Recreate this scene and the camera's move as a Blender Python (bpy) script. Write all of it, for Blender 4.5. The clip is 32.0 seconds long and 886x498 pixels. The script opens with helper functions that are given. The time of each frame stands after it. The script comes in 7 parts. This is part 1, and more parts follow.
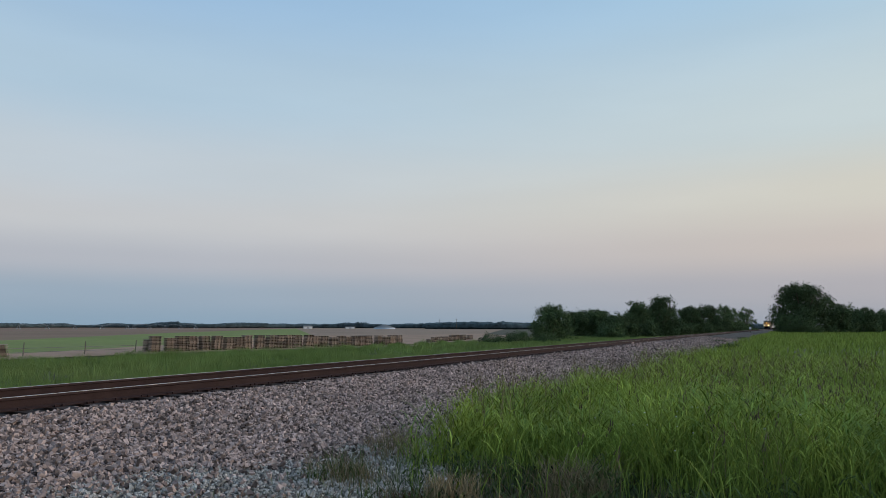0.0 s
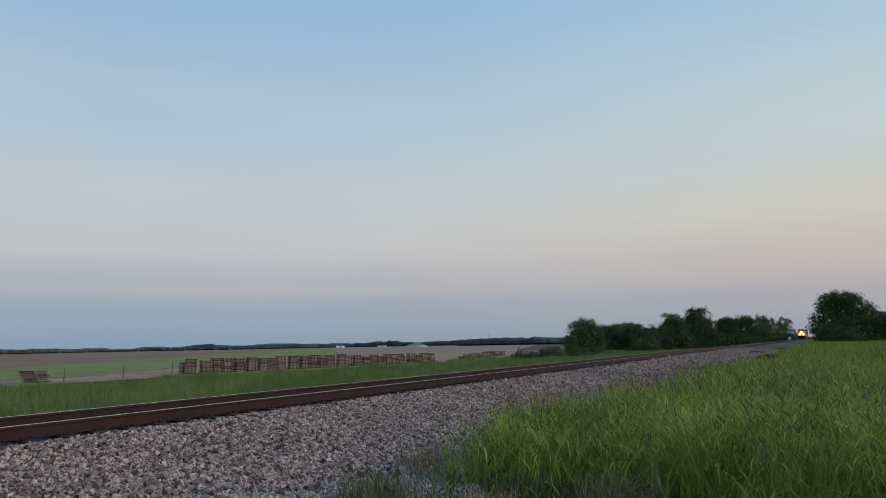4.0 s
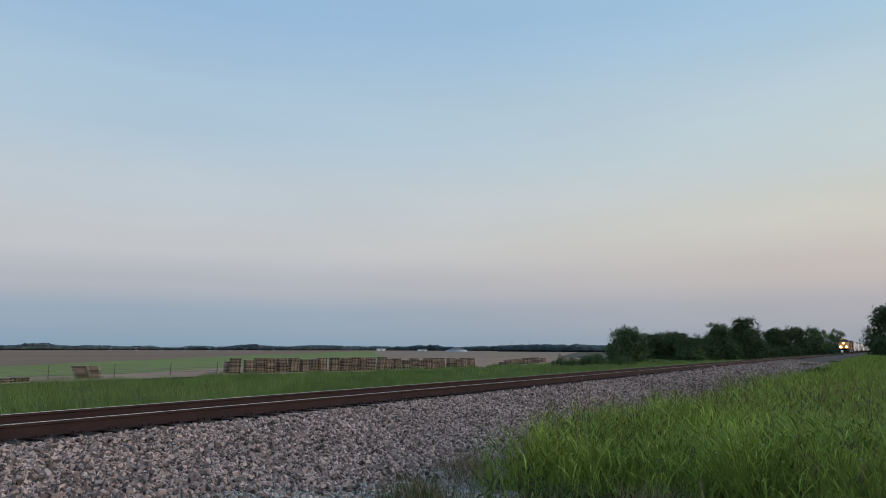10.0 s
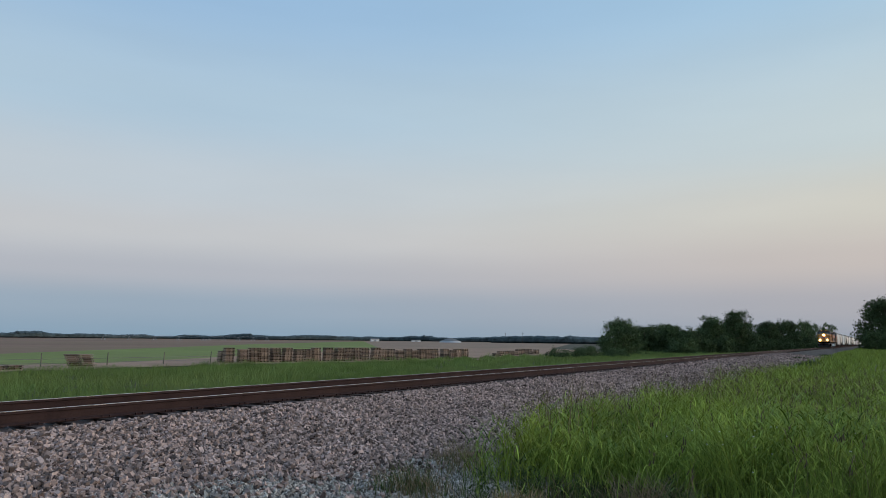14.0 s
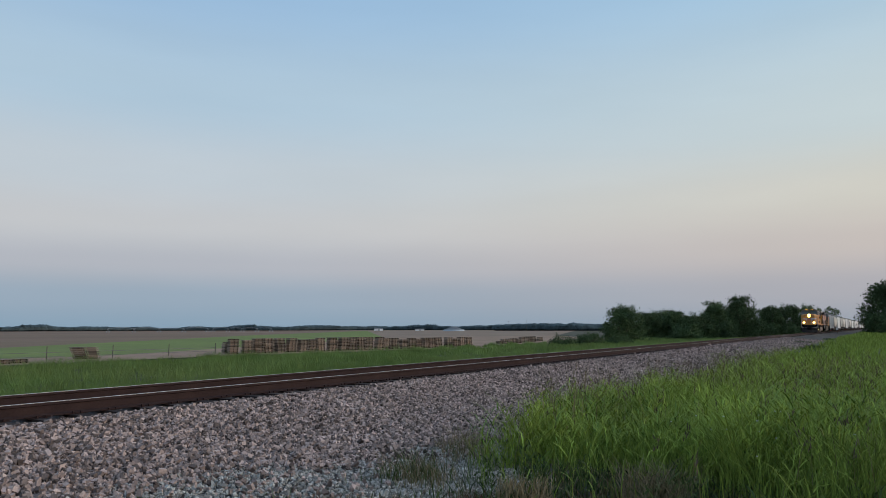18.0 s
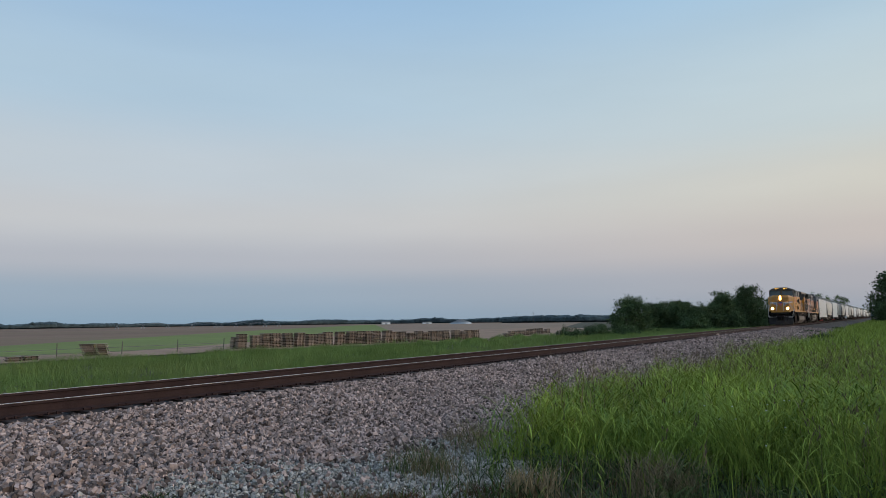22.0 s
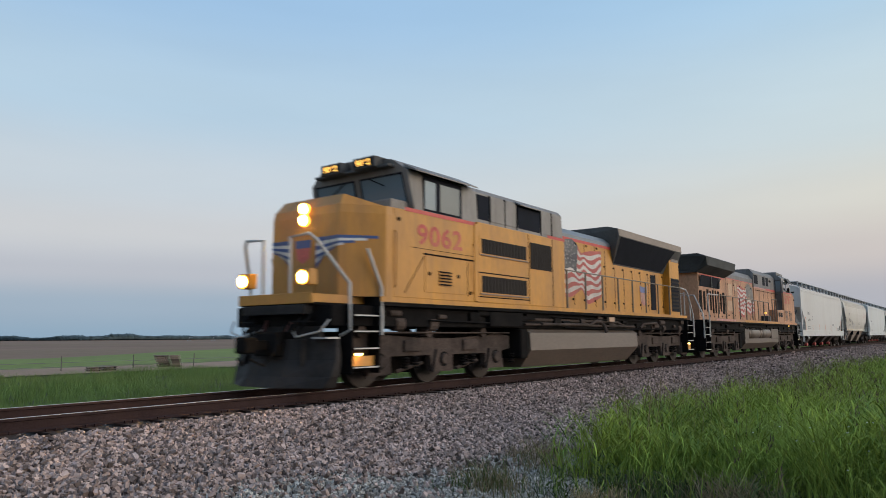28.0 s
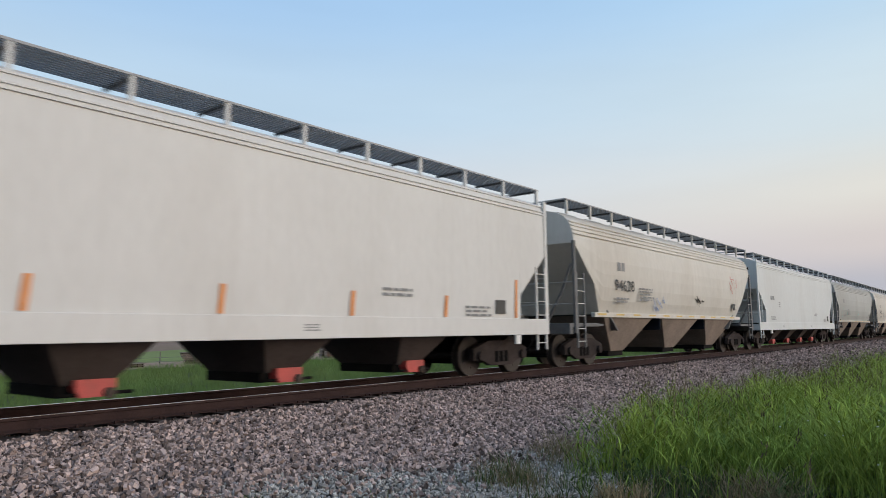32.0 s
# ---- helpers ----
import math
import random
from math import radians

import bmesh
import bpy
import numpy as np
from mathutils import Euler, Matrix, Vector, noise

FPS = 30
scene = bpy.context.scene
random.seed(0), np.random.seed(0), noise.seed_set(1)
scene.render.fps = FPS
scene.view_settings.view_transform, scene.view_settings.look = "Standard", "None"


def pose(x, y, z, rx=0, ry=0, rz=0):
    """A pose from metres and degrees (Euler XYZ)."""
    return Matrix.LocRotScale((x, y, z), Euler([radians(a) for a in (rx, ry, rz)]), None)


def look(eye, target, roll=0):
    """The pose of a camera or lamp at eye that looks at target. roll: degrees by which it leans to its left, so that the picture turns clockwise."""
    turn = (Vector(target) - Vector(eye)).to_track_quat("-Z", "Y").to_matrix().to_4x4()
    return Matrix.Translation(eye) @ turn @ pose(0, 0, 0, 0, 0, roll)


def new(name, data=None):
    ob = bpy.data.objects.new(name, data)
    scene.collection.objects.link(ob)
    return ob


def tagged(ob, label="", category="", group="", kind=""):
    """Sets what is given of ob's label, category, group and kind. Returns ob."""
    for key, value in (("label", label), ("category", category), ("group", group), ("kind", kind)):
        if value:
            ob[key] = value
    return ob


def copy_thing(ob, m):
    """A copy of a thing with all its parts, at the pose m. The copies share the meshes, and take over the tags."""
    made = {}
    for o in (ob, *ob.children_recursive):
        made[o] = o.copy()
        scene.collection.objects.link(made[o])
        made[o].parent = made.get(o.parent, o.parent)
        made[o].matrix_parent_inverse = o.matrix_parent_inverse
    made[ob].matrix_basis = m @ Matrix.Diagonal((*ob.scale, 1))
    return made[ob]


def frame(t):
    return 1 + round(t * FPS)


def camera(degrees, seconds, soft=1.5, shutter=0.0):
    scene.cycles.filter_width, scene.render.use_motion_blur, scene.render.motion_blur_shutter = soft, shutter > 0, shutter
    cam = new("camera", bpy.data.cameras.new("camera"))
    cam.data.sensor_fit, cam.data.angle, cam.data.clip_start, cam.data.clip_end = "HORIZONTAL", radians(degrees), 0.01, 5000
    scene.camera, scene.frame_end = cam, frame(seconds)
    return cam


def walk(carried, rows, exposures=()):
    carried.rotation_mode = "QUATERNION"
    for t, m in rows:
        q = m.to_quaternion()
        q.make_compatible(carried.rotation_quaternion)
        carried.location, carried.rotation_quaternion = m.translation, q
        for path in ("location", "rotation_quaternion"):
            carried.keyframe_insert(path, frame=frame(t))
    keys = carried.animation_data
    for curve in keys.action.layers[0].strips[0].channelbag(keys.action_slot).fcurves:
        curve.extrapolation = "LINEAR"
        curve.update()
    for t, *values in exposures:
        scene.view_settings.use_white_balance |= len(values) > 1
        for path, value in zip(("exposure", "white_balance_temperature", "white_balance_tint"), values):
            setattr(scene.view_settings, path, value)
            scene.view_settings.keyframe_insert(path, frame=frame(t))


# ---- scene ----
# ---- camera: hand-held, stands beside the line; yaw, pitch, roll in degrees ----
cam = camera(65.1, 32.0, soft=0.7, shutter=0.25)
EYE_Z = 1.013
TURNS = [
    (0, 25.71, 6.39, -0.13), (0.5, 25.91, 6.38, 0.17), (1, 26.03, 6.46, 0.29), (1.5, 26.09, 6.55, 0.40), (2, 26.31, 6.67, 0.51),
    (2.5, 26.74, 6.87, 0.70), (3, 27.25, 7.23, 0.91), (3.5, 27.79, 7.55, 0.98), (4, 28.32, 7.79, 1.08), (4.5, 28.82, 8.09, 0.94),
    (6.5, 29.65, 8.55, 0.79), (7, 29.87, 8.71, 0.88), (7.5, 30.15, 8.83, 0.89), (8, 30.54, 8.81, 0.84), (8.5, 31.01, 8.61, 0.60),
    (9, 31.36, 8.39, 0.30), (9.5, 31.53, 8.29, -0.02), (10, 31.61, 8.21, -0.18), (10.5, 31.66, 8.05, -0.31), (11, 31.66, 7.76, -0.36),
    (11.5, 31.62, 7.51, -0.34), (12, 31.55, 7.48, -0.36), (12.5, 31.44, 7.57, -0.38), (13, 31.28, 7.64, -0.45), (13.5, 31.16, 7.59, -0.51),
    (14, 31.10, 7.47, -0.59), (14.5, 31.08, 7.43, -0.62), (16.5, 30.23, 7.30, -0.45), (17, 30.55, 7.25, -0.00), (17.5, 31.17, 6.94, 0.12),
    (18, 31.39, 6.54, 0.11), (18.5, 31.39, 6.27, 0.35), (19, 31.83, 6.28, 0.59), (19.5, 32.29, 6.44, 0.72), (20, 32.36, 6.59, 0.56),
    (20.5, 32.09, 6.62, 0.36), (21, 31.98, 6.47, 0.74), (21.5, 31.92, 6.20, 0.85), (22, 31.98, 5.97, 0.73), (22.5, 32.14, 5.64, -0.09),
    (23, 32.68, 5.27, -0.99), (23.5, 33.13, 5.24, -1.15), (24, 33.48, 5.47, -0.72), (24.5, 33.81, 5.65, -0.13), (25, 34.29, 5.80, 0.15),
    (25.5, 34.77, 5.89, 0.05), (27.5, 36.53, 6.99, 0.10), (28, 37.07, 7.20, 0.29), (28.5, 37.57, 7.36, 0.43), (29, 37.92, 7.30, 0.49),
    (29.5, 38.14, 7.18, 0.52), (30, 38.19, 7.10, 0.54), (30.5, 38.18, 6.96, 0.60), (31, 38.36, 6.69, 0.63), (31.5, 38.68, 6.58, 0.62),
    (32, 38.89, 6.84, 0.69),
]
walk(cam, [(t, pose(0, 0, EYE_Z, 90 + p, r, y)) for t, y, p, r in TURNS],
     [(0, -0.05, 6500, 10), (4, -0.12, 6500, 10), (13, -0.07, 6500, 10), (23, -0.05, 6500, 10), (25, 0.04, 6500, 10), (28, 0.08, 6500, 10), (29, 0.30, 6500, 12), (30, 0.30, 6500, 12), (31, 0.29, 6500, 12), (32, 0.22, 6500, 12)])

# ---- world: dusk sky, the sun just set behind the eye's right shoulder ----
SUN_AZ = radians(62)            # from the line's direction (+y) towards +x


def srgb(r, g, b):
    def lin(c):
        c /= 255.0
        return c / 12.92 if c <= 0.04045 else ((c + 0.055) / 1.055) ** 2.4
    return (lin(r), lin(g), lin(b), 1.0)


def build_world():
    w = bpy.data.worlds.new("dusk_sky")
    scene.world = w
    w.use_nodes = True
    nt = w.node_tree
    nt.nodes.clear()
    N, L = nt.nodes.new, nt.links.new
    out, bg = N("ShaderNodeOutputWorld"), N("ShaderNodeBackground")
    tc = N("ShaderNodeTexCoord")
    sep = N("ShaderNodeSeparateXYZ")
    L(tc.outputs["Generated"], sep.inputs[0])
    asin = N("ShaderNodeMath")
    asin.operation = "ARCSINE"
    L(sep.outputs["Z"], asin.inputs[0])
    el = N("ShaderNodeMath")
    el.operation = "DIVIDE"
    L(asin.outputs[0], el.inputs[0])
    el.inputs[1].default_value = radians(90)

    def ramp(rows):
        r = N("ShaderNodeValToRGB")
        r.color_ramp.interpolation = "EASE"
        e = r.color_ramp.elements
        while len(e) < len(rows):
            e.new(0.5)
        for item, (deg, col) in zip(e, rows):
            item.position = deg / 90.0
            item.color = srgb(*col)
        L(el.outputs[0], r.inputs[0])
        return r
    # away from the sunset: earth's shadow, then the pink band, then blue
    east = ramp([(0.0, (140, 166, 187)), (2.5, (154, 173, 191)), (5.0, (181, 186, 196)), (8.0, (199, 202, 206)), (12.0, (195, 206, 215)), (18, (178, 203, 222)), (27, (155, 190, 223)), (90, (92, 124, 172))])
    west = ramp([(0.0, (160, 166, 177)), (3.0, (180, 177, 183)), (6.0, (203, 193, 187)), (10.0, (214, 211, 199)), (15.0, (203, 216, 218)), (27, (171, 205, 229)), (50, (132, 163, 203)), (90, (92, 124, 172))])
    dot = N("ShaderNodeVectorMath")
    dot.operation = "DOT_PRODUCT"
    L(tc.outputs["Generated"], dot.inputs[0])
    dot.inputs[1].default_value = (math.sin(SUN_AZ), math.cos(SUN_AZ), 0)
    side = N("ShaderNodeMapRange")
    side.interpolation_type = "SMOOTHSTEP"
    L(dot.outputs["Value"], side.inputs["Value"])
    side.inputs["From Min"].default_value, side.inputs["From Max"].default_value = -0.45, 0.80
    mix = N("ShaderNodeMix")
    mix.data_type = "RGBA"
    L(side.outputs[0], mix.inputs["Factor"])
    L(east.outputs[0], mix.inputs["A"])
    L(west.outputs[0], mix.inputs["B"])
    # thin high haze in long streaks
    mp = N("ShaderNodeMapping")
    mp.inputs["Scale"].default_value = (1.6, 1.6, 9.0)
    mp.inputs["Rotation"].default_value = (0.10, 0.05, 0.4)
    L(tc.outputs["Generated"], mp.inputs["Vector"])
    no = N("ShaderNodeTexNoise")
    no.inputs["Scale"].default_value, no.inputs["Detail"].default_value = 2.2, 5.0
    L(mp.outputs[0], no.inputs["Vector"])
    hz = N("ShaderNodeMapRange")
    L(no.outputs[0], hz.inputs["Value"])
    hz.inputs["From Min"].default_value, hz.inputs["From Max"].default_value = 0.3, 0.7
    hz.inputs["To Min"].default_value, hz.inputs["To Max"].default_value = 0.982, 1.018
    # the afterglow grows stronger towards the place where the sun went down
    ag = N("ShaderNodeMapRange")
    ag.interpolation_type = "SMOOTHSTEP"
    L(dot.outputs["Value"], ag.inputs["Value"])
    ag.inputs["From Min"].default_value, ag.inputs["From Max"].default_value = 0.55, 1.0
    ag.inputs["To Min"].default_value, ag.inputs["To Max"].default_value = 1.0, 2.4
    both = N("ShaderNodeMath")
    both.operation = "MULTIPLY"
    L(hz.outputs[0], both.inputs[0])
    L(ag.outputs[0], both.inputs[1])
    mul = N("ShaderNodeVectorMath")
    mul.operation = "SCALE"
    L(mix.outputs["Result"], mul.inputs[0])
    L(both.outputs[0], mul.inputs["Scale"])
    # a share of clear physical sky
    sky = N("ShaderNodeTexSky")
    sky.sky_type = "NISHITA"
    sky.sun_disc = False
    sky.sun_elevation, sky.sun_rotation = radians(2.0), SUN_AZ
    sk = N("ShaderNodeVectorMath")
    sk.operation = "SCALE"
    L(sky.outputs[0], sk.inputs[0])
    sk.inputs["Scale"].default_value = 0.12
    blend = N("ShaderNodeMix")
    blend.data_type = "RGBA"
    blend.inputs["Factor"].default_value = 0.06
    L(mul.outputs[0], blend.inputs["A"])
    L(sk.outputs[0], blend.inputs["B"])
    L(blend.outputs["Result"], bg.inputs["Color"])
    bg.inputs["Strength"].default_value = 1.04
    L(bg.outputs[0], out.inputs["Surface"])


build_world()
glow = new("sun", bpy.data.lights.new("sun", "SUN"))
glow.data.energy, glow.data.angle, glow.data.color = 1.5, radians(45), (1.0, 0.78, 0.56)
glow.matrix_world = look((60 * math.sin(SUN_AZ), 60 * math.cos(SUN_AZ), 16), (0, 0, 0))


# ---- materials ----
def material(name, base, rough=0.7, metal=0.0, vary=0.15, scale=6.0, fine=60.0, bump=0.02, stain=None, stain_amount=0.0, stretch=(1, 1, 1), island=0.0, random=0.0, spec=0.5, soft_up=0.0, streak=None, streak_amount=0.0):
    """A surface with two scales of variation, stains with a shape of their own and fine relief."""
    m = bpy.data.materials.new(name)
    m.use_nodes = True
    nt = m.node_tree
    N, L = nt.nodes.new, nt.links.new
    b = nt.nodes["Principled BSDF"]
    tc, mp = N("ShaderNodeTexCoord"), N("ShaderNodeMapping")
    mp.inputs["Scale"].default_value = stretch
    L(tc.outputs["Object"], mp.inputs[0])
    big, small = N("ShaderNodeTexNoise"), N("ShaderNodeTexNoise")
    for n, s in ((big, scale), (small, fine)):
        L(mp.outputs[0], n.inputs["Vector"])
        n.inputs["Scale"].default_value, n.inputs["Detail"].default_value = s, 5.0
    add = N("ShaderNodeMath")
    L(big.outputs[0], add.inputs[0])
    L(small.outputs[0], add.inputs[1])
    mr = N("ShaderNodeMapRange")
    L(add.outputs[0], mr.inputs["Value"])
    mr.inputs["From Min"].default_value, mr.inputs["From Max"].default_value = 0.65, 1.35
    mr.inputs["To Min"].default_value, mr.inputs["To Max"].default_value = 1 - vary, 1 + vary
    last = mr.outputs[0]
    for amount, node, sock in ((island, "ShaderNodeNewGeometry", "Random Per Island"), (random, "ShaderNodeObjectInfo", "Random")):
        if amount:
            src, rr, mm = N(node), N("ShaderNodeMapRange"), N("ShaderNodeMath")
            L(src.outputs[sock], rr.inputs["Value"])
            rr.inputs["To Min"].default_value, rr.inputs["To Max"].default_value = 1 - amount, 1 + amount
            mm.operation = "MULTIPLY"
            L(last, mm.inputs[0])
            L(rr.outputs[0], mm.inputs[1])
            last = mm.outputs[0]
    colour = N("ShaderNodeVectorMath")
    colour.operation = "SCALE"
    colour.inputs[0].default_value = base[:3]
    L(last, colour.inputs["Scale"])
    result = colour.outputs[0]
    if stain:
        sn, sm, sx = N("ShaderNodeTexNoise"), N("ShaderNodeMapRange"), N("ShaderNodeMix")
        L(mp.outputs[0], sn.inputs["Vector"])
        sn.inputs["Scale"].default_value, sn.inputs["Detail"].default_value, sn.inputs["Roughness"].default_value = scale * 0.55, 8.0, 0.65
        L(sn.outputs[0], sm.inputs["Value"])
        sm.inputs["From Min"].default_value, sm.inputs["From Max"].default_value = 0.46, 0.70
        sm.inputs["To Max"].default_value = stain_amount
        sx.data_type = "RGBA"
        L(sm.outputs[0], sx.inputs["Factor"])
        L(result, sx.inputs["A"])
        sx.inputs["B"].default_value = (*stain[:3], 1)
        result = sx.outputs["Result"]
    if streak:
        # grime that has run down the side, broken up into patches
        run, kn, kp, km, kx = N("ShaderNodeMapping"), N("ShaderNodeTexNoise"), N("ShaderNodeTexNoise"), N("ShaderNodeMath"), N("ShaderNodeMix")
        run.inputs["Scale"].default_value = (4.0, 4.0, 0.30)
        L(tc.outputs["Object"], run.inputs[0])
        L(run.outputs[0], kn.inputs["Vector"])
        kn.inputs["Scale"].default_value, kn.inputs["Detail"].default_value = 1.6, 6.0
        L(tc.outputs["Object"], kp.inputs["Vector"])
        kp.inputs["Scale"].default_value, kp.inputs["Detail"].default_value = 0.55, 3.0
        km.operation = "MULTIPLY"
        for src, sock, lo in ((kn, 0, 0.48), (kp, 1, 0.40)):
            rr = N("ShaderNodeMapRange")
            rr.inputs["From Min"].default_value, rr.inputs["From Max"].default_value = lo, lo + 0.22
            L(src.outputs[0], rr.inputs["Value"])
            L(rr.outputs[0], km.inputs[sock])
        ks = N("ShaderNodeMath")
        ks.operation = "MULTIPLY"
        L(km.outputs[0], ks.inputs[0])
        ks.inputs[1].default_value = streak_amount
        kx.data_type = "RGBA"
        L(ks.outputs[0], kx.inputs["Factor"])
        L(result, kx.inputs["A"])
        kx.inputs["B"].default_value = (*streak, 1)
        result = kx.outputs["Result"]
    L(result, b.inputs["Base Color"])
    b.inputs["Roughness"].default_value, b.inputs["Metallic"].default_value = rough, metal
    b.inputs["Specular IOR Level"].default_value = spec
    if bump:
        bp = N("ShaderNodeBump")
        bp.inputs["Strength"].default_value, bp.inputs["Distance"].default_value = 0.6, bump
        L(small.outputs[0], bp.inputs["Height"])
        L(bp.outputs[0], b.inputs["Normal"])
    if soft_up:
        geo, mixn, unit = N("ShaderNodeNewGeometry"), N("ShaderNodeMix"), N("ShaderNodeVectorMath")
        mixn.data_type = "VECTOR"
        mixn.inputs["Factor"].default_value = soft_up
        L(geo.outputs["Normal"], mixn.inputs[4])
        mixn.inputs[5].default_value = (0, 0, 1)
        unit.operation = "NORMALIZE"
        L(mixn.outputs[1], unit.inputs[0])
        L(unit.outputs[0], b.inputs["Normal"])
    return m


def glowing(name, colour, strength):
    m = bpy.data.materials.new(name)
    m.use_nodes = True
    b = m.node_tree.nodes["Principled BSDF"]
    b.inputs["Base Color"].default_value = (*colour, 1)
    b.inputs["Emission Color"].default_value = (*colour, 1)
    b.inputs["Emission Strength"].default_value = strength
    return m


def glass(name, tint=(0.02, 0.03, 0.035), rough=0.06):
    m = bpy.data.materials.new(name)
    m.use_nodes = True
    b = m.node_tree.nodes["Principled BSDF"]
    b.inputs["Base Color"].default_value = (*tint, 1)
    b.inputs["Roughness"].default_value = rough
    b.inputs["Coat Weight"].default_value = 0.6
    return m


M_GRASS = material("grass_blades", (0.180, 0.246, 0.044), 0.85, vary=0.5, scale=0.45, fine=2.4, bump=0, stain=(0.225, 0.255, 0.062), stain_amount=0.5, island=0.45, spec=0.06, soft_up=0.3)
M_GRASS_FAR = material("meadow_blades", (0.180, 0.262, 0.070), 0.9, vary=0.45, scale=0.12, fine=0.8, bump=0, stain=(0.25, 0.27, 0.095), stain_amount=0.6, island=0.25, spec=0.04, soft_up=0.65)
M_GRASS_BROAD = material("broad_grass_leaf", (0.232, 0.305, 0.054), 0.8, vary=0.5, scale=0.5, fine=2.0, bump=0, stain=(0.27, 0.295, 0.06), stain_amount=0.5, island=0.4, spec=0.07, soft_up=0.35)
M_GRASS_DEEP = material("deep_green_leaf", (0.138, 0.212, 0.046), 0.8, vary=0.4, scale=0.8, fine=3.0, bump=0, island=0.35, spec=0.07, soft_up=0.3)
M_WEEDGREEN = material("dull_green_weed", (0.085, 0.120, 0.042), 0.85, vary=0.4, scale=2, fine=9, bump=0, island=0.4, spec=0.06)
M_STRAW = material("straw", (0.36, 0.28, 0.165), 0.85, vary=0.25, scale=2, fine=9, bump=0, island=0.35, spec=0.1)
M_RUSSET = material("russet_dead_weed", (0.115, 0.062, 0.034), 0.9, vary=0.35, scale=2, fine=9, bump=0, island=0.45, spec=0.05)
M_HEAD = material("dusky_seed_head", (0.14, 0.105, 0.075), 0.9, vary=0.3, scale=3, fine=9, bump=0, island=0.4, spec=0.05)
M_DRY = material("dry_grass", (0.23, 0.18, 0.105), 0.85, vary=0.3, scale=2, fine=9, bump=0, island=0.4, spec=0.1)
M_WEED = material("weed_leaf", (0.060, 0.084, 0.032), 0.9, vary=0.5, scale=2, fine=9, bump=0, island=0.45, spec=0.05)
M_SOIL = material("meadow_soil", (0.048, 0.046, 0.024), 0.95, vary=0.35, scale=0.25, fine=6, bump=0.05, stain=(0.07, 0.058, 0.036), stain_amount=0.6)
# bed colour near black: it carries the shade in the gaps between stones
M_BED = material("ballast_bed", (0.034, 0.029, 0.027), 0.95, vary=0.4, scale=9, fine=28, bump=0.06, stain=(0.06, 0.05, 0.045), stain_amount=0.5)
M_STONE = material("ballast_stone", (0.320, 0.243, 0.216), 0.9, vary=0.25, scale=1.1, fine=50, bump=0.004, island=0.78, spec=0.12)
M_FINES = material("pale_gravel", (0.385, 0.358, 0.325), 0.95, vary=0.22, scale=5, fine=60, bump=0.01, island=0.5, spec=0.15)
M_GREEN = material("young_crop", (0.205, 0.248, 0.078), 0.95, vary=0.2, scale=0.05, fine=0.9, bump=0.05, stain=(0.19, 0.20, 0.085), stain_amount=0.7, spec=0.1)
M_BROWN = material("bare_field", (0.260, 0.168, 0.122), 0.95, vary=0.25, scale=0.012, fine=0.6, bump=0.05, stain=(0.20, 0.155, 0.09), stain_amount=0.7, stretch=(1, 0.35, 1), spec=0.1)
M_TAN = material("stubble_field", (0.305, 0.215, 0.160), 0.95, vary=0.2, scale=0.03, fine=0.6, bump=0.05, stain=(0.29, 0.235, 0.14), stain_amount=0.6, spec=0.1)
M_YARD = material("yard_dirt", (0.37, 0.245, 0.178), 0.95, vary=0.2, scale=0.2, fine=4, bump=0.03, stain=(0.22, 0.18, 0.095), stain_amount=0.5, spec=0.1)
M_RAIL = material("rail_rust", (0.036, 0.0215, 0.021), 0.9, 0.0, vary=0.25, scale=3, fine=40, bump=0.004, stain=(0.055, 0.032, 0.027), stain_amount=0.6, spec=0.15)
M_RAILTOP = material("rail_polished", (0.55, 0.54, 0.52), 0.22, 1.0, vary=0.08, scale=3, fine=40, bump=0)
M_TIE = material("creosote_tie", (0.050, 0.036, 0.032), 0.9, vary=0.35, scale=5, fine=30, bump=0.01, stretch=(0.4, 3, 3), random=0.25, spec=0.2)
M_BARK = material("bark", (0.09, 0.07, 0.05), 0.95, vary=0.3, scale=3, fine=20, bump=0.03)
M_LEAF = material("tree_leaf", (0.062, 0.093, 0.038), 0.85, vary=0.3, scale=0.35, fine=2, bump=0, island=0.35, random=0.22, spec=0.08, soft_up=0.38)
# leaf green shifted pale and blue, so distance haze sits in the colour
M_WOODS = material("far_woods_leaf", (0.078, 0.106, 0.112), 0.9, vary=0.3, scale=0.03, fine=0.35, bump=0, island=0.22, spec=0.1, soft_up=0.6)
M_PALLET = material("weathered_pallet_wood", (0.27, 0.210, 0.168), 0.9, vary=0.3, scale=2, fine=24, bump=0.006, stain=(0.12, 0.095, 0.08), stain_amount=0.6, stretch=(1, 1, 3), random=0.5, island=0.3)
M_POST = material("fence_post", (0.13, 0.11, 0.09), 0.9, vary=0.3, scale=4, fine=30, bump=0.01)
M_WIRE = material("fence_wire", (0.16, 0.15, 0.14), 0.6, 0.7, vary=0.2, bump=0)
M_PETAL = material("white_flower", (0.75, 0.75, 0.70), 0.8, vary=0.1, bump=0)


# ---- mesh helpers ----
def part(name, bm, mat, parent=None, label="", smooth=False):
    me = bpy.data.meshes.new(name)
    if any(len(e.link_faces) > 1 for e in bm.edges) and not name.startswith(("field", "dirt")):
        bmesh.ops.recalc_face_normals(bm, faces=bm.faces)
    bm.to_mesh(me)
    bm.free()
    if smooth:
        for p in me.polygons:
            p.use_smooth = True
    for m in (mat if isinstance(mat, (list, tuple)) else [mat]):
        me.materials.append(m)
    ob = new(name, me)
    if parent:
        ob.parent = parent
    if label:
        ob["label"] = label
    return ob


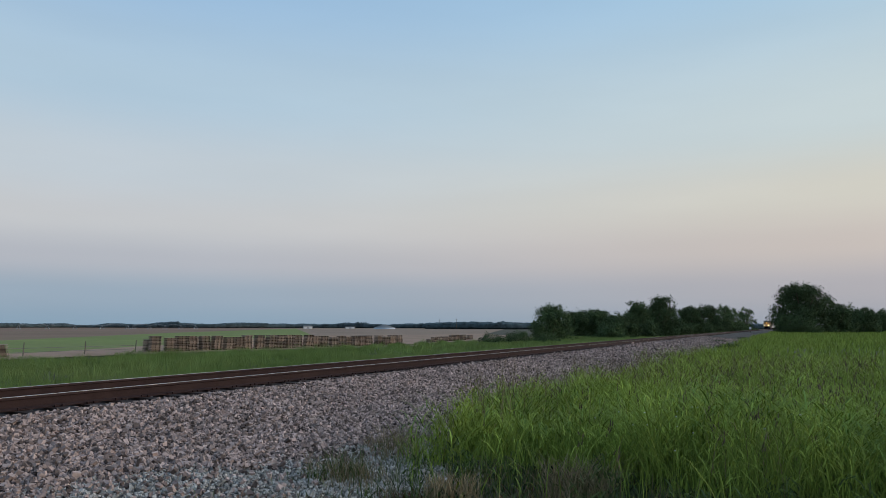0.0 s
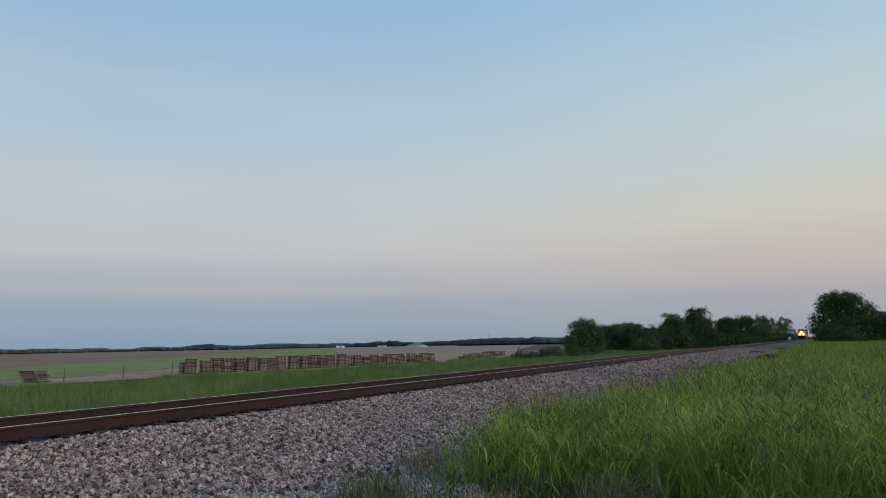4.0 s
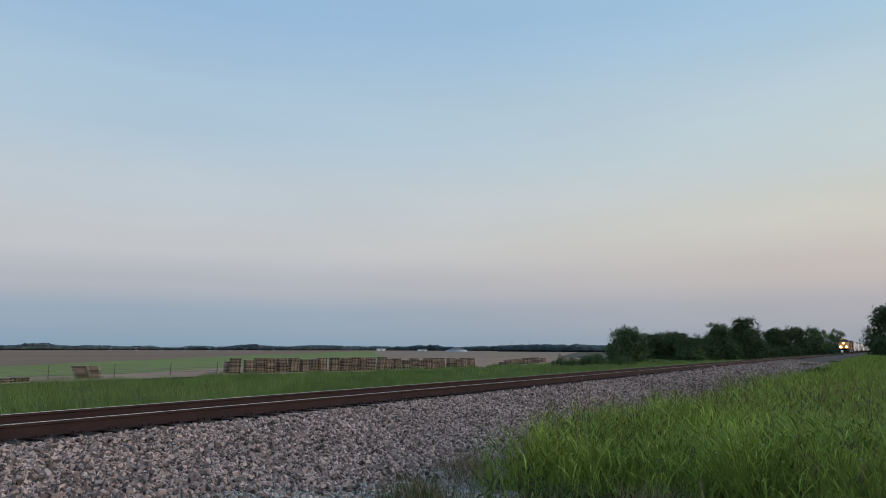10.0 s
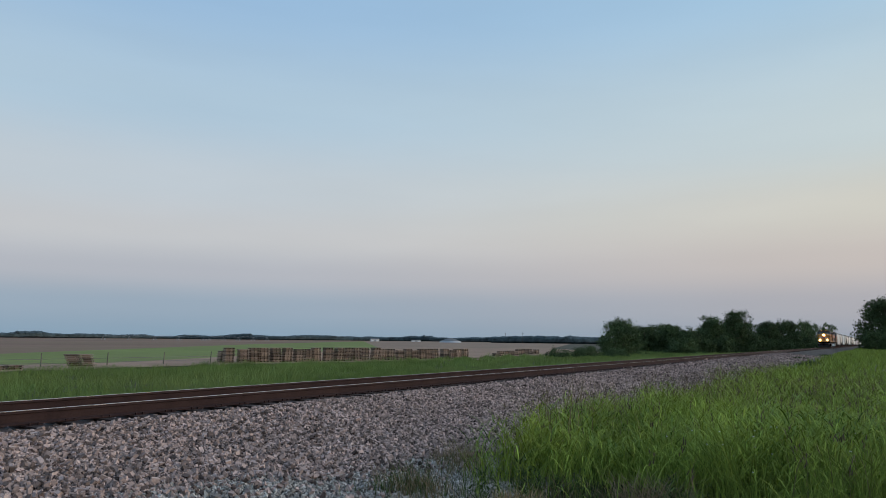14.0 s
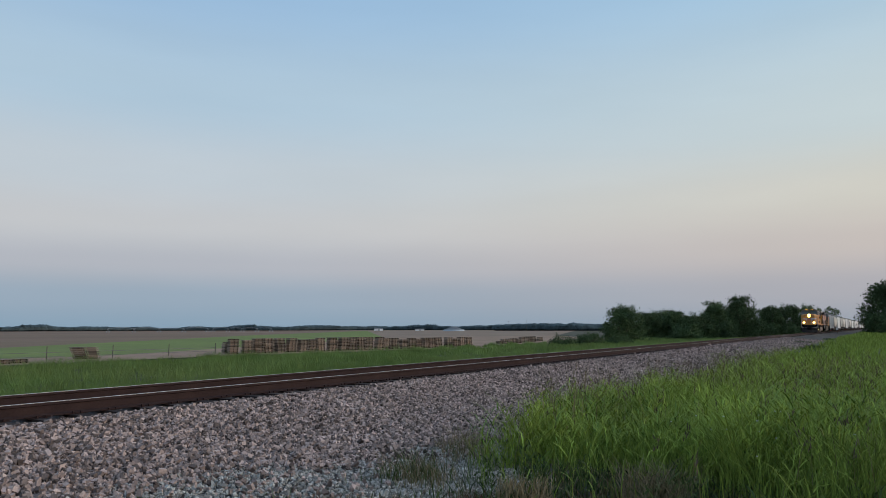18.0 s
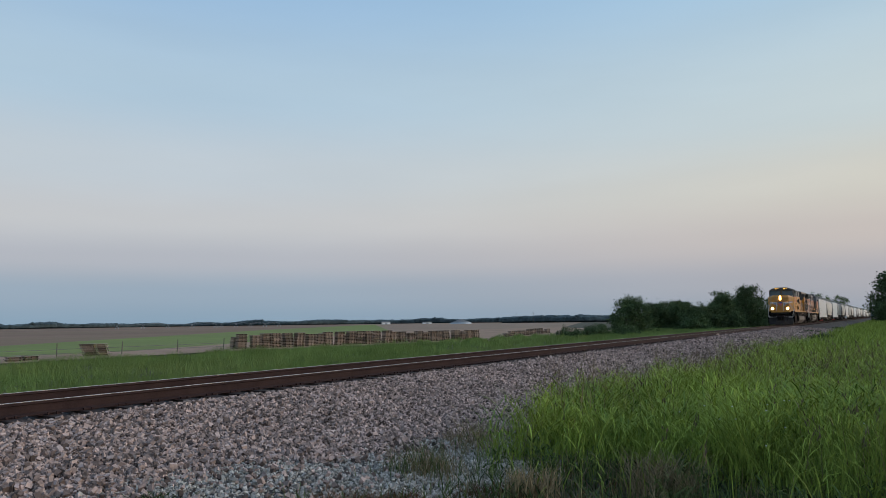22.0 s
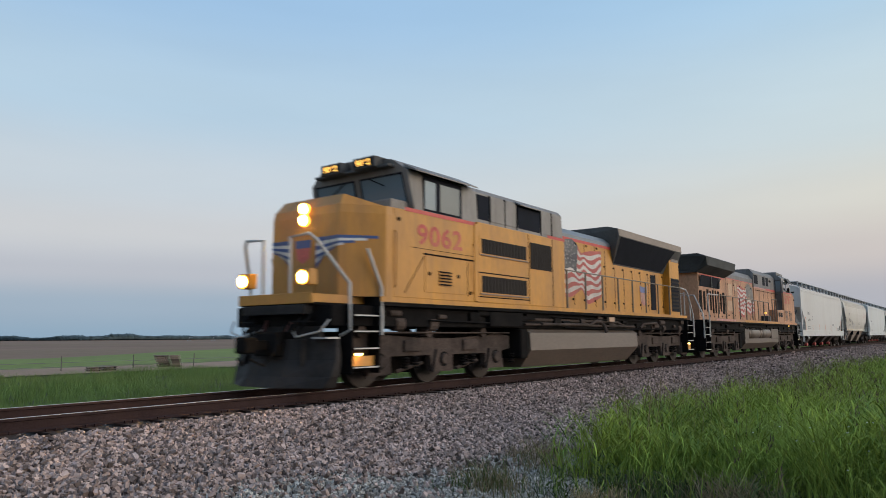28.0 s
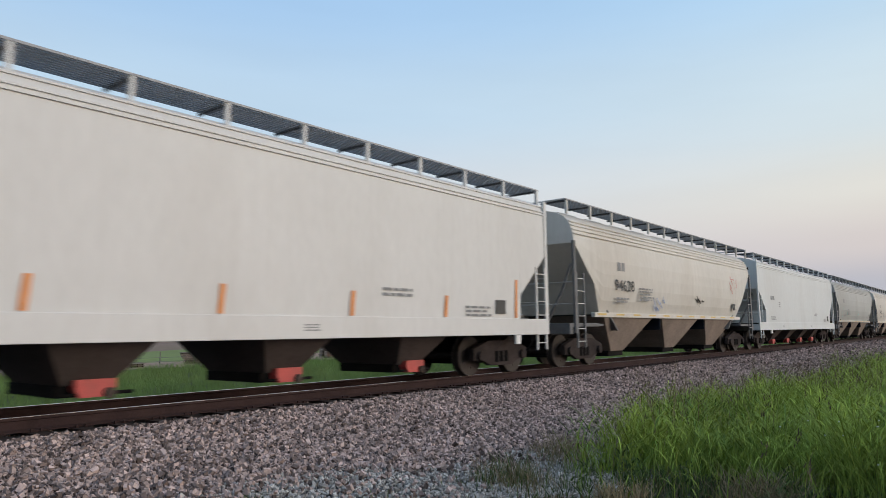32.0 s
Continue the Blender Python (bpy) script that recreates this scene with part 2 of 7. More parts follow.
def again(ob, m, parent=None):
    """One more object on the same mesh, at the pose m in its parent's space."""
    o = new(ob.name.split(".")[0], ob.data)
    o.parent = parent or ob.parent
    o.matrix_basis = m
    if "label" in ob:
        o["label"] = ob["label"]
    return o


def empty(name):
    return new(name)


def box(bm, x0, x1, y0, y1, z0, z1, bevel=0.0):
    n0 = len(bm.edges)
    v = [bm.verts.new((x, y, z)) for x in (x0, x1) for y in (y0, y1) for z in (z0, z1)]
    faces = [bm.faces.new([v[i] for i in f]) for f in ((0, 1, 3, 2), (4, 6, 7, 5), (0, 4, 5, 1), (2, 3, 7, 6), (0, 2, 6, 4), (1, 5, 7, 3))]
    if bevel:
        edges = {e for f in faces for e in f.edges}
        bmesh.ops.bevel(bm, geom=list(edges), offset=bevel, segments=2, affect="EDGES", profile=0.6)
    return bm


def boxed(x0, x1, y0, y1, z0, z1, bevel=0.0):
    return box(bmesh.new(), x0, x1, y0, y1, z0, z1, bevel)


def loft(bm, rings, caps=True):
    """Joins rings of equal length by quads."""
    vs = [[bm.verts.new(p) for p in r] for r in rings]
    n = len(rings[0])
    for a, b in zip(vs, vs[1:]):
        for i in range(n):
            j = (i + 1) % n
            bm.faces.new((a[i], a[j], b[j], b[i]))
    if caps:
        bm.faces.new(vs[0])
        bm.faces.new(vs[-1][::-1])
    return bm


def along_y(bm, profile, y0, y1, scale0=1.0):
    """A profile of (x, z) drawn out from y0 to y1."""
    return loft(bm, [[(x, y0, z) for x, z in profile], [(x, y1, z) for x, z in profile]])


def along_x(bm, profile, x0, x1):
    """A profile of (y, z) drawn out from x0 to x1."""
    return loft(bm, [[(x0, y, z) for y, z in profile], [(x1, y, z) for y, z in profile]])


def tube(bm, points, r, n=6):
    """A round bar along a line of points."""
    pts = [Vector(p) for p in points]
    rings = []
    for i, p in enumerate(pts):
        a = pts[max(i - 1, 0)]
        b = pts[min(i + 1, len(pts) - 1)]
        d = (b - a).normalized()
        u = d.cross(Vector((0.31, 0.52, 0.79))).normalized()
        w = d.cross(u)
        rings.append([p + (u * math.cos(k * math.tau / n) + w * math.sin(k * math.tau / n)) * r for k in range(n)])
    return loft(bm, rings)


def drum(bm, p0, p1, r, n=24, r1=None):
    a, b = Vector(p0), Vector(p1)
    d = (b - a).normalized()
    u = d.orthogonal().normalized()
    w = d.cross(u)
    rr = r if r1 is None else r1
    return loft(bm, [[c + (u * math.cos(k * math.tau / n) + w * math.sin(k * math.tau / n)) * q for k in range(n)] for c, q in ((a, r), (b, rr))])


def plate(bm, pts):
    """A flat face through points."""
    bm.faces.new([bm.verts.new(p) for p in pts])
    return bm


def soup(name, verts, faces_n, count, mat, kind="stuff", label="", category=""):
    """Many loose pieces in one mesh: verts (count, k, 3) and faces of one piece, all alike."""
    k = verts.shape[1]
    me = bpy.data.meshes.new(name)
    f = np.array(faces_n)
    loops = (f[None] + (np.arange(count) * k)[:, None, None]).reshape(-1)
    nf, sides = count * len(f), f.shape[1]
    me.vertices.add(count * k)
    me.vertices.foreach_set("co", verts.astype(np.float32).reshape(-1))
    me.loops.add(len(loops))
    me.loops.foreach_set("vertex_index", loops.astype(np.int32))
    me.polygons.add(nf)
    me.polygons.foreach_set("loop_start", (np.arange(nf) * sides).astype(np.int32))
    me.polygons.foreach_set("loop_total", np.full(nf, sides, np.int32))
    me.update(calc_edges=True)
    me.shade_flat()
    me.materials.append(mat)
    return tagged(new(name, me), label, category, kind=kind)


rng = np.random.default_rng(7)

# ---- the line: straight past the eye, bending gently away in the distance ----
TRACK_X = -10.65
BEND = 3.0e-5


def line_x(y):
    return TRACK_X + BEND * max(0.0, y - 60.0) ** 2


def line_xs(y):
    return TRACK_X + BEND * np.maximum(0.0, y - 60.0) ** 2


def line_yaw(y):
    return -math.degrees(math.atan(2 * BEND * max(0.0, y - 60.0)))


PROFILE_U = np.array([-400.0, -60.0, -14.0, -9.0, -4.2, -2.0, -1.4, 1.4, 1.9, 3.2, 5.6, 7.5, 12.0, 60.0, 400.0])
PROFILE_Z = np.array([-1.9, -1.9, -1.85, -1.6, -1.0, -0.27, -0.24, -0.24, -0.27, -0.42, -0.60, -0.64, -0.64, -0.80, -0.9])


def ground_z(x, y):
    u = np.asarray(x) - line_xs(np.asarray(y, float))
    return np.interp(u, PROFILE_U, PROFILE_Z)


def build_ground():
    us = np.concatenate([[-3000, -1500, -700, -400, -200, -100], np.arange(-60, -14, 6), np.arange(-14, -1.9, 0.8), np.arange(-1.5, 8.9, 0.35), np.arange(9, 30, 1.5), [34, 44, 60, 100, 200, 400, 900, 2000, 3500]])
    ys = np.concatenate([[-2500, -1000, -400, -150, -60, -30], np.arange(-20, 30, 0.6), np.arange(30, 80, 2), np.arange(80, 440, 10), [450, 520, 640, 900, 1400, 2400, 3800]])
    bm = bmesh.new()
    grid = []
    for y in ys:
        row = []
        for u in us:
            x = u + line_x(min(y, 420.0))
            z = float(np.interp(u, PROFILE_U, PROFILE_Z))
            if -30 < u < 60 and y < 120:
                z += 0.035 * noise.noise((x * 0.7, y * 0.7, 0)) * (1 if abs(u) > 2 else 0.15)
            row.append(bm.verts.new((x, y, z)))
        grid.append(row)
    for j in range(len(ys) - 1):
        for i in range(len(us) - 1):
            f = bm.faces.new((grid[j][i], grid[j][i + 1], grid[j + 1][i + 1], grid[j + 1][i]))
            mid = (us[i] + us[i + 1]) / 2
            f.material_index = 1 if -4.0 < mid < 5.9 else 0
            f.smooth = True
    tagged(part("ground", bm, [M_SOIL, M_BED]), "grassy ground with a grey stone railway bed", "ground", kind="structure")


def field(name, pieces, z, mat, label):
    """A flat field of convex pieces that share their edges, facing up."""
    bm = bmesh.new()
    at = {}
    for pts in pieces:
        area = sum(a[0] * b[1] - b[0] * a[1] for a, b in zip(pts, pts[1:] + pts[:1]))
        for p in pts:
            at.setdefault(p, bm.verts.new((p[0], p[1], z)) if p not in at else None)
        bm.faces.new([at[p] for p in (pts if area > 0 else pts[::-1])])
    tagged(part(name, bm, mat), label, "field", kind="structure")


def build_fields():
    field("field_bare", [[(-90, -250), (-107, 47), (-2600, 47), (-2600, -250)], [(-107, 47), (-235, 223), (-2600, 1500), (-2600, 47)], [(-235, 223), (-580, 753), (-1000, 1100), (-2600, 1500)]], -1.83, M_BROWN, "bare brown ploughed field beyond the green crop")
    field("field_crop", [[(-70, -250), (-70, 47), (-107, 47), (-90, -250)], [(-70, 47), (-128, 175), (-235, 223), (-107, 47)], [(-128, 175), (-580, 753), (-235, 223)]], -1.80, M_GREEN, "bright green young crop in a flat field")
    field("field_stubble", [[(-128, 175), (-580, 753), (-430, 1150), (-104, 255)], [(-580, 753), (-1000, 1100), (-430, 1150)]], -1.82, M_TAN, "pale tan stubble field in the distance")
    field("dirt_yard", [[(-56, -60), (-58, 50), (-70, 47), (-70, -60)], [(-58, 50), (-47, 96), (-128, 175), (-70, 47)], [(-47, 96), (-58, 180), (-104, 255), (-128, 175)]], -1.78, M_YARD, "bare brown dirt yard round the pallet stacks")



def build_track():
    track = empty("railway_track")
    tagged(track, "single railway track with rusty rails on grey ballast", "railway track", kind="structure")
    ys = list(np.arange(-40, 60, 20.0)) + list(np.arange(60, 470, 10.0)) + [470.0]
    # rail: foot, web and head
    prof = [(-0.075, -0.186), (0.075, -0.186), (0.075, -0.174), (0.012, -0.15), (0.010, -0.045), (0.036, -0.036), (0.036, -0.008), (0.028, -0.001), (-0.028, -0.001), (-0.036, -0.008), (-0.036, -0.036), (-0.010, -0.045), (-0.012, -0.15), (-0.075, -0.174)]
    for side in (0.7525, -0.7525):
        bm = bmesh.new()
        loft(bm, [[(line_x(y) + side + px, y, pz) for px, pz in prof] for y in ys])
        rail = part("rail", bm, M_RAIL, track, "rust-brown steel rail with a bright worn top")
        bm = bmesh.new()
        loft(bm, [[(line_x(y) + side + px, y, pz) for px, pz in ((-0.027, -0.004), (0.027, -0.004), (0.027, 0.0025), (-0.027, 0.0025))] for y in ys])
        part("running_surface", bm, M_RAILTOP, rail, "polished steel running surface")
    tie = part("tie", boxed(-1.3, 1.3, -0.115, 0.115, -0.375, -0.196, 0.012), M_TIE, track)
    bm = boxed(-0.09, 0.09, -0.17, 0.17, -0.196, -0.188, 0.003)
    for dx, dy in ((0.1, 0.06), (-0.1, 0.06), (0.1, -0.06), (-0.1, -0.06)):
        box(bm, dx - 0.014, dx + 0.014, dy - 0.012, dy + 0.012, -0.19, -0.155)
    plate_ob = part("tie_plate", bm, M_RAIL, tie)
    plate_ob.location = (0.7525, 0, 0)
    tie.location = (TRACK_X, -14.0, 0)
    y = -13.46
    n = 0
    while n < 170:
        dz = random.uniform(-0.006, 0.0)
        o = again(tie, pose(line_x(y) + random.uniform(-0.03, 0.03), y, dz, 0, 0, random.uniform(-1, 1)), track)
        again(plate_ob, pose(0.7525, 0, 0), o)
        y += 0.54
        n += 1
    k = 0
    cube = np.array([(sx, sy, sz) for sx in (-1.3, 1.3) for sy in (-0.115, 0.115) for sz in (-0.375, -0.20)])
    yy = np.arange(y, 430, 0.54)
    v = cube[None] + np.stack([line_xs(yy), yy, np.zeros_like(yy)], 1)[:, None]
    o = soup("ties_beyond", v, ((0, 1, 3, 2), (4, 6, 7, 5), (0, 4, 5, 1), (2, 3, 7, 6), (1, 5, 7, 3)), len(yy), M_TIE)
    o.parent = track


def stones(name, x0, x1, y0, y1, per_m2, size, mat, label, lift=0.35, keep=None, simple=False):
    n = int((x1 - x0) * (y1 - y0) * per_m2)
    cx, cy = rng.uniform(x0, x1, n), rng.uniform(y0, y1, n)
    # the tops of the ties stay clear
    ok = ~((cx < -9.52) & (np.abs((cy + 14.27) % 0.54 - 0.27) < 0.14)) | (rng.uniform(0, 1, n) < 0.05)
    if keep is not None:
        ok &= keep(cx, cy)
    cx, cy = cx[ok], cy[ok]
    n = len(cx)
    # the bed lies lower beside the rail, where the ends of the ties show
    cz = ground_z(cx, cy) - 0.058 * np.clip((-9.22 - cx) / 0.28, 0, 1) * (cx > -10)
    s = size * np.clip(rng.lognormal(0, 0.24, n), 0.5, 1.6)
    q = rng.normal(size=(n, 4))
    if simple:
        form = np.array([(1, 1, -0.6), (-1, 1, -0.6), (-1, -1, -0.6), (1, -1, -0.6), (0.1, 0, 0.5)]) * 0.5
        faces = ((0, 1, 4), (1, 2, 4), (2, 3, 4), (3, 0, 4))
        q *= (1.0, 0.28, 0.28, 1.0)
    elif simple is None:
        # crushed block with uneven corners
        form = np.array([(-1, -1, -1), (1, -1, -1), (1, 1, -1), (-1, 1, -1), (-1, -1, 1), (1, -1, 1), (1, 1, 1), (-1, 1, 1)]) * (0.62, 0.48, 0.36)
        faces = ((3, 2, 1, 0), (4, 5, 6, 7), (0, 1, 5, 4), (1, 2, 6, 5), (2, 3, 7, 6), (3, 0, 4, 7))
    else:
        form = np.array([(1, 0, 0), (0, 1, 0), (-1, 0, 0), (0, -1, 0), (0, 0, 1), (0, 0, -1)], float) * 0.72 + rng.uniform(-0.16, 0.16, (6, 3))
        faces = ((0, 1, 4), (1, 2, 4), (2, 3, 4), (3, 0, 4), (1, 0, 5), (2, 1, 5), (3, 2, 5), (0, 3, 5))
    v = (form[None] + rng.uniform(-0.15, 0.15, (n, len(form), 3))) * rng.uniform(0.7, 1.15, (n, len(form), 1)) * rng.uniform(0.65, 1.15, (n, 1, 3)) * s[:, None, None]
    q /= np.linalg.norm(q, axis=1)[:, None]
    a, b, c, d = q.T
    R = np.stack([np.stack([a * a + b * b - c * c - d * d, 2 * (b * c - a * d), 2 * (b * d + a * c)], 1), np.stack([2 * (b * c + a * d), a * a - b * b + c * c - d * d, 2 * (c * d - a * b)], 1), np.stack([2 * (b * d - a * c), 2 * (c * d + a * b), a * a - b * b - c * c + d * d], 1)], 1)
    v = np.einsum("nij,nkj->nki", R, v)
    v += np.stack([cx, cy, cz + s * rng.uniform(-0.25, lift, n)], 1)[:, None]
    return soup(name, v, faces, n, mat, "stuff", label, "ballast")


def gravel_edge(y):
    """Where the coarse stones end and the fine pale gravel begins."""
    return -5.70 + 0.30 * (y - 6.0) + 0.22 * np.sin(y * 2.1) + 0.14 * np.sin(y * 5.3)


def build_ballast():
    def fore(x, y):
        fine = (x > gravel_edge(y) + rng.normal(0, 0.14, len(x))) & (rng.uniform(0, 1, len(x)) > 0.07)
        return (y > -0.28 * x) & (x * x + y * y > 36) & ~fine

    def rest(x, y):
        return ~((y > -0.28 * x) & (x * x + y * y > 36))

    def fines(x, y):
        return x > gravel_edge(y) - 0.25 + rng.normal(0, 0.12, len(x))
    stones("ballast", -9.78, -4.3, 1.0, 16.0, 1650, 0.038, M_STONE, "loose crushed grey-pink ballast stones beside the track", 1.1, fore, None)
    stones("ballast", -9.78, -4.3, -8.0, 6.0, 300, 0.065, M_STONE, "crushed ballast stones on the shoulder of the track", 0.5, rest, True)
    stones("ballast", -9.78, -4.6, 16.0, 27.0, 560, 0.054, M_STONE, "crushed grey-pink ballast further along the track", 0.8)
    stones("ballast", -9.78, -4.6, 27.0, 42.0, 420, 0.066, M_STONE, "crushed grey-pink ballast along the far track", 0.9, None, True)
    stones("ballast", -9.75, -4.8, 42.0, 100.0, 120, 0.10, M_STONE, "distant crushed grey ballast shoulder", 0.8, None, True)
    stones("ballast", -11.3, -10.0, -4.0, 40.0, 180, 0.06, M_STONE, "crushed ballast between the rails and ties", 0.1, None, True)
    stones("fine_gravel", -6.6, -3.0, 2.4, 11.5, 1250, 0.029, M_FINES, "pale fine gravel at the foot of the ballast", 0.6, fines)
    stones("fine_gravel", -6.4, -3.2, 2.4, 10.5, 30, 0.042, M_FINES, "larger pale stones lying on the fine gravel", 0.5, fines, None)



def blades(name, xy, height, width, lean, mat, label, segs=2, category="grass", lift=0.0):
    """Bent ribbons of grass, each tapering to a point."""
    n = len(xy)
    base = np.stack([xy[:, 0], xy[:, 1], ground_z(xy[:, 0], xy[:, 1]) - 0.02 + lift], 1)
    ang = rng.uniform(0, math.tau, n)
    across = np.stack([np.cos(ang), np.sin(ang), np.zeros(n)], 1)
    la = rng.uniform(0, math.tau, n)
    ld = np.stack([np.cos(la), np.sin(la), np.zeros(n)], 1) * (lean * rng.uniform(0.2, 1.4, n) * height)[:, None]
    rows = []
    for i in range(segs):
        t = i / segs
        p = base + ld * (t ** 2.0) + np.stack([np.zeros(n), np.zeros(n), height * (t - 0.18 * lean * t * t)], 1)
        w = (width * (1 - 0.45 * t) / 2)[:, None] * across
        rows += [p - w, p + w]
    rows.append(base + ld + np.stack([np.zeros(n), np.zeros(n), height * (1 - 0.3 * lean)], 1))
    v = np.stack(rows, 1)
    faces = []
    for i in range(segs - 1):
        faces += [(2 * i, 2 * i + 1, 2 * i + 3), (2 * i, 2 * i + 3, 2 * i + 2)]
    faces.append((2 * segs - 2, 2 * segs - 1, 2 * segs))
    return soup(name, v, faces, n, mat, "stuff", label, category)


def scatter(n, x0, x1, y0, y1, clump=0.0, edge=None):
    """Random places, gathered in tufts where clump is above 0."""
    if clump:
        m = max(1, n // 14)
        c = np.stack([rng.uniform(x0, x1, m), rng.uniform(y0, y1, m)], 1)
        p = c[rng.integers(0, m, n)] + rng.normal(0, clump, (n, 2))
    else:
        p = np.stack([rng.uniform(x0, x1, n), rng.uniform(y0, y1, n)], 1)
    if edge is not None:
        p = p[edge(p)]
    return p


def verge(p):
    """Where the tall grass stands: right of a wavering line at the foot of the gravel, behind a strip of low weeds."""
    x, y = p[:, 0], p[:, 1]
    lim = -4.35 + 0.35 * np.sin(y * 0.9) + 0.25 * np.sin(y * 2.3 + 1) + 0.9 * np.clip((8.2 - y) / 2.0, 0, 1.4) + 0.01 * np.clip(y - 20, 0, 60)
    front = 7.45 - 1.0 * np.clip((x + 1.4) / 1.3, 0, 1) + 0.28 * np.sin(x * 1.7) + 0.22 * np.sin(x * 0.6 + 2)
    sparse = rng.uniform(0, 1, len(x)) < 0.025
    return (x > lim + rng.exponential(0.12, len(x))) & (np.hypot(x, y) > 2.6) & ((y > front) | sparse)


def plants(name, xy, height, mat, label, leaves=6, length=0.46, width=0.019):
    """Upright grass plants: a stem with long leaves that rise from it, arch over and droop."""
    n = len(xy)
    base = np.repeat(np.stack([xy[:, 0], xy[:, 1], ground_z(xy[:, 0], xy[:, 1]) - 0.02], 1), leaves, 0)
    lean_a = np.repeat(rng.uniform(0, math.tau, n), leaves)
    lean = np.repeat(rng.uniform(0.02, 0.22, n), leaves)
    tall = np.repeat(height, leaves)
    at = np.tile((np.arange(leaves) + 0.6) / leaves, n) * rng.uniform(0.85, 1.0, n * leaves)
    turn = np.repeat(rng.uniform(0, math.tau, n), leaves) + np.tile(np.arange(leaves) * math.pi, n) + rng.normal(0, 0.5, n * leaves)
    out = np.stack([np.cos(turn), np.sin(turn), np.zeros(n * leaves)], 1)
    across = np.stack([-np.sin(turn), np.cos(turn), np.zeros(n * leaves)], 1)
    reach = length * rng.uniform(0.55, 1.25, n * leaves) * (0.7 + 0.5 * np.sin(math.pi * at))
    p0 = base + np.stack([np.cos(lean_a) * lean * tall * at, np.sin(lean_a) * lean * tall * at, tall * at * 0.86], 1)
    droop = rng.uniform(0.35, 1.25, n * leaves)
    rows = []
    for t, w in ((0.0, 0.45), (0.28, 1.0), (0.55, 0.9), (0.8, 0.6)):
        c = p0 + out * (reach * 0.78 * t)[:, None] + np.stack([np.zeros(n * leaves)] * 2 + [reach * (0.85 * t - droop * t * t)], 1)
        half = (width * w / 2 * rng.uniform(0.7, 1.3, n * leaves))[:, None] * across
        rows += [c - half, c + half]
    rows.append(p0 + out * (reach * 0.78)[:, None] + np.stack([np.zeros(n * leaves)] * 2 + [reach * (0.85 - droop)], 1))
    faces = [(0, 1, 3), (0, 3, 2), (2, 3, 5), (2, 5, 4), (4, 5, 7), (4, 7, 6), (6, 7, 8)]
    return soup(name, np.stack(rows, 1), faces, n * leaves, mat, "stuff", label, "grass")


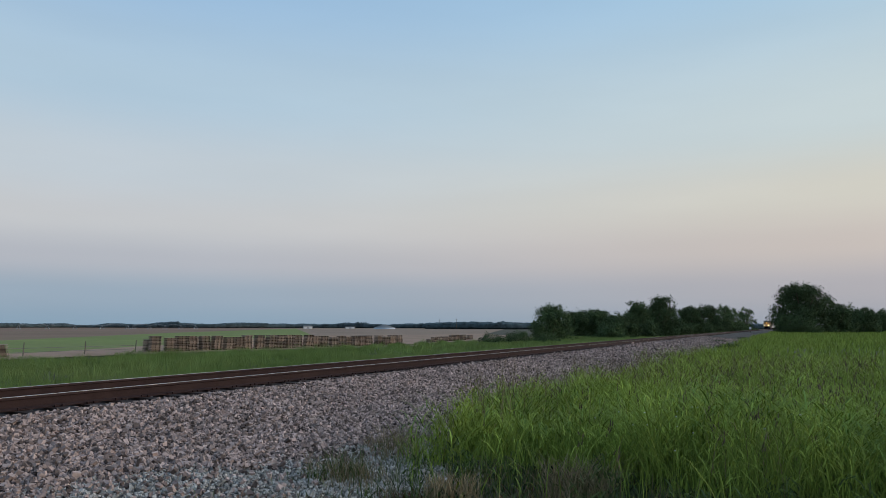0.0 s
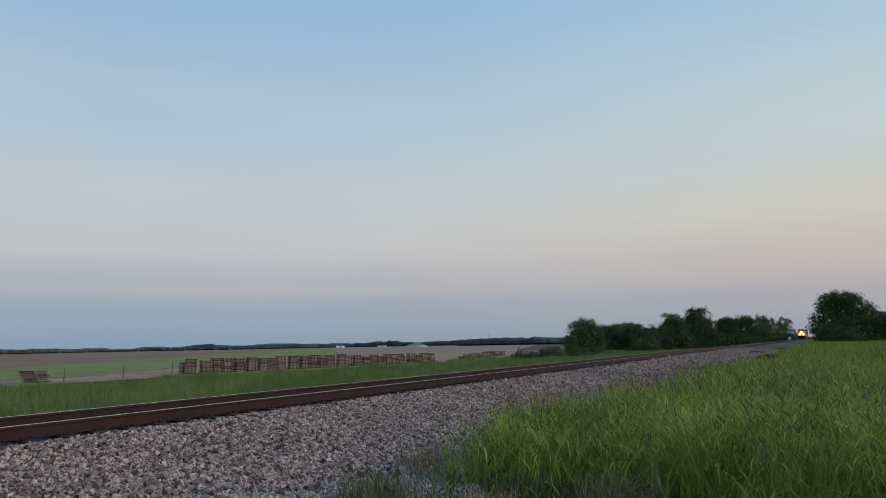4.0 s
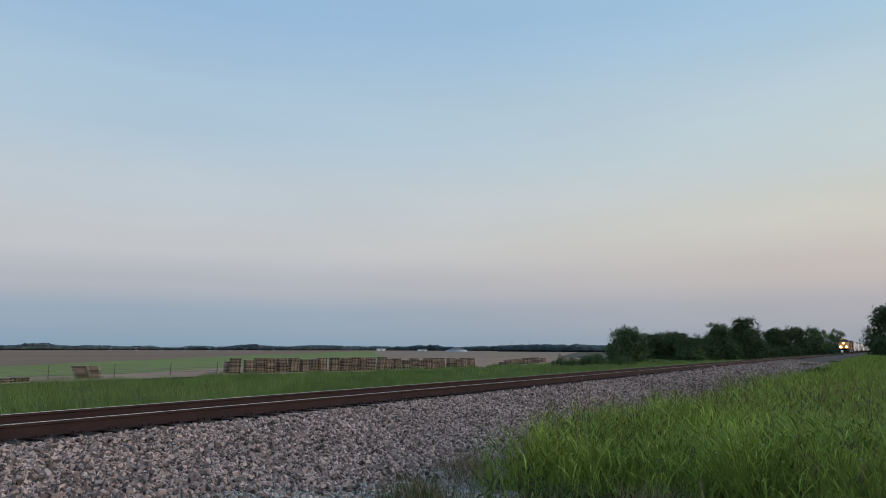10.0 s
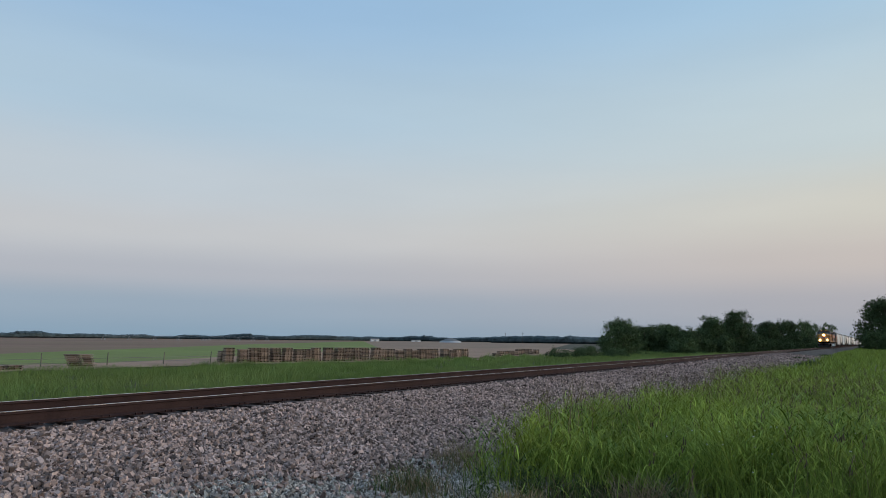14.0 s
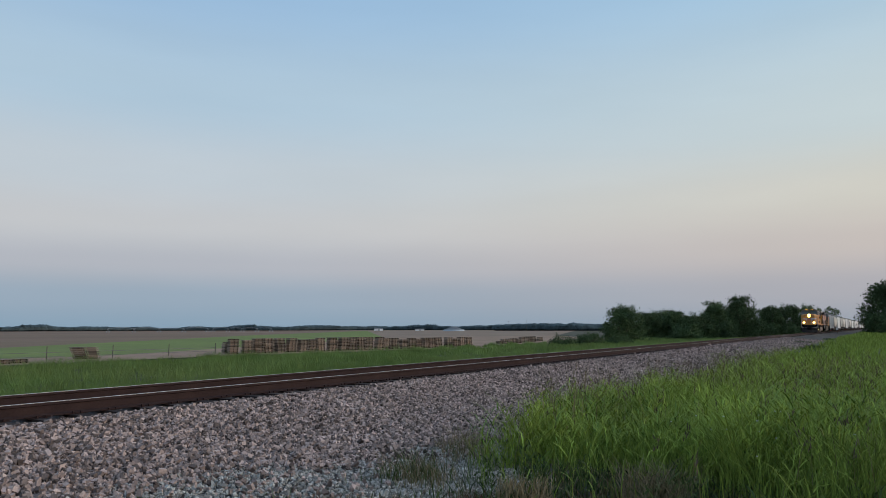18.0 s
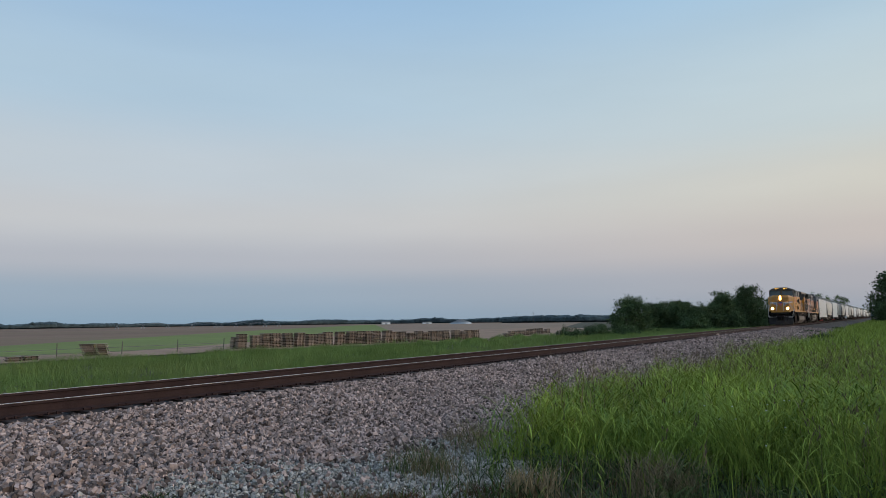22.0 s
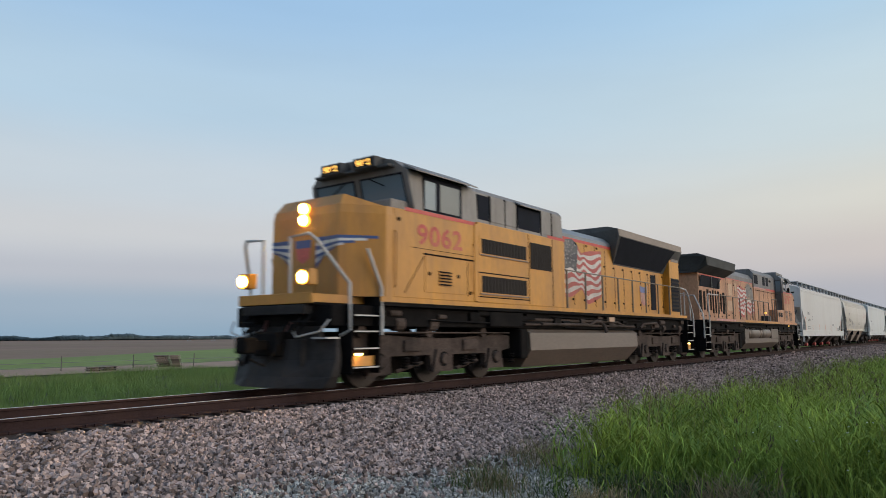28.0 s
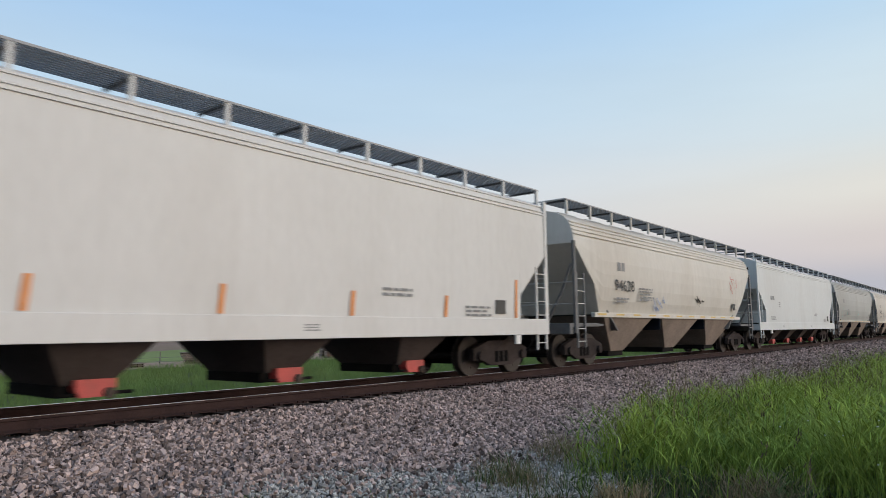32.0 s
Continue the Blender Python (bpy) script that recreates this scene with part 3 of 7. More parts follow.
def build_grass():
    def tall(p, a, b):
        x, y = p[:, 0], p[:, 1]
        swell = 0.88 + 0.22 * np.sin(x * 1.3 + 2) * np.sin(y * 0.8 + 1) + 0.20 * np.sin(x * 3.7 + 1.1 * y) * np.sin(y * 2.9 - 0.7 * x) + 0.10 * np.sin(x * 8.1 + 2.3 * y)
        return rng.uniform(a, b, len(p)) * (1 + 0.32 * np.clip((9.8 - y) / 2, 0, 1)) * swell
    p = scatter(88000, -5.2, 6.0, 6.0, 15.0, 0.16, verge)
    blades("tall_grass", p, tall(p, 0.30, 0.78), 0.0065 * rng.uniform(0.6, 1.6, len(p)), 0.45, M_GRASS, "tall bright green grass on the verge", 3)
    p = scatter(12000, -5.2, 6.0, 6.0, 15.0, 0.09, verge)
    blades("arching_grass", p, tall(p, 0.40, 0.92), 0.0095 * rng.uniform(0.6, 1.5, len(p)), 0.6, M_GRASS_BROAD, "broad arching grass leaves standing in tufts", 4)
    p = scatter(8200, -5.2, 6.0, 6.0, 14.0, 0.14, verge)
    plants("leafy_grass", p, tall(p, 0.45, 0.88), M_GRASS_BROAD, "upright leafy grass with long drooping leaves", 6, 0.34, 0.011)
    p = scatter(1500, -5.0, 4.0, 6.2, 11.0, 0.10, verge)
    plants("leafy_grass", p, tall(p, 0.55, 0.98), M_GRASS_DEEP, "dense dark green leafy grass clumps", 7, 0.40, 0.013)
    p = scatter(3600, -5.0, 14.0, 14.0, 30.0, 0.2, verge)
    plants("leafy_grass", p, tall(p, 0.50, 0.95), M_GRASS_BROAD, "upright leafy grass along the line", 5, 0.40, 0.020)
    p = scatter(36000, -5.0, 16.0, 15.0, 38.0, 0.25, verge)
    blades("tall_grass", p, tall(p, 0.35, 0.80), np.full(len(p), 0.018), 0.5, M_GRASS, "tall green grass along the line", 2)
    p = scatter(9000, -5.0, 16.0, 15.0, 38.0, 0.2, verge)
    blades("arching_grass", p, tall(p, 0.45, 0.95), np.full(len(p), 0.024), 0.8, M_GRASS_BROAD, "arching grass leaves along the line", 3)
    p = scatter(52000, -5.0, 45.0, 38.0, 150.0, 0.5, verge)
    blades("tall_grass", p, rng.uniform(0.35, 0.80, len(p)), np.full(len(p), 0.05), 0.5, M_GRASS, "meadow grass in the distance", 2)
    p = scatter(26000, -3.0, 110.0, 150.0, 330.0, 1.0)
    p = p[p[:, 0] > line_xs(p[:, 1]) + 7.0]
    blades("tall_grass", p, rng.uniform(0.4, 0.9, len(p)), np.full(len(p), 0.15), 0.5, M_GRASS, "far meadow grass before the trees", 2)

    def patchy(p):
        x, y = p[:, 0], p[:, 1]
        return 0.70 + 0.20 * np.sin(x * 0.6 + 1) * np.sin(y * 0.45) + 0.20 * np.sin(x * 1.7 + 0.9 * y) + 0.30 * np.clip(np.sin(x * 0.31 + 2 + 0.12 * y) * np.sin(y * 0.23 + 0.5), 0, 1)
    p = scatter(98000, -54.0, -15.5, 4.0, 60.0, 0.4)
    blades("meadow_grass", p, patchy(p) * rng.uniform(0.35, 1.05, len(p)), 0.024 * rng.uniform(0.6, 1.5, len(p)), 0.55, M_GRASS_FAR, "tall green meadow grass beyond the track", 2)
    p = scatter(50000, -52.0, -15.0, 60.0, 190.0, 0.6)
    blades("meadow_grass", p, patchy(p) * rng.uniform(0.4, 1.05, len(p)), np.full(len(p), 0.07), 0.45, M_GRASS_FAR, "meadow grass beyond the track", 2)
    # taller weeds standing in loose groups above the meadow
    c = np.stack([rng.uniform(-53, -24, 60), rng.uniform(14, 75, 60)], 1)
    p = np.repeat(c, 26, 0) + rng.normal(0, 0.9, (60 * 26, 2))
    plants("meadow_weeds", p, np.repeat(rng.uniform(0.7, 1.35, 60), 26) * rng.uniform(0.6, 1.0, len(p)), M_GRASS_FAR, "taller leafy weeds above the meadow grass", 7, 0.42, 0.022)
    # short leaves all the way up the stems
    p = scatter(26000, -5.0, 5.0, 6.2, 15.0, 0.12, verge)
    p = p[verge(p)]
    up = tall(p, 0.12, 0.66)
    blades("stem_leaves", p, rng.uniform(0.08, 0.24, len(p)), 0.013 * rng.uniform(0.6, 1.5, len(p)), 1.5, M_GRASS_BROAD, "short leaves on the grass stems", 3, "grass", up)
    # taller clumps along the edge of the gravel
    edge_y = np.concatenate([rng.uniform(8.3, 16, 34), rng.uniform(16, 40, 26)])
    edge_x = -4.25 + 0.35 * np.sin(edge_y * 0.9) + 0.25 * np.sin(edge_y * 2.3 + 1) + 0.9 * np.clip((8.2 - edge_y) / 2.0, 0, 1.4) + rng.uniform(0.0, 0.7, 60)
    p = np.repeat(np.stack([edge_x, edge_y], 1), 14, 0) + rng.normal(0, 0.12, (840, 2))
    plants("edge_clumps", p, np.repeat(rng.uniform(0.65, 1.12, 60), 14) * rng.uniform(0.6, 1.0, 840), M_GRASS_BROAD, "tall grass clumps at the edge of the gravel", 6, 0.42, 0.014)
    p = np.repeat(np.stack([edge_x, edge_y], 1), 5, 0) + rng.normal(0, 0.18, (300, 2))
    blades("edge_stalks", p, rng.uniform(0.8, 1.3, 300), np.full(300, 0.009), 0.2, M_DRY, "thin stalks with pale seed heads", 3)
    # seed stalks with loose dusky heads
    p = scatter(3600, -5.0, 7.0, 4.0, 26.0, 0.3, verge)
    hs = rng.uniform(0.65, 1.05, len(p))
    blades("seed_stalks", p, hs, np.full(len(p), 0.006), 0.2, M_DRY, "thin pale seed stalks above the grass", 3)
    q = np.repeat(p[:900], 7, 0) + rng.normal(0, 0.018, (6300, 2))
    blades("seed_heads", q, rng.uniform(0.04, 0.10, len(q)), np.full(len(q), 0.010), 0.7, M_HEAD, "loose dusky seed heads on the grass stalks", 2, "grass", np.repeat(hs[:900], 7) * rng.uniform(0.78, 0.95, len(q)))
    # dry tufts and weeds at the foot of the gravel
    def tuft(name, at, spread, count, lo, hi, width, lean, mat, label):
        p = np.concatenate([np.array(c) + rng.normal(0, spread, (count, 2)) for c in at])
        blades(name, p, rng.uniform(lo, hi, len(p)), np.full(len(p), width), lean, mat, label, 4)
    tuft("dry_tuft", ((-2.98, 6.02), (-2.86, 6.06), (-2.74, 6.20)), 0.05, 110, 0.14, 0.38, 0.010, 0.35, M_STRAW, "pale straw-coloured dry grass tuft")
    tuft("dry_bush", ((-2.0, 6.62), (-1.82, 6.72), (-1.62, 6.75), (0.3, 7.5), (0.7, 7.6), (-0.4, 7.4)), 0.09, 120, 0.25, 0.62, 0.006, 0.8, M_DRY, "dry brown arching stems in a loose bush")
    tuft("russet_weeds", ((-4.25, 4.95), (-4.0, 5.1), (-3.8, 5.35), (-3.3, 5.9), (-3.0, 6.15)), 0.13, 300, 0.04, 0.17, 0.009, 0.9, M_RUSSET, "low rust-brown dead weeds on the gravel")
    tuft("weeds", ((-5.45, 3.9), (-5.25, 4.05), (-5.6, 4.0)), 0.11, 240, 0.03, 0.13, 0.012, 0.9, M_WEED, "low dark weeds matted on the gravel")
    tuft("weeds", ((-5.62, 7.4), (-4.95, 7.3), (-5.15, 9.6), (-5.3, 12.4), (-6.2, 8.3)), 0.07, 80, 0.03, 0.10, 0.010, 0.9, M_WEED, "small weeds in the gravel")
    tuft("shoulder_weeds", ((-3.9, 66.0), (-3.8, 60.0), (-5.8, 80.0), (-4.6, 108.0)), 0.42, 160, 0.10, 0.40, 0.05, 0.8, M_WEED, "dark weed patches on the far ballast shoulder")
    tuft("grey_weeds", ((-4.75, 8.1), (-4.55, 8.35), (-4.4, 8.0), (-4.85, 8.6), (-4.2, 7.6), (-4.4, 6.4), (-4.2, 6.6), (-4.0, 6.2)), 0.16, 110, 0.10, 0.42, 0.006, 0.7, M_DRY, "grey-brown dry weeds before the grass")
    tuft("grey_weeds", ((-4.75, 8.2), (-4.4, 8.0), (-4.4, 6.3), (-4.2, 6.5), (-4.45, 6.6)), 0.20, 90, 0.06, 0.26, 0.007, 0.7, M_WEEDGREEN, "low grey-green weeds before the grass")
    tuft("weed_stems", ((-4.45, 6.3), (-4.25, 6.45), (-4.35, 6.7), (-4.05, 6.35), (-3.7, 6.6)), 0.11, 34, 0.18, 0.48, 0.006, 0.35, M_WEEDGREEN, "upright thin green weeds in the gravel")
    tuft("weed_stems", ((-4.0, 4.9), (-4.55, 4.75), (-3.75, 5.2)), 0.10, 22, 0.12, 0.30, 0.007, 0.5, M_WEEDGREEN, "thin green weeds among dead ones")
    # strip of low mixed weeds before the tall grass
    def strip(p):
        return p[(p[:, 0] > -3.55 + 0.35 * np.sin(p[:, 1] * 3)) & (p[:, 1] > 4.7 - 0.2 * p[:, 0])]
    p = strip(scatter(15000, -3.9, 5.0, 3.2, 7.9, 0.12))
    blades("low_weeds", p, rng.uniform(0.05, 0.26, len(p)), 0.012 * rng.uniform(0.6, 1.8, len(p)), 0.8, M_WEED, "low dark weeds along the verge", 3)
    p = strip(scatter(4500, -3.9, 5.0, 3.2, 7.9, 0.10))
    q = strip(scatter(6000, -3.9, 5.0, 3.2, 7.9, 0.10))
    blades("green_weeds", q, rng.uniform(0.08, 0.34, len(q)), 0.009 * rng.uniform(0.6, 1.6, len(q)), 0.6, M_WEEDGREEN, "dull green weeds along the verge", 3)
    blades("russet_strip", p, rng.uniform(0.05, 0.22, len(p)), np.full(len(p), 0.008), 0.8, M_RUSSET, "rust-brown dead weeds along the verge", 3)
    p = strip(scatter(2400, -3.9, 5.0, 3.2, 7.9, 0.07))
    blades("dry_stems", p, rng.uniform(0.10, 0.42, len(p)), np.full(len(p), 0.006), 0.6, M_DRY, "dry pale stems among the weeds", 3)
    # leafy weeds standing before the grass
    c = np.stack([rng.uniform(-3.7, 1.0, 40), rng.uniform(6.2, 7.6, 40)], 1)
    p = np.repeat(c, 34, 0) + rng.normal(0, 0.055, (40 * 34, 2))
    hts = np.repeat(rng.uniform(0.15, 0.50, 40), 34) * rng.uniform(0.1, 1.0, 40 * 34)
    blades("leafy_weeds", p, rng.uniform(0.05, 0.16, len(p)), 0.016 * rng.uniform(0.6, 1.4, len(p)), 1.4, M_WEEDGREEN, "leafy green weeds before the tall grass", 3, "weeds", hts)
    # small white flowers
    p = scatter(150, -2.6, 5.5, 6.9, 10.5, 0.35, verge)
    n = len(p)
    c = np.stack([p[:, 0], p[:, 1], ground_z(p[:, 0], p[:, 1]) + rng.uniform(0.45, 0.85, n)], 1)
    tri = np.array([(math.cos(a) * 0.010, math.sin(a) * 0.010, 0.004 * (-1) ** k) for k, a in enumerate(np.arange(6) * math.tau / 6)])
    soup("wildflowers", c[:, None] + tri[None], ((0, 1, 2, 3), (0, 3, 4, 5)), n, M_PETAL, "stuff", "small white wildflowers in the grass", "flowers")



def crown(name, lobes, leaf, count, mat, twigs=26):
    """Leaves gathered on twigs that stand out from uneven lobes; each lobe is (x, y, z, rx, ry, rz)."""
    lobes = np.array(lobes)
    vol = lobes[:, 3] * lobes[:, 4] + lobes[:, 3] * lobes[:, 5]
    m = max(1, count // twigs)
    idx = rng.choice(len(lobes), m, p=vol / vol.sum())
    d = rng.normal(size=(m, 3))
    d /= np.linalg.norm(d, axis=1)[:, None]
    r = rng.uniform(0.45, 1.18, m) ** 0.6
    tip = lobes[idx, :3] + d * lobes[idx, 3:] * r[:, None]
    own = rng.integers(0, m, count)
    c = tip[own] + rng.normal(0, 1.0, (count, 3)) * (lobes[idx, 3] * 0.13 + leaf * 0.9)[own][:, None]
    d = d[own]
    u = rng.normal(size=(count, 3))
    u /= np.linalg.norm(u, axis=1)[:, None]
    w = np.cross(u, d + 0.4 * rng.normal(size=(count, 3)))
    w /= np.linalg.norm(w, axis=1)[:, None] + 1e-6
    s = leaf * rng.uniform(0.5, 1.4, count)
    v = np.stack([c - u * s[:, None], c + w * s[:, None] * 0.6, c + u * s[:, None], c - w * s[:, None] * 0.6], 1)
    return soup(name, v, ((0, 1, 2, 3),), count, mat, "")



def tree(name, x, y, height, spread, label, seed, low=0.12, n=5200, leaf=0.34, lobes_n=64):
    g = np.random.default_rng(seed)
    base = empty(name)
    base.location = (x, y, float(ground_z(x, y)))
    tagged(base, label, "tree" if height > 5 else "bush")
    bm = bmesh.new()
    tips = [(g.uniform(-0.3, 0.3), g.uniform(-0.3, 0.3), height * 0.55)]
    drum(bm, (0, 0, -0.2), (tips[0][0] * 0.5, tips[0][1] * 0.5, height * 0.35), height * 0.028, 8, height * 0.02)
    for k in range(6):
        a = k * 1.05 + g.uniform(-0.3, 0.3)
        e = (math.cos(a) * spread * 0.6, math.sin(a) * spread * 0.6, height * g.uniform(0.5, 0.85))
        drum(bm, (0, 0, height * g.uniform(0.12, 0.33)), e, height * 0.014, 6, height * 0.004)
    part("trunk", bm, M_BARK, base)
    lobes = []
    for k in range(lobes_n):
        h = g.uniform(low, 0.92)
        reach = spread * (1 - 0.75 * max(0, (h - 0.45) / 0.55) ** 1.6) * g.uniform(0.35, 1.0)
        a = g.uniform(0, math.tau)
        r = spread * g.uniform(0.11, 0.30)
        lobes.append((math.cos(a) * reach * 0.85, math.sin(a) * reach * 0.85, height * h - 0.15 * r, r, r, r * g.uniform(0.65, 0.95)))
    lobes.append((0, 0, height * 0.45, spread * 0.62, spread * 0.62, height * 0.40))
    c = crown("crown", lobes, leaf, n, M_LEAF)
    c.parent = base
    return base


def build_trees():
    # hedge and wood along the far side of the line
    belt = ((-42.6, 141, 7.4, 5.2), (-50, 186, 7.0, 5.0), (-44, 190, 7.4, 5.2), (-37.5, 180, 6.2, 4.4), (-36, 203, 10.0, 5.6), (-31, 214, 12.4, 5.8), (-40, 222, 9.4, 6), (-34, 240, 9.4, 5.4), (-40, 258, 10.2, 6.5), (-30, 276, 10.6, 5.6), (-27, 308, 12.4, 6.4), (-34, 330, 12.2, 7), (-24, 345, 13.4, 6.6), (-22, 384, 14.2, 6.8), (-27, 402, 14.2, 8), (-17, 428, 14.4, 6.0), (-56, 225, 8.5, 6.5), (-62, 260, 9, 7), (-50, 300, 10, 8), (-72, 300, 10, 8), (-44, 340, 12, 8))
    for i, (x, y, h, s) in enumerate(belt):
        tree("hedge_tree", x, y, h, s, "dark green broadleaf tree in the belt along the line", 40 + i, 0.04, 13000 if y < 320 else 6000, 0.115 + y * 0.00036, 100)
    for i in range(26):
        f = i / 25
        tree("hedge_bush", -38 + 21 * f + random.uniform(-2.5, 2.5), 168 + 255 * f ** 1.2, random.uniform(3.6, 5.6), random.uniform(3.4, 5.0), "low dark green bush in the belt along the line", 140 + i, 0.03, 3000, 0.20 + 0.10 * f, 30)
    for i, (x, y, h, w) in enumerate(((-43, 108, 1.7, 3.0), (-41, 115, 1.9, 3.2), (-43.5, 123, 1.8, 3.4), (-40, 130, 1.6, 3.0), (-38, 122, 1.3, 2.6))):
        tree("bank_bush", x, y, h, w, "low bright green bush on the bank", 200 + i, 0.1, 4000, 0.085, 30)
    tree("roadside_tree", 6.2, 222, 14.2, 9.4, "large round-headed dark green tree beside the line", 5, 0.06, 26000, 0.25, 130)
    tree("roadside_tree", 15.5, 229, 8.8, 5.6, "dark green broadleaf tree in the group by the line", 6, 0.05, 11000, 0.22)
    tree("roadside_tree", 23.0, 246, 7.2, 5.6, "smaller dark green tree at the group's end", 7, 0.05, 9000, 0.22)
    tree("roadside_bush", 2.0, 213, 5.2, 3.4, "low dark bush under the large tree", 8, 0.05, 5000, 0.17, 22)
    tree("roadside_bush", 6.0, 206, 4.6, 4.2, "low dark bush before the large tree", 9, 0.05, 5000, 0.17, 22)
    for i, (x, y, h, s) in enumerate(((28, 300, 9.0, 6.5), (36, 320, 8.4, 6), (46, 330, 9.2, 7), (58, 340, 8.6, 7), (22, 330, 8.0, 6), (70, 330, 9.4, 7))):
        tree("field_tree", x, y, h, s, "dark green tree at the far edge of the meadow", 80 + i, 0.06, 7000, 0.30)


def build_far_woods():
    """Low wooded skyline round the fields."""
    lobes = []
    g = np.random.default_rng(11)
    for az in np.arange(-24, 92, 0.2):
        dist = 1250 + 260 * noise.noise((az * 0.07, 3, 1)) - (330 if 5 < az < 27 else 0) + (120 if az < 5 else 0)
        tall = 8.6 + 4.6 * noise.noise((az * 0.35, 0, 0)) + 2.0 * noise.noise((az * 1.1, 4, 0)) - (1.5 if az > 48 else 0)
        if noise.noise((az * 0.16, 9, 2)) > 0.52:
            tall *= 0.55
        a = radians(az)
        lobes.append((-math.sin(a) * dist, math.cos(a) * dist, -1.9 + tall * 0.45, 7.0, 7.0, tall * 0.55))
    # solid rounded crowns, with smaller ones breaking their outline
    ball = bmesh.new()
    bmesh.ops.create_icosphere(ball, subdivisions=1, radius=1.0)
    form = np.array([v.co[:] for v in ball.verts])
    faces = [[v.index for v in f.verts] for f in ball.faces]
    ball.free()
    big = np.array(lobes)
    small = big[g.integers(0, len(big), 900)].copy()
    turn = g.uniform(0, math.tau, 900)
    small[:, 0] += np.cos(turn) * small[:, 3] * 0.7
    small[:, 1] += np.sin(turn) * small[:, 3] * 0.7
    small[:, 2] += small[:, 5] * g.uniform(0.3, 0.75, 900)
    small[:, 3:] *= g.uniform(0.22, 0.48, (900, 1))
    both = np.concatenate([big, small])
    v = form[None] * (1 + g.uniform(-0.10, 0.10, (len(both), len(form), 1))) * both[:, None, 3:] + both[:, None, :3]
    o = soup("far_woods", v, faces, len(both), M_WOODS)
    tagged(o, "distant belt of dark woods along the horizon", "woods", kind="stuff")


# ---- yard, fence and distance ----
def build_pallets():
    """Stacks of wooden pallets in a long row, and a few lower ones."""
    # a boarded deck that overhangs three stringers
    bm = bmesh.new()
    for a in (-0.50, -0.02, 0.46):
        box(bm, -0.44, 0.44, a, a + 0.04, 0.018, 0.150)
    # solid core added inside, so no light passes and the slots stay dark
    box(bm, -0.26, 0.26, -0.36, 0.36, 0.018, 0.150)
    box(bm, -0.50, 0.50, -0.6, 0.6, 0.150, 0.184)
    first = None
    g = random.Random(3)
    rows = []
    n = 27
    for k in range(n):
        f = k / (n - 1)
        rows.append((-61.8 + 8.6 * f + g.uniform(-0.3, 0.3), 55.6 + 38.8 * f + g.uniform(-0.12, 0.12), g.choice((8, 9, 9, 9)) - (1 if f > 0.55 else 0), "tall stack of weathered wooden pallets in a row", 18))
    for k in range(0, 12, 2):
        f = k / (n - 1)
        rows.append((-63.5 + 8.6 * f + g.uniform(-0.25, 0.25), 56.2 + 38.8 * f, g.choice((7, 8, 8)), "stack of weathered wooden pallets in a second row", 18))
    for k in range(11):
        rows.append((-56.5 - 0.62 * k, 112 + 3.2 * k, g.choice((3, 4, 5, 6)), "low stack of wooden pallets further off in the yard", 18))
    rows += [(-63.5, 38.6, 6, "low leaning stack of wooden pallets in the grass", 30), (-62.9, 39.65, 6, "second leaning stack of wooden pallets by the fence", 30),
             (-64.15, 39.35, 6, "leaning stack of wooden pallets behind two others", 30), (-60.6, 30.2, 2, "few pallets lying in the grass", 12), (-60.9, 31.7, 2, "few pallets lying beside others in the grass", 12)]
    for x, y, count, label, turn in rows:
        st = empty("pallet_stack")
        st.matrix_basis = pose(x, y, -1.80, 0, 0, -turn + g.uniform(-6, 6))
        tagged(st, label, "pallet stack", "pallet stacks in the yard")
        dx, slope = 0.0, -0.06 if "leaning" in label else g.uniform(-0.02, 0.02)
        for k in range(count):
            dx += slope + g.uniform(-0.03, 0.03)
            m = pose(g.uniform(-0.03, 0.03), dx, 0.19 * k, 0, 0, g.uniform(-4, 4))
            if first is None:
                first = part("pallet", bm, M_PALLET, st)
                first.matrix_basis = m
            else:
                again(first, m, st)


def build_fence():
    fence = tagged(empty("wire_fence"), "thin dark post-and-wire fence along the dirt yard", "fence")
    ys = [10.4, 16.5, 22.6, 28.9, 35.4, 41.75, 48.05, 54.1]
    bm = bmesh.new()
    drum(bm, (0, 0, -0.2), (0, 0, 1.32), 0.05, 8, 0.042)
    first = part("post", bm, M_POST, fence)
    first.matrix_basis = pose(-63.6, ys[0], -1.85)
    for y in ys[1:]:
        again(first, pose(-63.6 + 0.02 * (y - 30), y, -1.85, random.uniform(-2, 2), random.uniform(-2, 2)), fence)
    for z in (0.40, 0.78):
        bm = bmesh.new()
        tube(bm, [(-63.6, ys[0], -1.85 + z), (-63.2, ys[-1], -1.85 + z)], 0.022, 4)
        part("wire", bm, M_WIRE, fence)


M_WHITEWALL = material("white_sheet_metal", (0.75, 0.76, 0.77), 0.6, vary=0.06, scale=0.5, fine=4, bump=0)
M_DOME = material("grey_tarpaulin", (0.15, 0.155, 0.155), 0.7, vary=0.1, scale=0.3, fine=2, bump=0)
M_STEEL = material("galvanised_steel", (0.40, 0.42, 0.44), 0.5, 0.6, vary=0.1, bump=0)


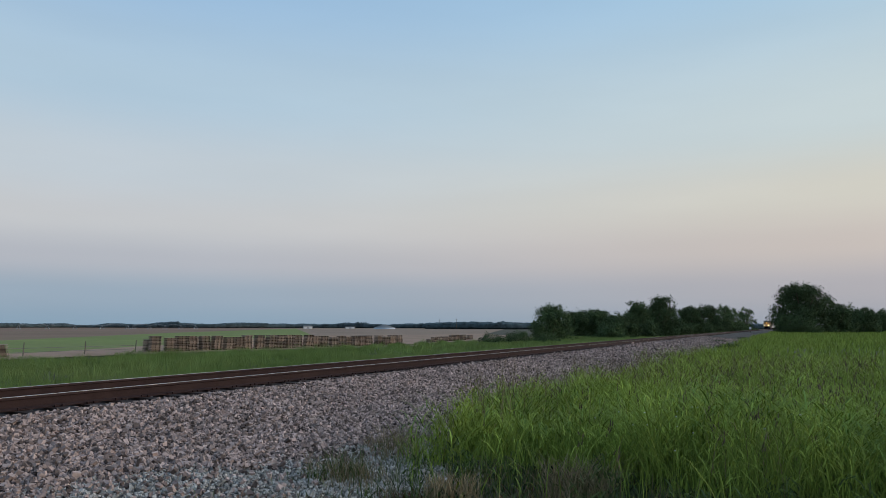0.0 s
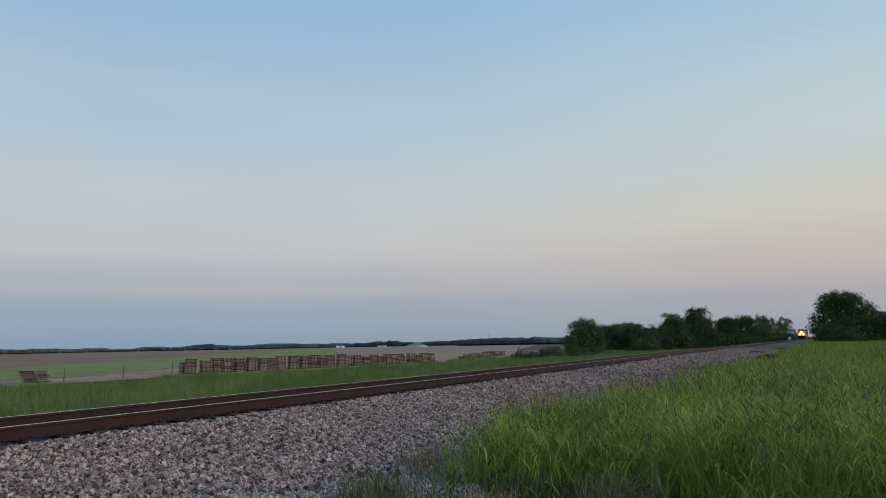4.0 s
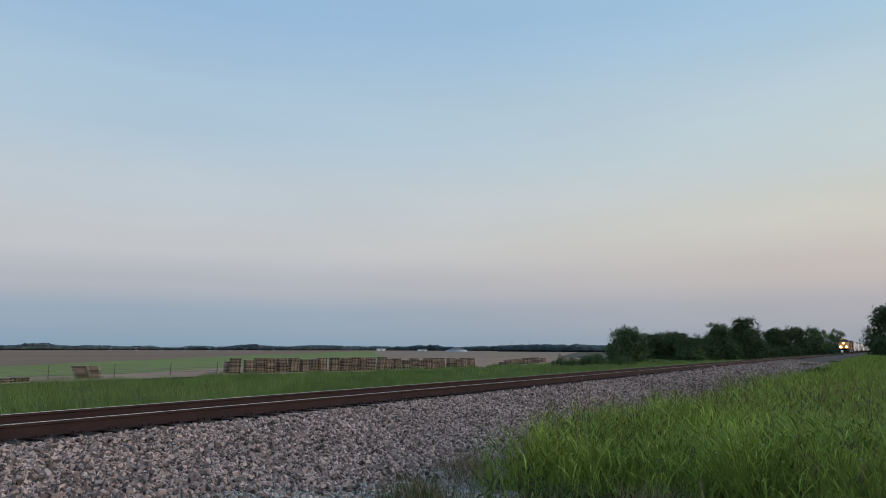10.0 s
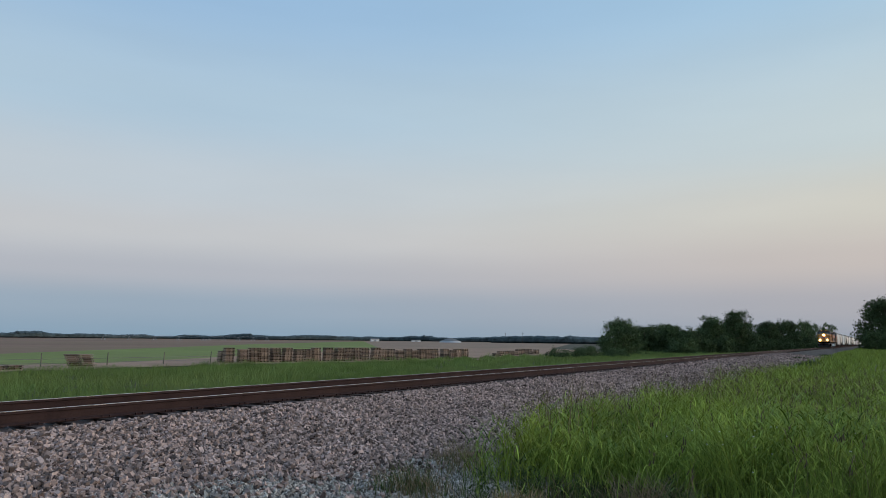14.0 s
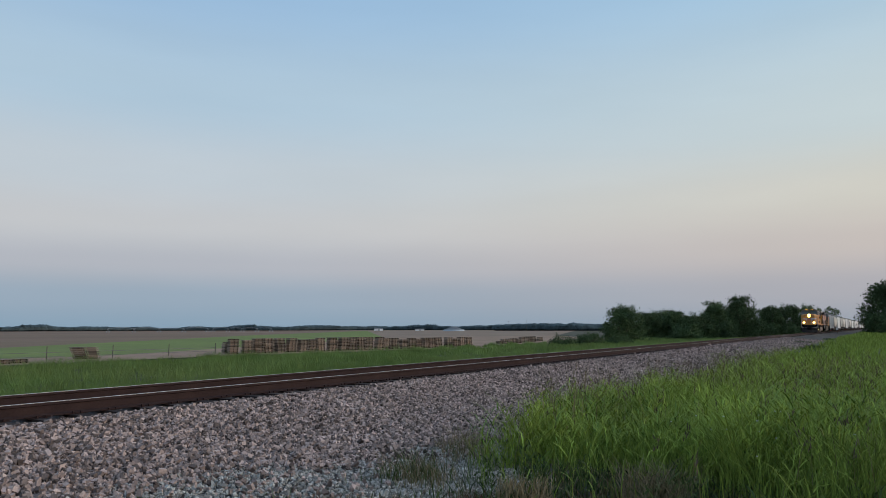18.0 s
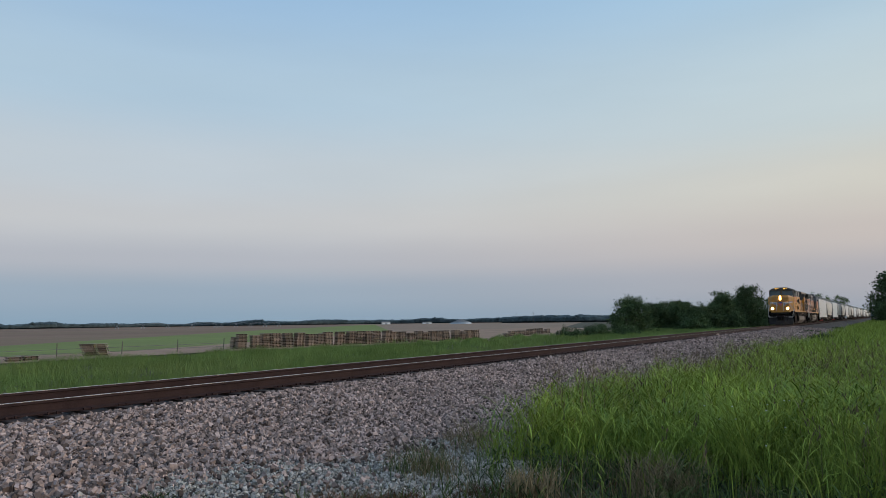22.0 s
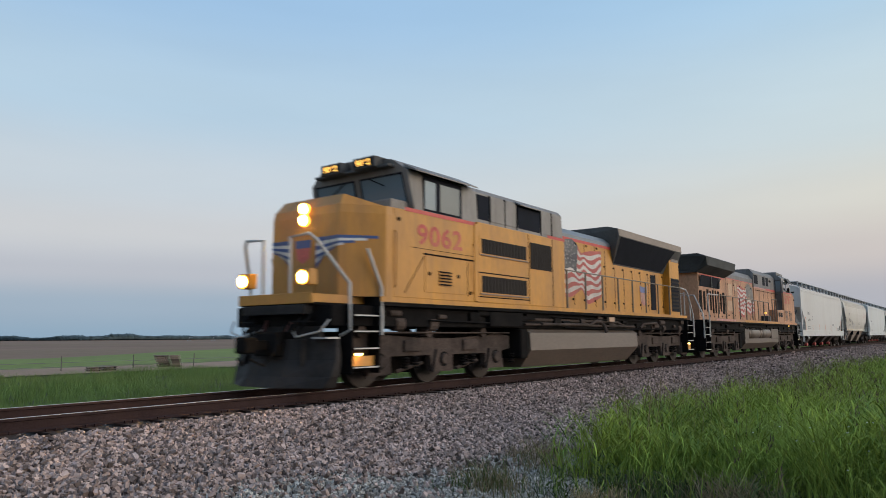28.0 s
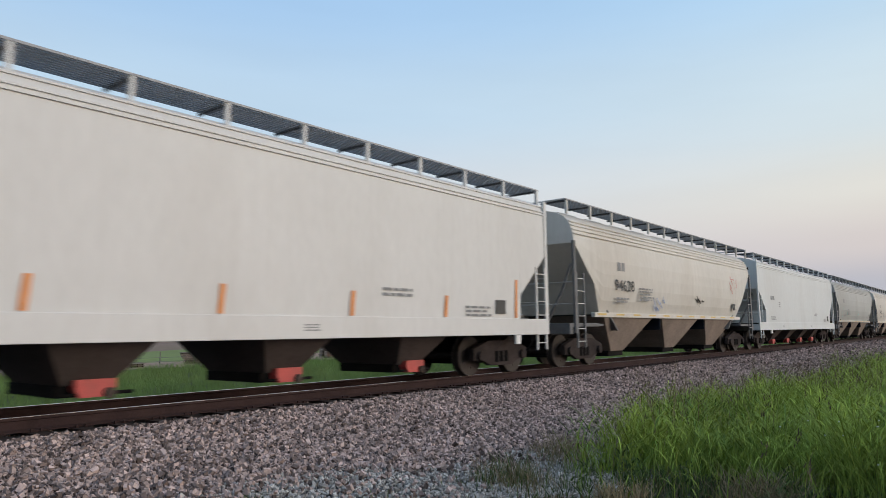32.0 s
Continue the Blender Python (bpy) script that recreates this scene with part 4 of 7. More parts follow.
def build_distance():
    for az, dist, w, h, d in ((36.66, 960, 11, 4.2, 7), (33.3, 980, 12, 2.8, 8)):
        a = radians(az)
        base = empty("farm_building")
        base.matrix_basis = pose(-math.sin(a) * dist, math.cos(a) * dist, -1.85, 0, 0, az + 8)
        tagged(base, "small white farm building on the far fields", "building")
        part("wall", boxed(-w / 2, w / 2, -d / 2, d / 2, 0, h * 0.68), M_WHITEWALL, base)
        bm = bmesh.new()
        along_x(bm, [(-d / 2 - 0.3, h * 0.68), (0, h), (d / 2 + 0.3, h * 0.68)], -w / 2 - 0.3, w / 2 + 0.3)
        part("roof", bm, M_DOME, base)
        part("door", boxed(-1.5, 1.5, -d / 2 - 0.05, -d / 2, 0, h * 0.55), M_STEEL, base)
    # covered mound of grain
    a = radians(30.5)
    base = empty("grain_pile")
    base.location = (-math.sin(a) * 820, math.cos(a) * 820, -1.85)
    tagged(base, "grey covered grain pile with a sloping tarpaulin", "grain pile")
    bm = bmesh.new()
    drum(bm, (0, 0, 0), (0, 0, 1.6), 13, 28, 12)
    part("wall", bm, M_STEEL, base)
    bm = bmesh.new()
    drum(bm, (0, 0, 1.6), (0, 0, 5.4), 12, 28, 1)
    part("cover", bm, M_DOME, base)
    # centre-pivot irrigation: a long trussed pipe on wheeled towers
    for az0, az1, dist in ((50.0, 57.0, 690), (45.2, 49.6, 760)):
        base = empty("irrigation_pivot")
        tagged(base, "long thin centre-pivot irrigation line in the field", "irrigation pivot")
        pts = []
        for k in range(5):
            a = radians(az0 + (az1 - az0) * k / 4)
            pts.append((-math.sin(a) * dist, math.cos(a) * dist))
        for (x, y), (x2, y2) in zip(pts, pts[1:]):
            bm = bmesh.new()
            tube(bm, [(x + (x2 - x) * f, y + (y2 - y) * f, 1.6 + 1.1 * math.sin(math.pi * f)) for f in (0, 0.25, 0.5, 0.75, 1)], 0.09, 5)
            tube(bm, [(x, y, 1.5), ((x + x2) / 2, (y + y2) / 2, 1.1), (x2, y2, 1.5)], 0.04, 4)
            part("span_pipe", bm, M_STEEL, base)
        for x, y in pts:
            bm = bmesh.new()
            for dx in (-2.2, 2.2):
                tube(bm, [(x + dx, y, -1.4), (x, y, 1.7)], 0.12, 4)
                drum(bm, (x + dx, y - 0.2, -1.25), (x + dx, y + 0.2, -1.25), 0.65, 10)
            part("tower", bm, M_STEEL, base)
    # utility poles on the skyline
    for az, dist in ((26.0, 900), (24.6, 820), (10.2, 620), (6.9, 560)):
        a = radians(az)
        base = empty("utility_pole")
        base.location = (-math.sin(a) * dist, math.cos(a) * dist, -1.9)
        tagged(base, "thin wooden utility pole far off", "utility pole")
        bm = bmesh.new()
        drum(bm, (0, 0, 0), (0, 0, 12.5), 0.22, 6, 0.15)
        part("pole", bm, M_POST, base)
        part("crossarm", boxed(-1.4, 1.4, -0.08, 0.08, 11.4, 11.6), M_POST, base)
    # line-side marker by the rails
    base = empty("line_marker")
    base.location = (line_x(205) + 3.0, 205, float(ground_z(line_x(205) + 3.0, 205)))
    tagged(base, "small white marker post beside the track", "marker post")
    part("post", boxed(-0.06, 0.06, -0.06, 0.06, -0.1, 1.5, 0.01), M_POST, base)
    part("sign", boxed(-0.25, 0.25, -0.09, -0.062, 0.9, 1.5, 0.01), M_WHITEWALL, base)


# ---- railway vehicles; x is sideways (+ towards the eye), y runs back from the front coupler, z is up from the rails ----
M_YELLOW = material("yellow_paint", (0.53, 0.235, 0.025), 0.5, vary=0.22, scale=0.8, fine=14, bump=0.001, stain=(0.26, 0.125, 0.045), stain_amount=0.75, stretch=(1, 1, 0.35), streak=(0.22, 0.112, 0.036), streak_amount=0.45)
M_FADED = material("faded_orange_paint", (0.455, 0.233, 0.128), 0.65, vary=0.3, scale=0.9, fine=12, bump=0.001, stain=(0.24, 0.125, 0.075), stain_amount=0.85, stretch=(1, 1, 0.7), streak=(0.13, 0.075, 0.05), streak_amount=0.6)
M_PATCH = material("pale_patch_paint", (0.52, 0.34, 0.22), 0.7, vary=0.25, scale=2, fine=14, bump=0.001, stain=(0.36, 0.24, 0.17), stain_amount=0.7)
M_STENCIL = material("grey_stencil", (0.20, 0.20, 0.20), 0.6, vary=0.15, bump=0)
M_GREY = material("grey_paint", (0.225, 0.205, 0.19), 0.55, vary=0.2, scale=0.8, fine=14, bump=0.001, stain=(0.13, 0.105, 0.085), stain_amount=0.8, stretch=(1, 1, 0.35), streak=(0.10, 0.085, 0.07), streak_amount=0.6)
# soot grey, also laid on as shade behind the second cab
M_SOOT_SHADE = material("sooty_grey_paint", (0.095, 0.092, 0.09), 0.75, vary=0.2, scale=1.2, fine=14, bump=0.001, stain=(0.035, 0.032, 0.03), stain_amount=0.7, spec=0.3)
# blacker than grimy steel: the shade under the train is in this colour
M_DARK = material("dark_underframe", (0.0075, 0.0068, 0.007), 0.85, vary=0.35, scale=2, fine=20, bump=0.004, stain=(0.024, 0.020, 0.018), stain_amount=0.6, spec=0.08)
M_BOGIE = material("dusty_bogie_steel", (0.074, 0.055, 0.047), 0.9, vary=0.4, scale=2, fine=20, bump=0.006, stain=(0.022, 0.018, 0.016), stain_amount=0.9, spec=0.15)
M_TANK = material("dusty_tank", (0.122, 0.092, 0.072), 0.45, vary=0.25, scale=0.8, fine=12, bump=0.002, stain=(0.10, 0.075, 0.056), stain_amount=0.7, stretch=(1, 0.4, 1.5))
M_WHEEL = material("wheel_steel", (0.038, 0.030, 0.027), 0.65, 0.4, vary=0.25, scale=3, fine=20, bump=0.003)
M_BLACK = material("black_mesh", (0.011, 0.013, 0.020), 0.8, vary=0.25, scale=3, fine=30, bump=0.002, spec=0.12)
M_GRILLE = material("dark_grille_slat", (0.024, 0.019, 0.017), 0.7, vary=0.2, scale=3, fine=30, bump=0, spec=0.2)
M_RED = material("red_paint", (0.50, 0.055, 0.045), 0.5, vary=0.15, scale=2, fine=16, bump=0)
M_PINK = material("faded_red_paint", (0.50, 0.12, 0.10), 0.6, vary=0.2, scale=2, fine=16, bump=0)
M_WHITE = material("white_paint", (0.66, 0.64, 0.61), 0.55, vary=0.12, scale=2, fine=16, bump=0)
M_NAVY = material("blue_paint", (0.035, 0.075, 0.22), 0.5, vary=0.15, scale=2, fine=16, bump=0)
M_CANTON = material("faded_blue_grey", (0.085, 0.085, 0.09), 0.6, vary=0.4, scale=3, fine=16, bump=0)
M_SILVER = material("silver_handrail", (0.43, 0.415, 0.40), 0.5, 0.2, vary=0.15, scale=4, bump=0)
M_RAILING = material("dark_handrail", (0.16, 0.13, 0.10), 0.6, vary=0.2, bump=0)
# base tint raised to slate blue: the reflected sky is in the colour
M_GLASS = glass("cab_glass", (0.15, 0.19, 0.22), 0.08)
M_PANE = glass("side_glass", (0.085, 0.09, 0.09), 0.12)
M_LAMP = glowing("headlight_beam", (1.0, 0.60, 0.14), 450.0)
# amber disc added round each lens; its glow stands in for the halo
M_HALO = glowing("lit_reflector_bowl", (1.0, 0.42, 0.05), 6.0)
M_BOARD = glowing("number_board_glow", (1.0, 0.52, 0.10), 1.6)
M_STEPLAMP = glowing("step_lamp", (1.0, 0.55, 0.14), 22.0)
# amber of the step lamp's light is mixed into the panel's base colour
M_AMBER = material("lamplit_step_panel", (0.62, 0.30, 0.07), 0.6, vary=0.15, bump=0)
M_GRATING = material("galvanised_grating", (0.27, 0.28, 0.295), 0.6, 0.2, vary=0.15, scale=2, fine=20, bump=0)
M_TRUCK = material("dark_truck_steel", (0.046, 0.036, 0.034), 0.9, vary=0.3, scale=2, fine=20, bump=0.006, stain=(0.018, 0.015, 0.014), stain_amount=0.8, spec=0.12)
M_HOP_A = material("hopper_pale_grey", (0.57, 0.56, 0.54), 0.5, vary=0.05, scale=0.5, fine=9, bump=0.001, stain=(0.44, 0.41, 0.37), stain_amount=0.35, stretch=(1, 1, 0.4), streak=(0.30, 0.265, 0.22), streak_amount=0.1)
M_HOP_B = material("hopper_tan", (0.555, 0.525, 0.475), 0.55, vary=0.08, scale=0.5, fine=9, bump=0.001, stain=(0.38, 0.325, 0.26), stain_amount=0.45, stretch=(1, 1, 0.4), streak=(0.30, 0.265, 0.22), streak_amount=0.22)
M_HOP_C = material("hopper_white", (0.57, 0.59, 0.585), 0.5, vary=0.06, scale=0.5, fine=9, bump=0.001, stain=(0.45, 0.44, 0.42), stain_amount=0.4, stretch=(1, 1, 0.4), streak=(0.30, 0.265, 0.22), streak_amount=0.1)
M_HOP_D = material("hopper_dull_grey", (0.36, 0.365, 0.35), 0.6, vary=0.1, scale=0.5, fine=9, bump=0.001, stain=(0.24, 0.22, 0.19), stain_amount=0.5, stretch=(1, 1, 0.4), streak=(0.30, 0.265, 0.22), streak_amount=0.2)
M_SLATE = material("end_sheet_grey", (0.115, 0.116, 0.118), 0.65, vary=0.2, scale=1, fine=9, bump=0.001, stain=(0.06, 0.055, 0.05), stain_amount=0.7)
M_ORANGE = material("orange_reflector", (0.62, 0.22, 0.05), 0.5, vary=0.15, bump=0)
M_GATE = material("red_gate", (0.46, 0.065, 0.055), 0.6, vary=0.25, bump=0, stain=(0.22, 0.06, 0.05), stain_amount=0.6)
M_BAYPALE = material("dusty_tan_bay", (0.23, 0.185, 0.155), 0.85, vary=0.25, scale=1.2, fine=14, bump=0.002, stain=(0.12, 0.095, 0.08), stain_amount=0.7, spec=0.15)
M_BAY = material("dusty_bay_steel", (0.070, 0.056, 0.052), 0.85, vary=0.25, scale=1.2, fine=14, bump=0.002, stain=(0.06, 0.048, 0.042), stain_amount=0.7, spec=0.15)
M_PLOUGH = material("scuffed_black_steel", (0.018, 0.016, 0.016), 0.75, vary=0.4, scale=1.5, fine=14, bump=0.003, stain=(0.055, 0.046, 0.042), stain_amount=0.6, spec=0.25)
M_ROOFDUST = material("dusty_tan_housing", (0.26, 0.205, 0.165), 0.7, vary=0.2, scale=0.8, fine=12, bump=0.001, stain=(0.15, 0.115, 0.09), stain_amount=0.7, stretch=(1, 0.4, 1))
M_WING = material("sooty_green_black_paint", (0.050, 0.053, 0.055), 0.7, vary=0.25, scale=1.2, fine=14, bump=0.001, stain=(0.025, 0.024, 0.024), stain_amount=0.7, spec=0.3)
M_ROOFBLUE = material("blue_grey_roof_paint", (0.20, 0.225, 0.25), 0.5, vary=0.2, scale=0.8, fine=12, bump=0.001, stain=(0.12, 0.115, 0.11), stain_amount=0.6)
M_CABLE = material("dull_red_cable", (0.10, 0.038, 0.034), 0.7, vary=0.3, bump=0)
M_FADEDBLUE = material("faded_shield_blue", (0.15, 0.18, 0.34), 0.6, vary=0.25, scale=3, fine=14, bump=0)
M_SHIELD = material("faded_shield_pink", (0.47, 0.215, 0.20), 0.6, vary=0.25, scale=3, fine=14, bump=0, stain=(0.50, 0.33, 0.24), stain_amount=0.7)
M_SOOTGREY = material("smoky_grey_paint", (0.165, 0.158, 0.158), 0.6, vary=0.22, scale=0.8, fine=12, bump=0.001, stain=(0.075, 0.068, 0.064), stain_amount=0.8, stretch=(1, 1, 0.35), streak=(0.06, 0.052, 0.048), streak_amount=0.6)
M_NUMBER = material("worn_red_figures", (0.44, 0.075, 0.055), 0.6, vary=0.3, scale=3, fine=16, bump=0, stain=(0.47, 0.17, 0.07), stain_amount=0.6)
M_FLAGRED = material("washed_out_red", (0.40, 0.085, 0.075), 0.65, vary=0.3, scale=2, fine=14, bump=0, stain=(0.30, 0.13, 0.10), stain_amount=0.7)
M_FLAGWHITE = material("washed_out_white", (0.55, 0.50, 0.46), 0.65, vary=0.2, scale=2, fine=14, bump=0, stain=(0.36, 0.30, 0.26), stain_amount=0.8)
M_FLAGBLUE = material("washed_out_blue", (0.055, 0.056, 0.066), 0.65, vary=0.4, scale=2, fine=14, bump=0, stain=(0.18, 0.17, 0.17), stain_amount=0.7, stretch=(1, 0.6, 2.5))
M_STAR = material("dulled_white_paint", (0.27, 0.26, 0.25), 0.65, vary=0.3, scale=3, fine=14, bump=0)
M_FADEDFIELD = material("faded_grey_field", (0.17, 0.16, 0.15), 0.65, vary=0.4, scale=2, fine=14, bump=0, stain=(0.40, 0.23, 0.13), stain_amount=0.85, stretch=(1, 1, 2))
M_TAPE = material("yellow_reflector_tape", (0.58, 0.40, 0.10), 0.5, vary=0.25, bump=0)
M_INK = material("black_lettering", (0.03, 0.03, 0.03), 0.6, vary=0.1, bump=0)
M_TEAL = material("teal_spray_paint", (0.08, 0.42, 0.40), 0.5, vary=0.2, bump=0)
M_BLUESPRAY = material("blue_spray_paint", (0.20, 0.26, 0.42), 0.5, vary=0.2, bump=0)

SIDE = Matrix(((0, 0, 1), (1, 0, 0), (0, 1, 0))).to_4x4()      # lettering on the side towards the eye
FRONT = Matrix(((1, 0, 0), (0, 0, -1), (0, 1, 0))).to_4x4()    # lettering that faces forward


def lettering(name, words, height, at, turn, mat, parent, bold=0.0, width=1.0, label=""):
    cu = bpy.data.curves.new(name, "FONT")
    cu.body, cu.size, cu.align_x, cu.offset = words, height * 1.42, "CENTER", bold
    cu.space_character = 1.08
    tmp = bpy.data.objects.new(name, cu)
    scene.collection.objects.link(tmp)
    me = bpy.data.meshes.new_from_object(tmp.evaluated_get(bpy.context.evaluated_depsgraph_get()))
    bpy.data.objects.remove(tmp)
    me.transform(Matrix.Translation(at) @ turn @ Matrix.Diagonal((width, 1, 1, 1)))
    me.materials.clear()
    me.materials.append(mat)
    ob = new(name, me)
    ob.parent = parent
    if label:
        ob["label"] = label
    return ob


def bars(name, parent, mat, x, y0, y1, z0, z1, rows=3, label=""):
    """Lines of small writing on a side, as plain bars."""
    bm = bmesh.new()
    g = random.Random(int(y0 * 977 + z0 * 131))
    step = (z1 - z0) / rows
    for k in range(rows):
        y = y0
        end = y1 - g.uniform(0, 0.25) * (y1 - y0)
        while y < end:
            w = g.uniform(0.10, 0.30) * (y1 - y0)
            plate(bm, [(x, y, z0 + k * step), (x, min(y + w, end), z0 + k * step), (x, min(y + w, end), z0 + k * step + step * 0.55), (x, y, z0 + k * step + step * 0.55)])
            y += w + 0.05 * (y1 - y0)
    return part(name, bm, mat, parent, label)


def wheelset(parent, y, r):
    bm = bmesh.new()
    drum(bm, (-0.9, 0, 0), (0.9, 0, 0), 0.09, 10)
    for s in (1, -1):
        drum(bm, (s * 0.69, 0, 0), (s * 0.83, 0, 0), r, 32, r * 0.985)
        drum(bm, (s * 0.665, 0, 0), (s * 0.695, 0, 0), r + 0.026, 32)
        drum(bm, (s * 0.83, 0, 0), (s * 0.845, 0, 0), r * 0.30, 16)
        for k in range(5):
            a = k * math.tau / 5
            drum(bm, (s * 0.825, math.cos(a) * r * 0.6, math.sin(a) * r * 0.6), (s * 0.838, math.cos(a) * r * 0.6, math.sin(a) * r * 0.6), r * 0.10, 8)
    o = part("wheelset", bm, M_WHEEL, parent)
    o.location = (0, y, r)
    return o


WHEELS = []


def loco_bogie(parent, yc, spacing, r=0.53):
    """A three-axle bogie: cast side frames with pedestals, springs, axle boxes and wheelsets."""
    bogie = part("bogie", boxed(-0.62, 0.62, yc - spacing - 0.75, yc + spacing + 0.75, 0.24, 1.12, 0.05), M_DARK, parent, "three-axle bogie in dusty brown cast steel")
    s = spacing
    for side in (1, -1):
        pts = [(-s - 0.75, 1.02), (-s - 0.75, 0.72), (-s - 0.38, 0.66), (-s - 0.36, 0.32), (-s + 0.36, 0.32), (-s + 0.38, 0.62), (-0.42, 0.62), (-0.36, 0.32), (0.36, 0.32), (0.42, 0.62), (s - 0.38, 0.62), (s - 0.36, 0.32), (s + 0.36, 0.32), (s + 0.38, 0.66), (s + 0.75, 0.72), (s + 0.75, 1.02), (s + 0.3, 1.08), (0.6, 0.98), (-0.6, 0.98), (-s - 0.3, 1.08)]
        bm = bmesh.new()
        x = side * 1.08
        along_x(bm, [(yc + a, b) for a, b in pts], min(x, x + side * 0.15), max(x, x + side * 0.15))
        frame_ob = part("side_frame", bm, M_BOGIE, bogie)
        for k in (-1, 0, 1):
            bm = bmesh.new()
            c = yc + k * s
            along_x(bm, [(c - 0.36, 0.26), (c + 0.36, 0.26), (c + 0.30, 0.52), (c + 0.24, 0.74), (c - 0.24, 0.74), (c - 0.30, 0.52)], min(side * 1.2, side * 1.29), max(side * 1.2, side * 1.29))
            ab = part("axle_box", bm, M_BOGIE, bogie)
            part("bearing_ring", drum(bmesh.new(), (side * 1.285, c, 0.53), (side * 1.30, c, 0.53), 0.165, 18), M_DARK, ab)
            part("bearing_cap", drum(bmesh.new(), (side * 1.29, c, 0.53), (side * 1.345, c, 0.53), 0.125, 18, 0.11), M_BOGIE, ab)
        for k in (-1.42, -0.58, -0.42, 0.42, 0.58, 1.42):
            bm = bmesh.new()
            for j in range(4):
                drum(bm, (side * 1.2, yc + k * s, 0.36 + j * 0.065), (side * 1.2, yc + k * s, 0.395 + j * 0.065), 0.085, 10)
            part("spring", bm, M_DARK, bogie)
        for k in (-1, 0, 1):
            bm = bmesh.new()
            drum(bm, (side * 1.02, yc + k * s - 0.55, 1.12), (side * 1.32, yc + k * s - 0.55, 1.12), 0.12, 12)
            part("brake_cylinder", bm, M_BOGIE, bogie)
            part("pedestal_tie", boxed(min(side * 1.10, side * 1.26), max(side * 1.10, side * 1.26), yc + k * s - 0.30, yc + k * s + 0.30, 0.26, 0.33, 0.01), M_BOGIE, bogie)
        bm = tube(bmesh.new(), [(side * 1.32, yc - s - 0.6, 1.10), (side * 1.32, yc + s + 0.6, 1.10)], 0.02, 6)
        part("sand_pipe", bm, M_BOGIE, bogie)
        for k in (-0.5, 0.5):
            bm = tube(bmesh.new(), [(side * 1.16, yc + k * s - 0.42, 0.30), (side * 1.16, yc + k * s + 0.42, 0.46)], 0.04, 6)
            part("brake_rod", bm, M_BOGIE, bogie)
            bm = boxed(min(side * 1.15, side * 1.29), max(side * 1.15, side * 1.29), yc + k * s - 0.28, yc + k * s + 0.28, 0.70, 0.95, 0.04)
            part("frame_boss", bm, M_BOGIE, bogie)
    return [wheelset(parent, yc + k * s, r) for k in (-1, 0, 1)]


def railing(parent, x, y0, y1, zb, zt, step, mat):
    y = y0
    while y <= y1 + 0.01:
        bm = boxed(x - 0.022, x + 0.022, y - 0.022, y + 0.022, zb, zt, 0.004)
        part("stanchion", bm, mat, parent)
        y += step
    bm = bmesh.new()
    tube(bm, [(x, y0 - 0.1, zt), (x, y1 + 0.1, zt)], 0.02, 6)
    part("handrail", bm, mat, parent)


def louvres(parent, x, y0, y1, z0, z1, n, back=M_BLACK, slat=M_GRILLE, upright=False):
    """A framed opening with a dark back and slats; it lies on a side at x."""
    g = part("grille", boxed(x - 0.01, x + 0.006, y0, y1, z0, z1), back, parent, "dark recessed grille")
    for k in range(n):
        bm = bmesh.new()
        if upright:
            w = (y1 - y0) / n
            y = y0 + (k + 0.5) * w
            box(bm, x + 0.006, x + 0.022, y - w * 0.16, y + w * 0.16, z0, z1)
        else:
            h = (z1 - z0) / n
            z = z0 + (k + 0.5) * h
            bm.faces.new([bm.verts.new(p) for p in ((x + 0.008, y0, z + h * 0.3), (x + 0.008, y1, z + h * 0.3), (x + 0.03, y1, z - h * 0.2), (x + 0.03, y0, z - h * 0.2))])
        part("slat", bm, slat, g)
    return g


def seam(parent, x, y, z0, z1, mat=M_DARK):
    part("door_seam", boxed(x - 0.004, x + 0.006, y - 0.008, y + 0.008, z0, z1), mat, parent)


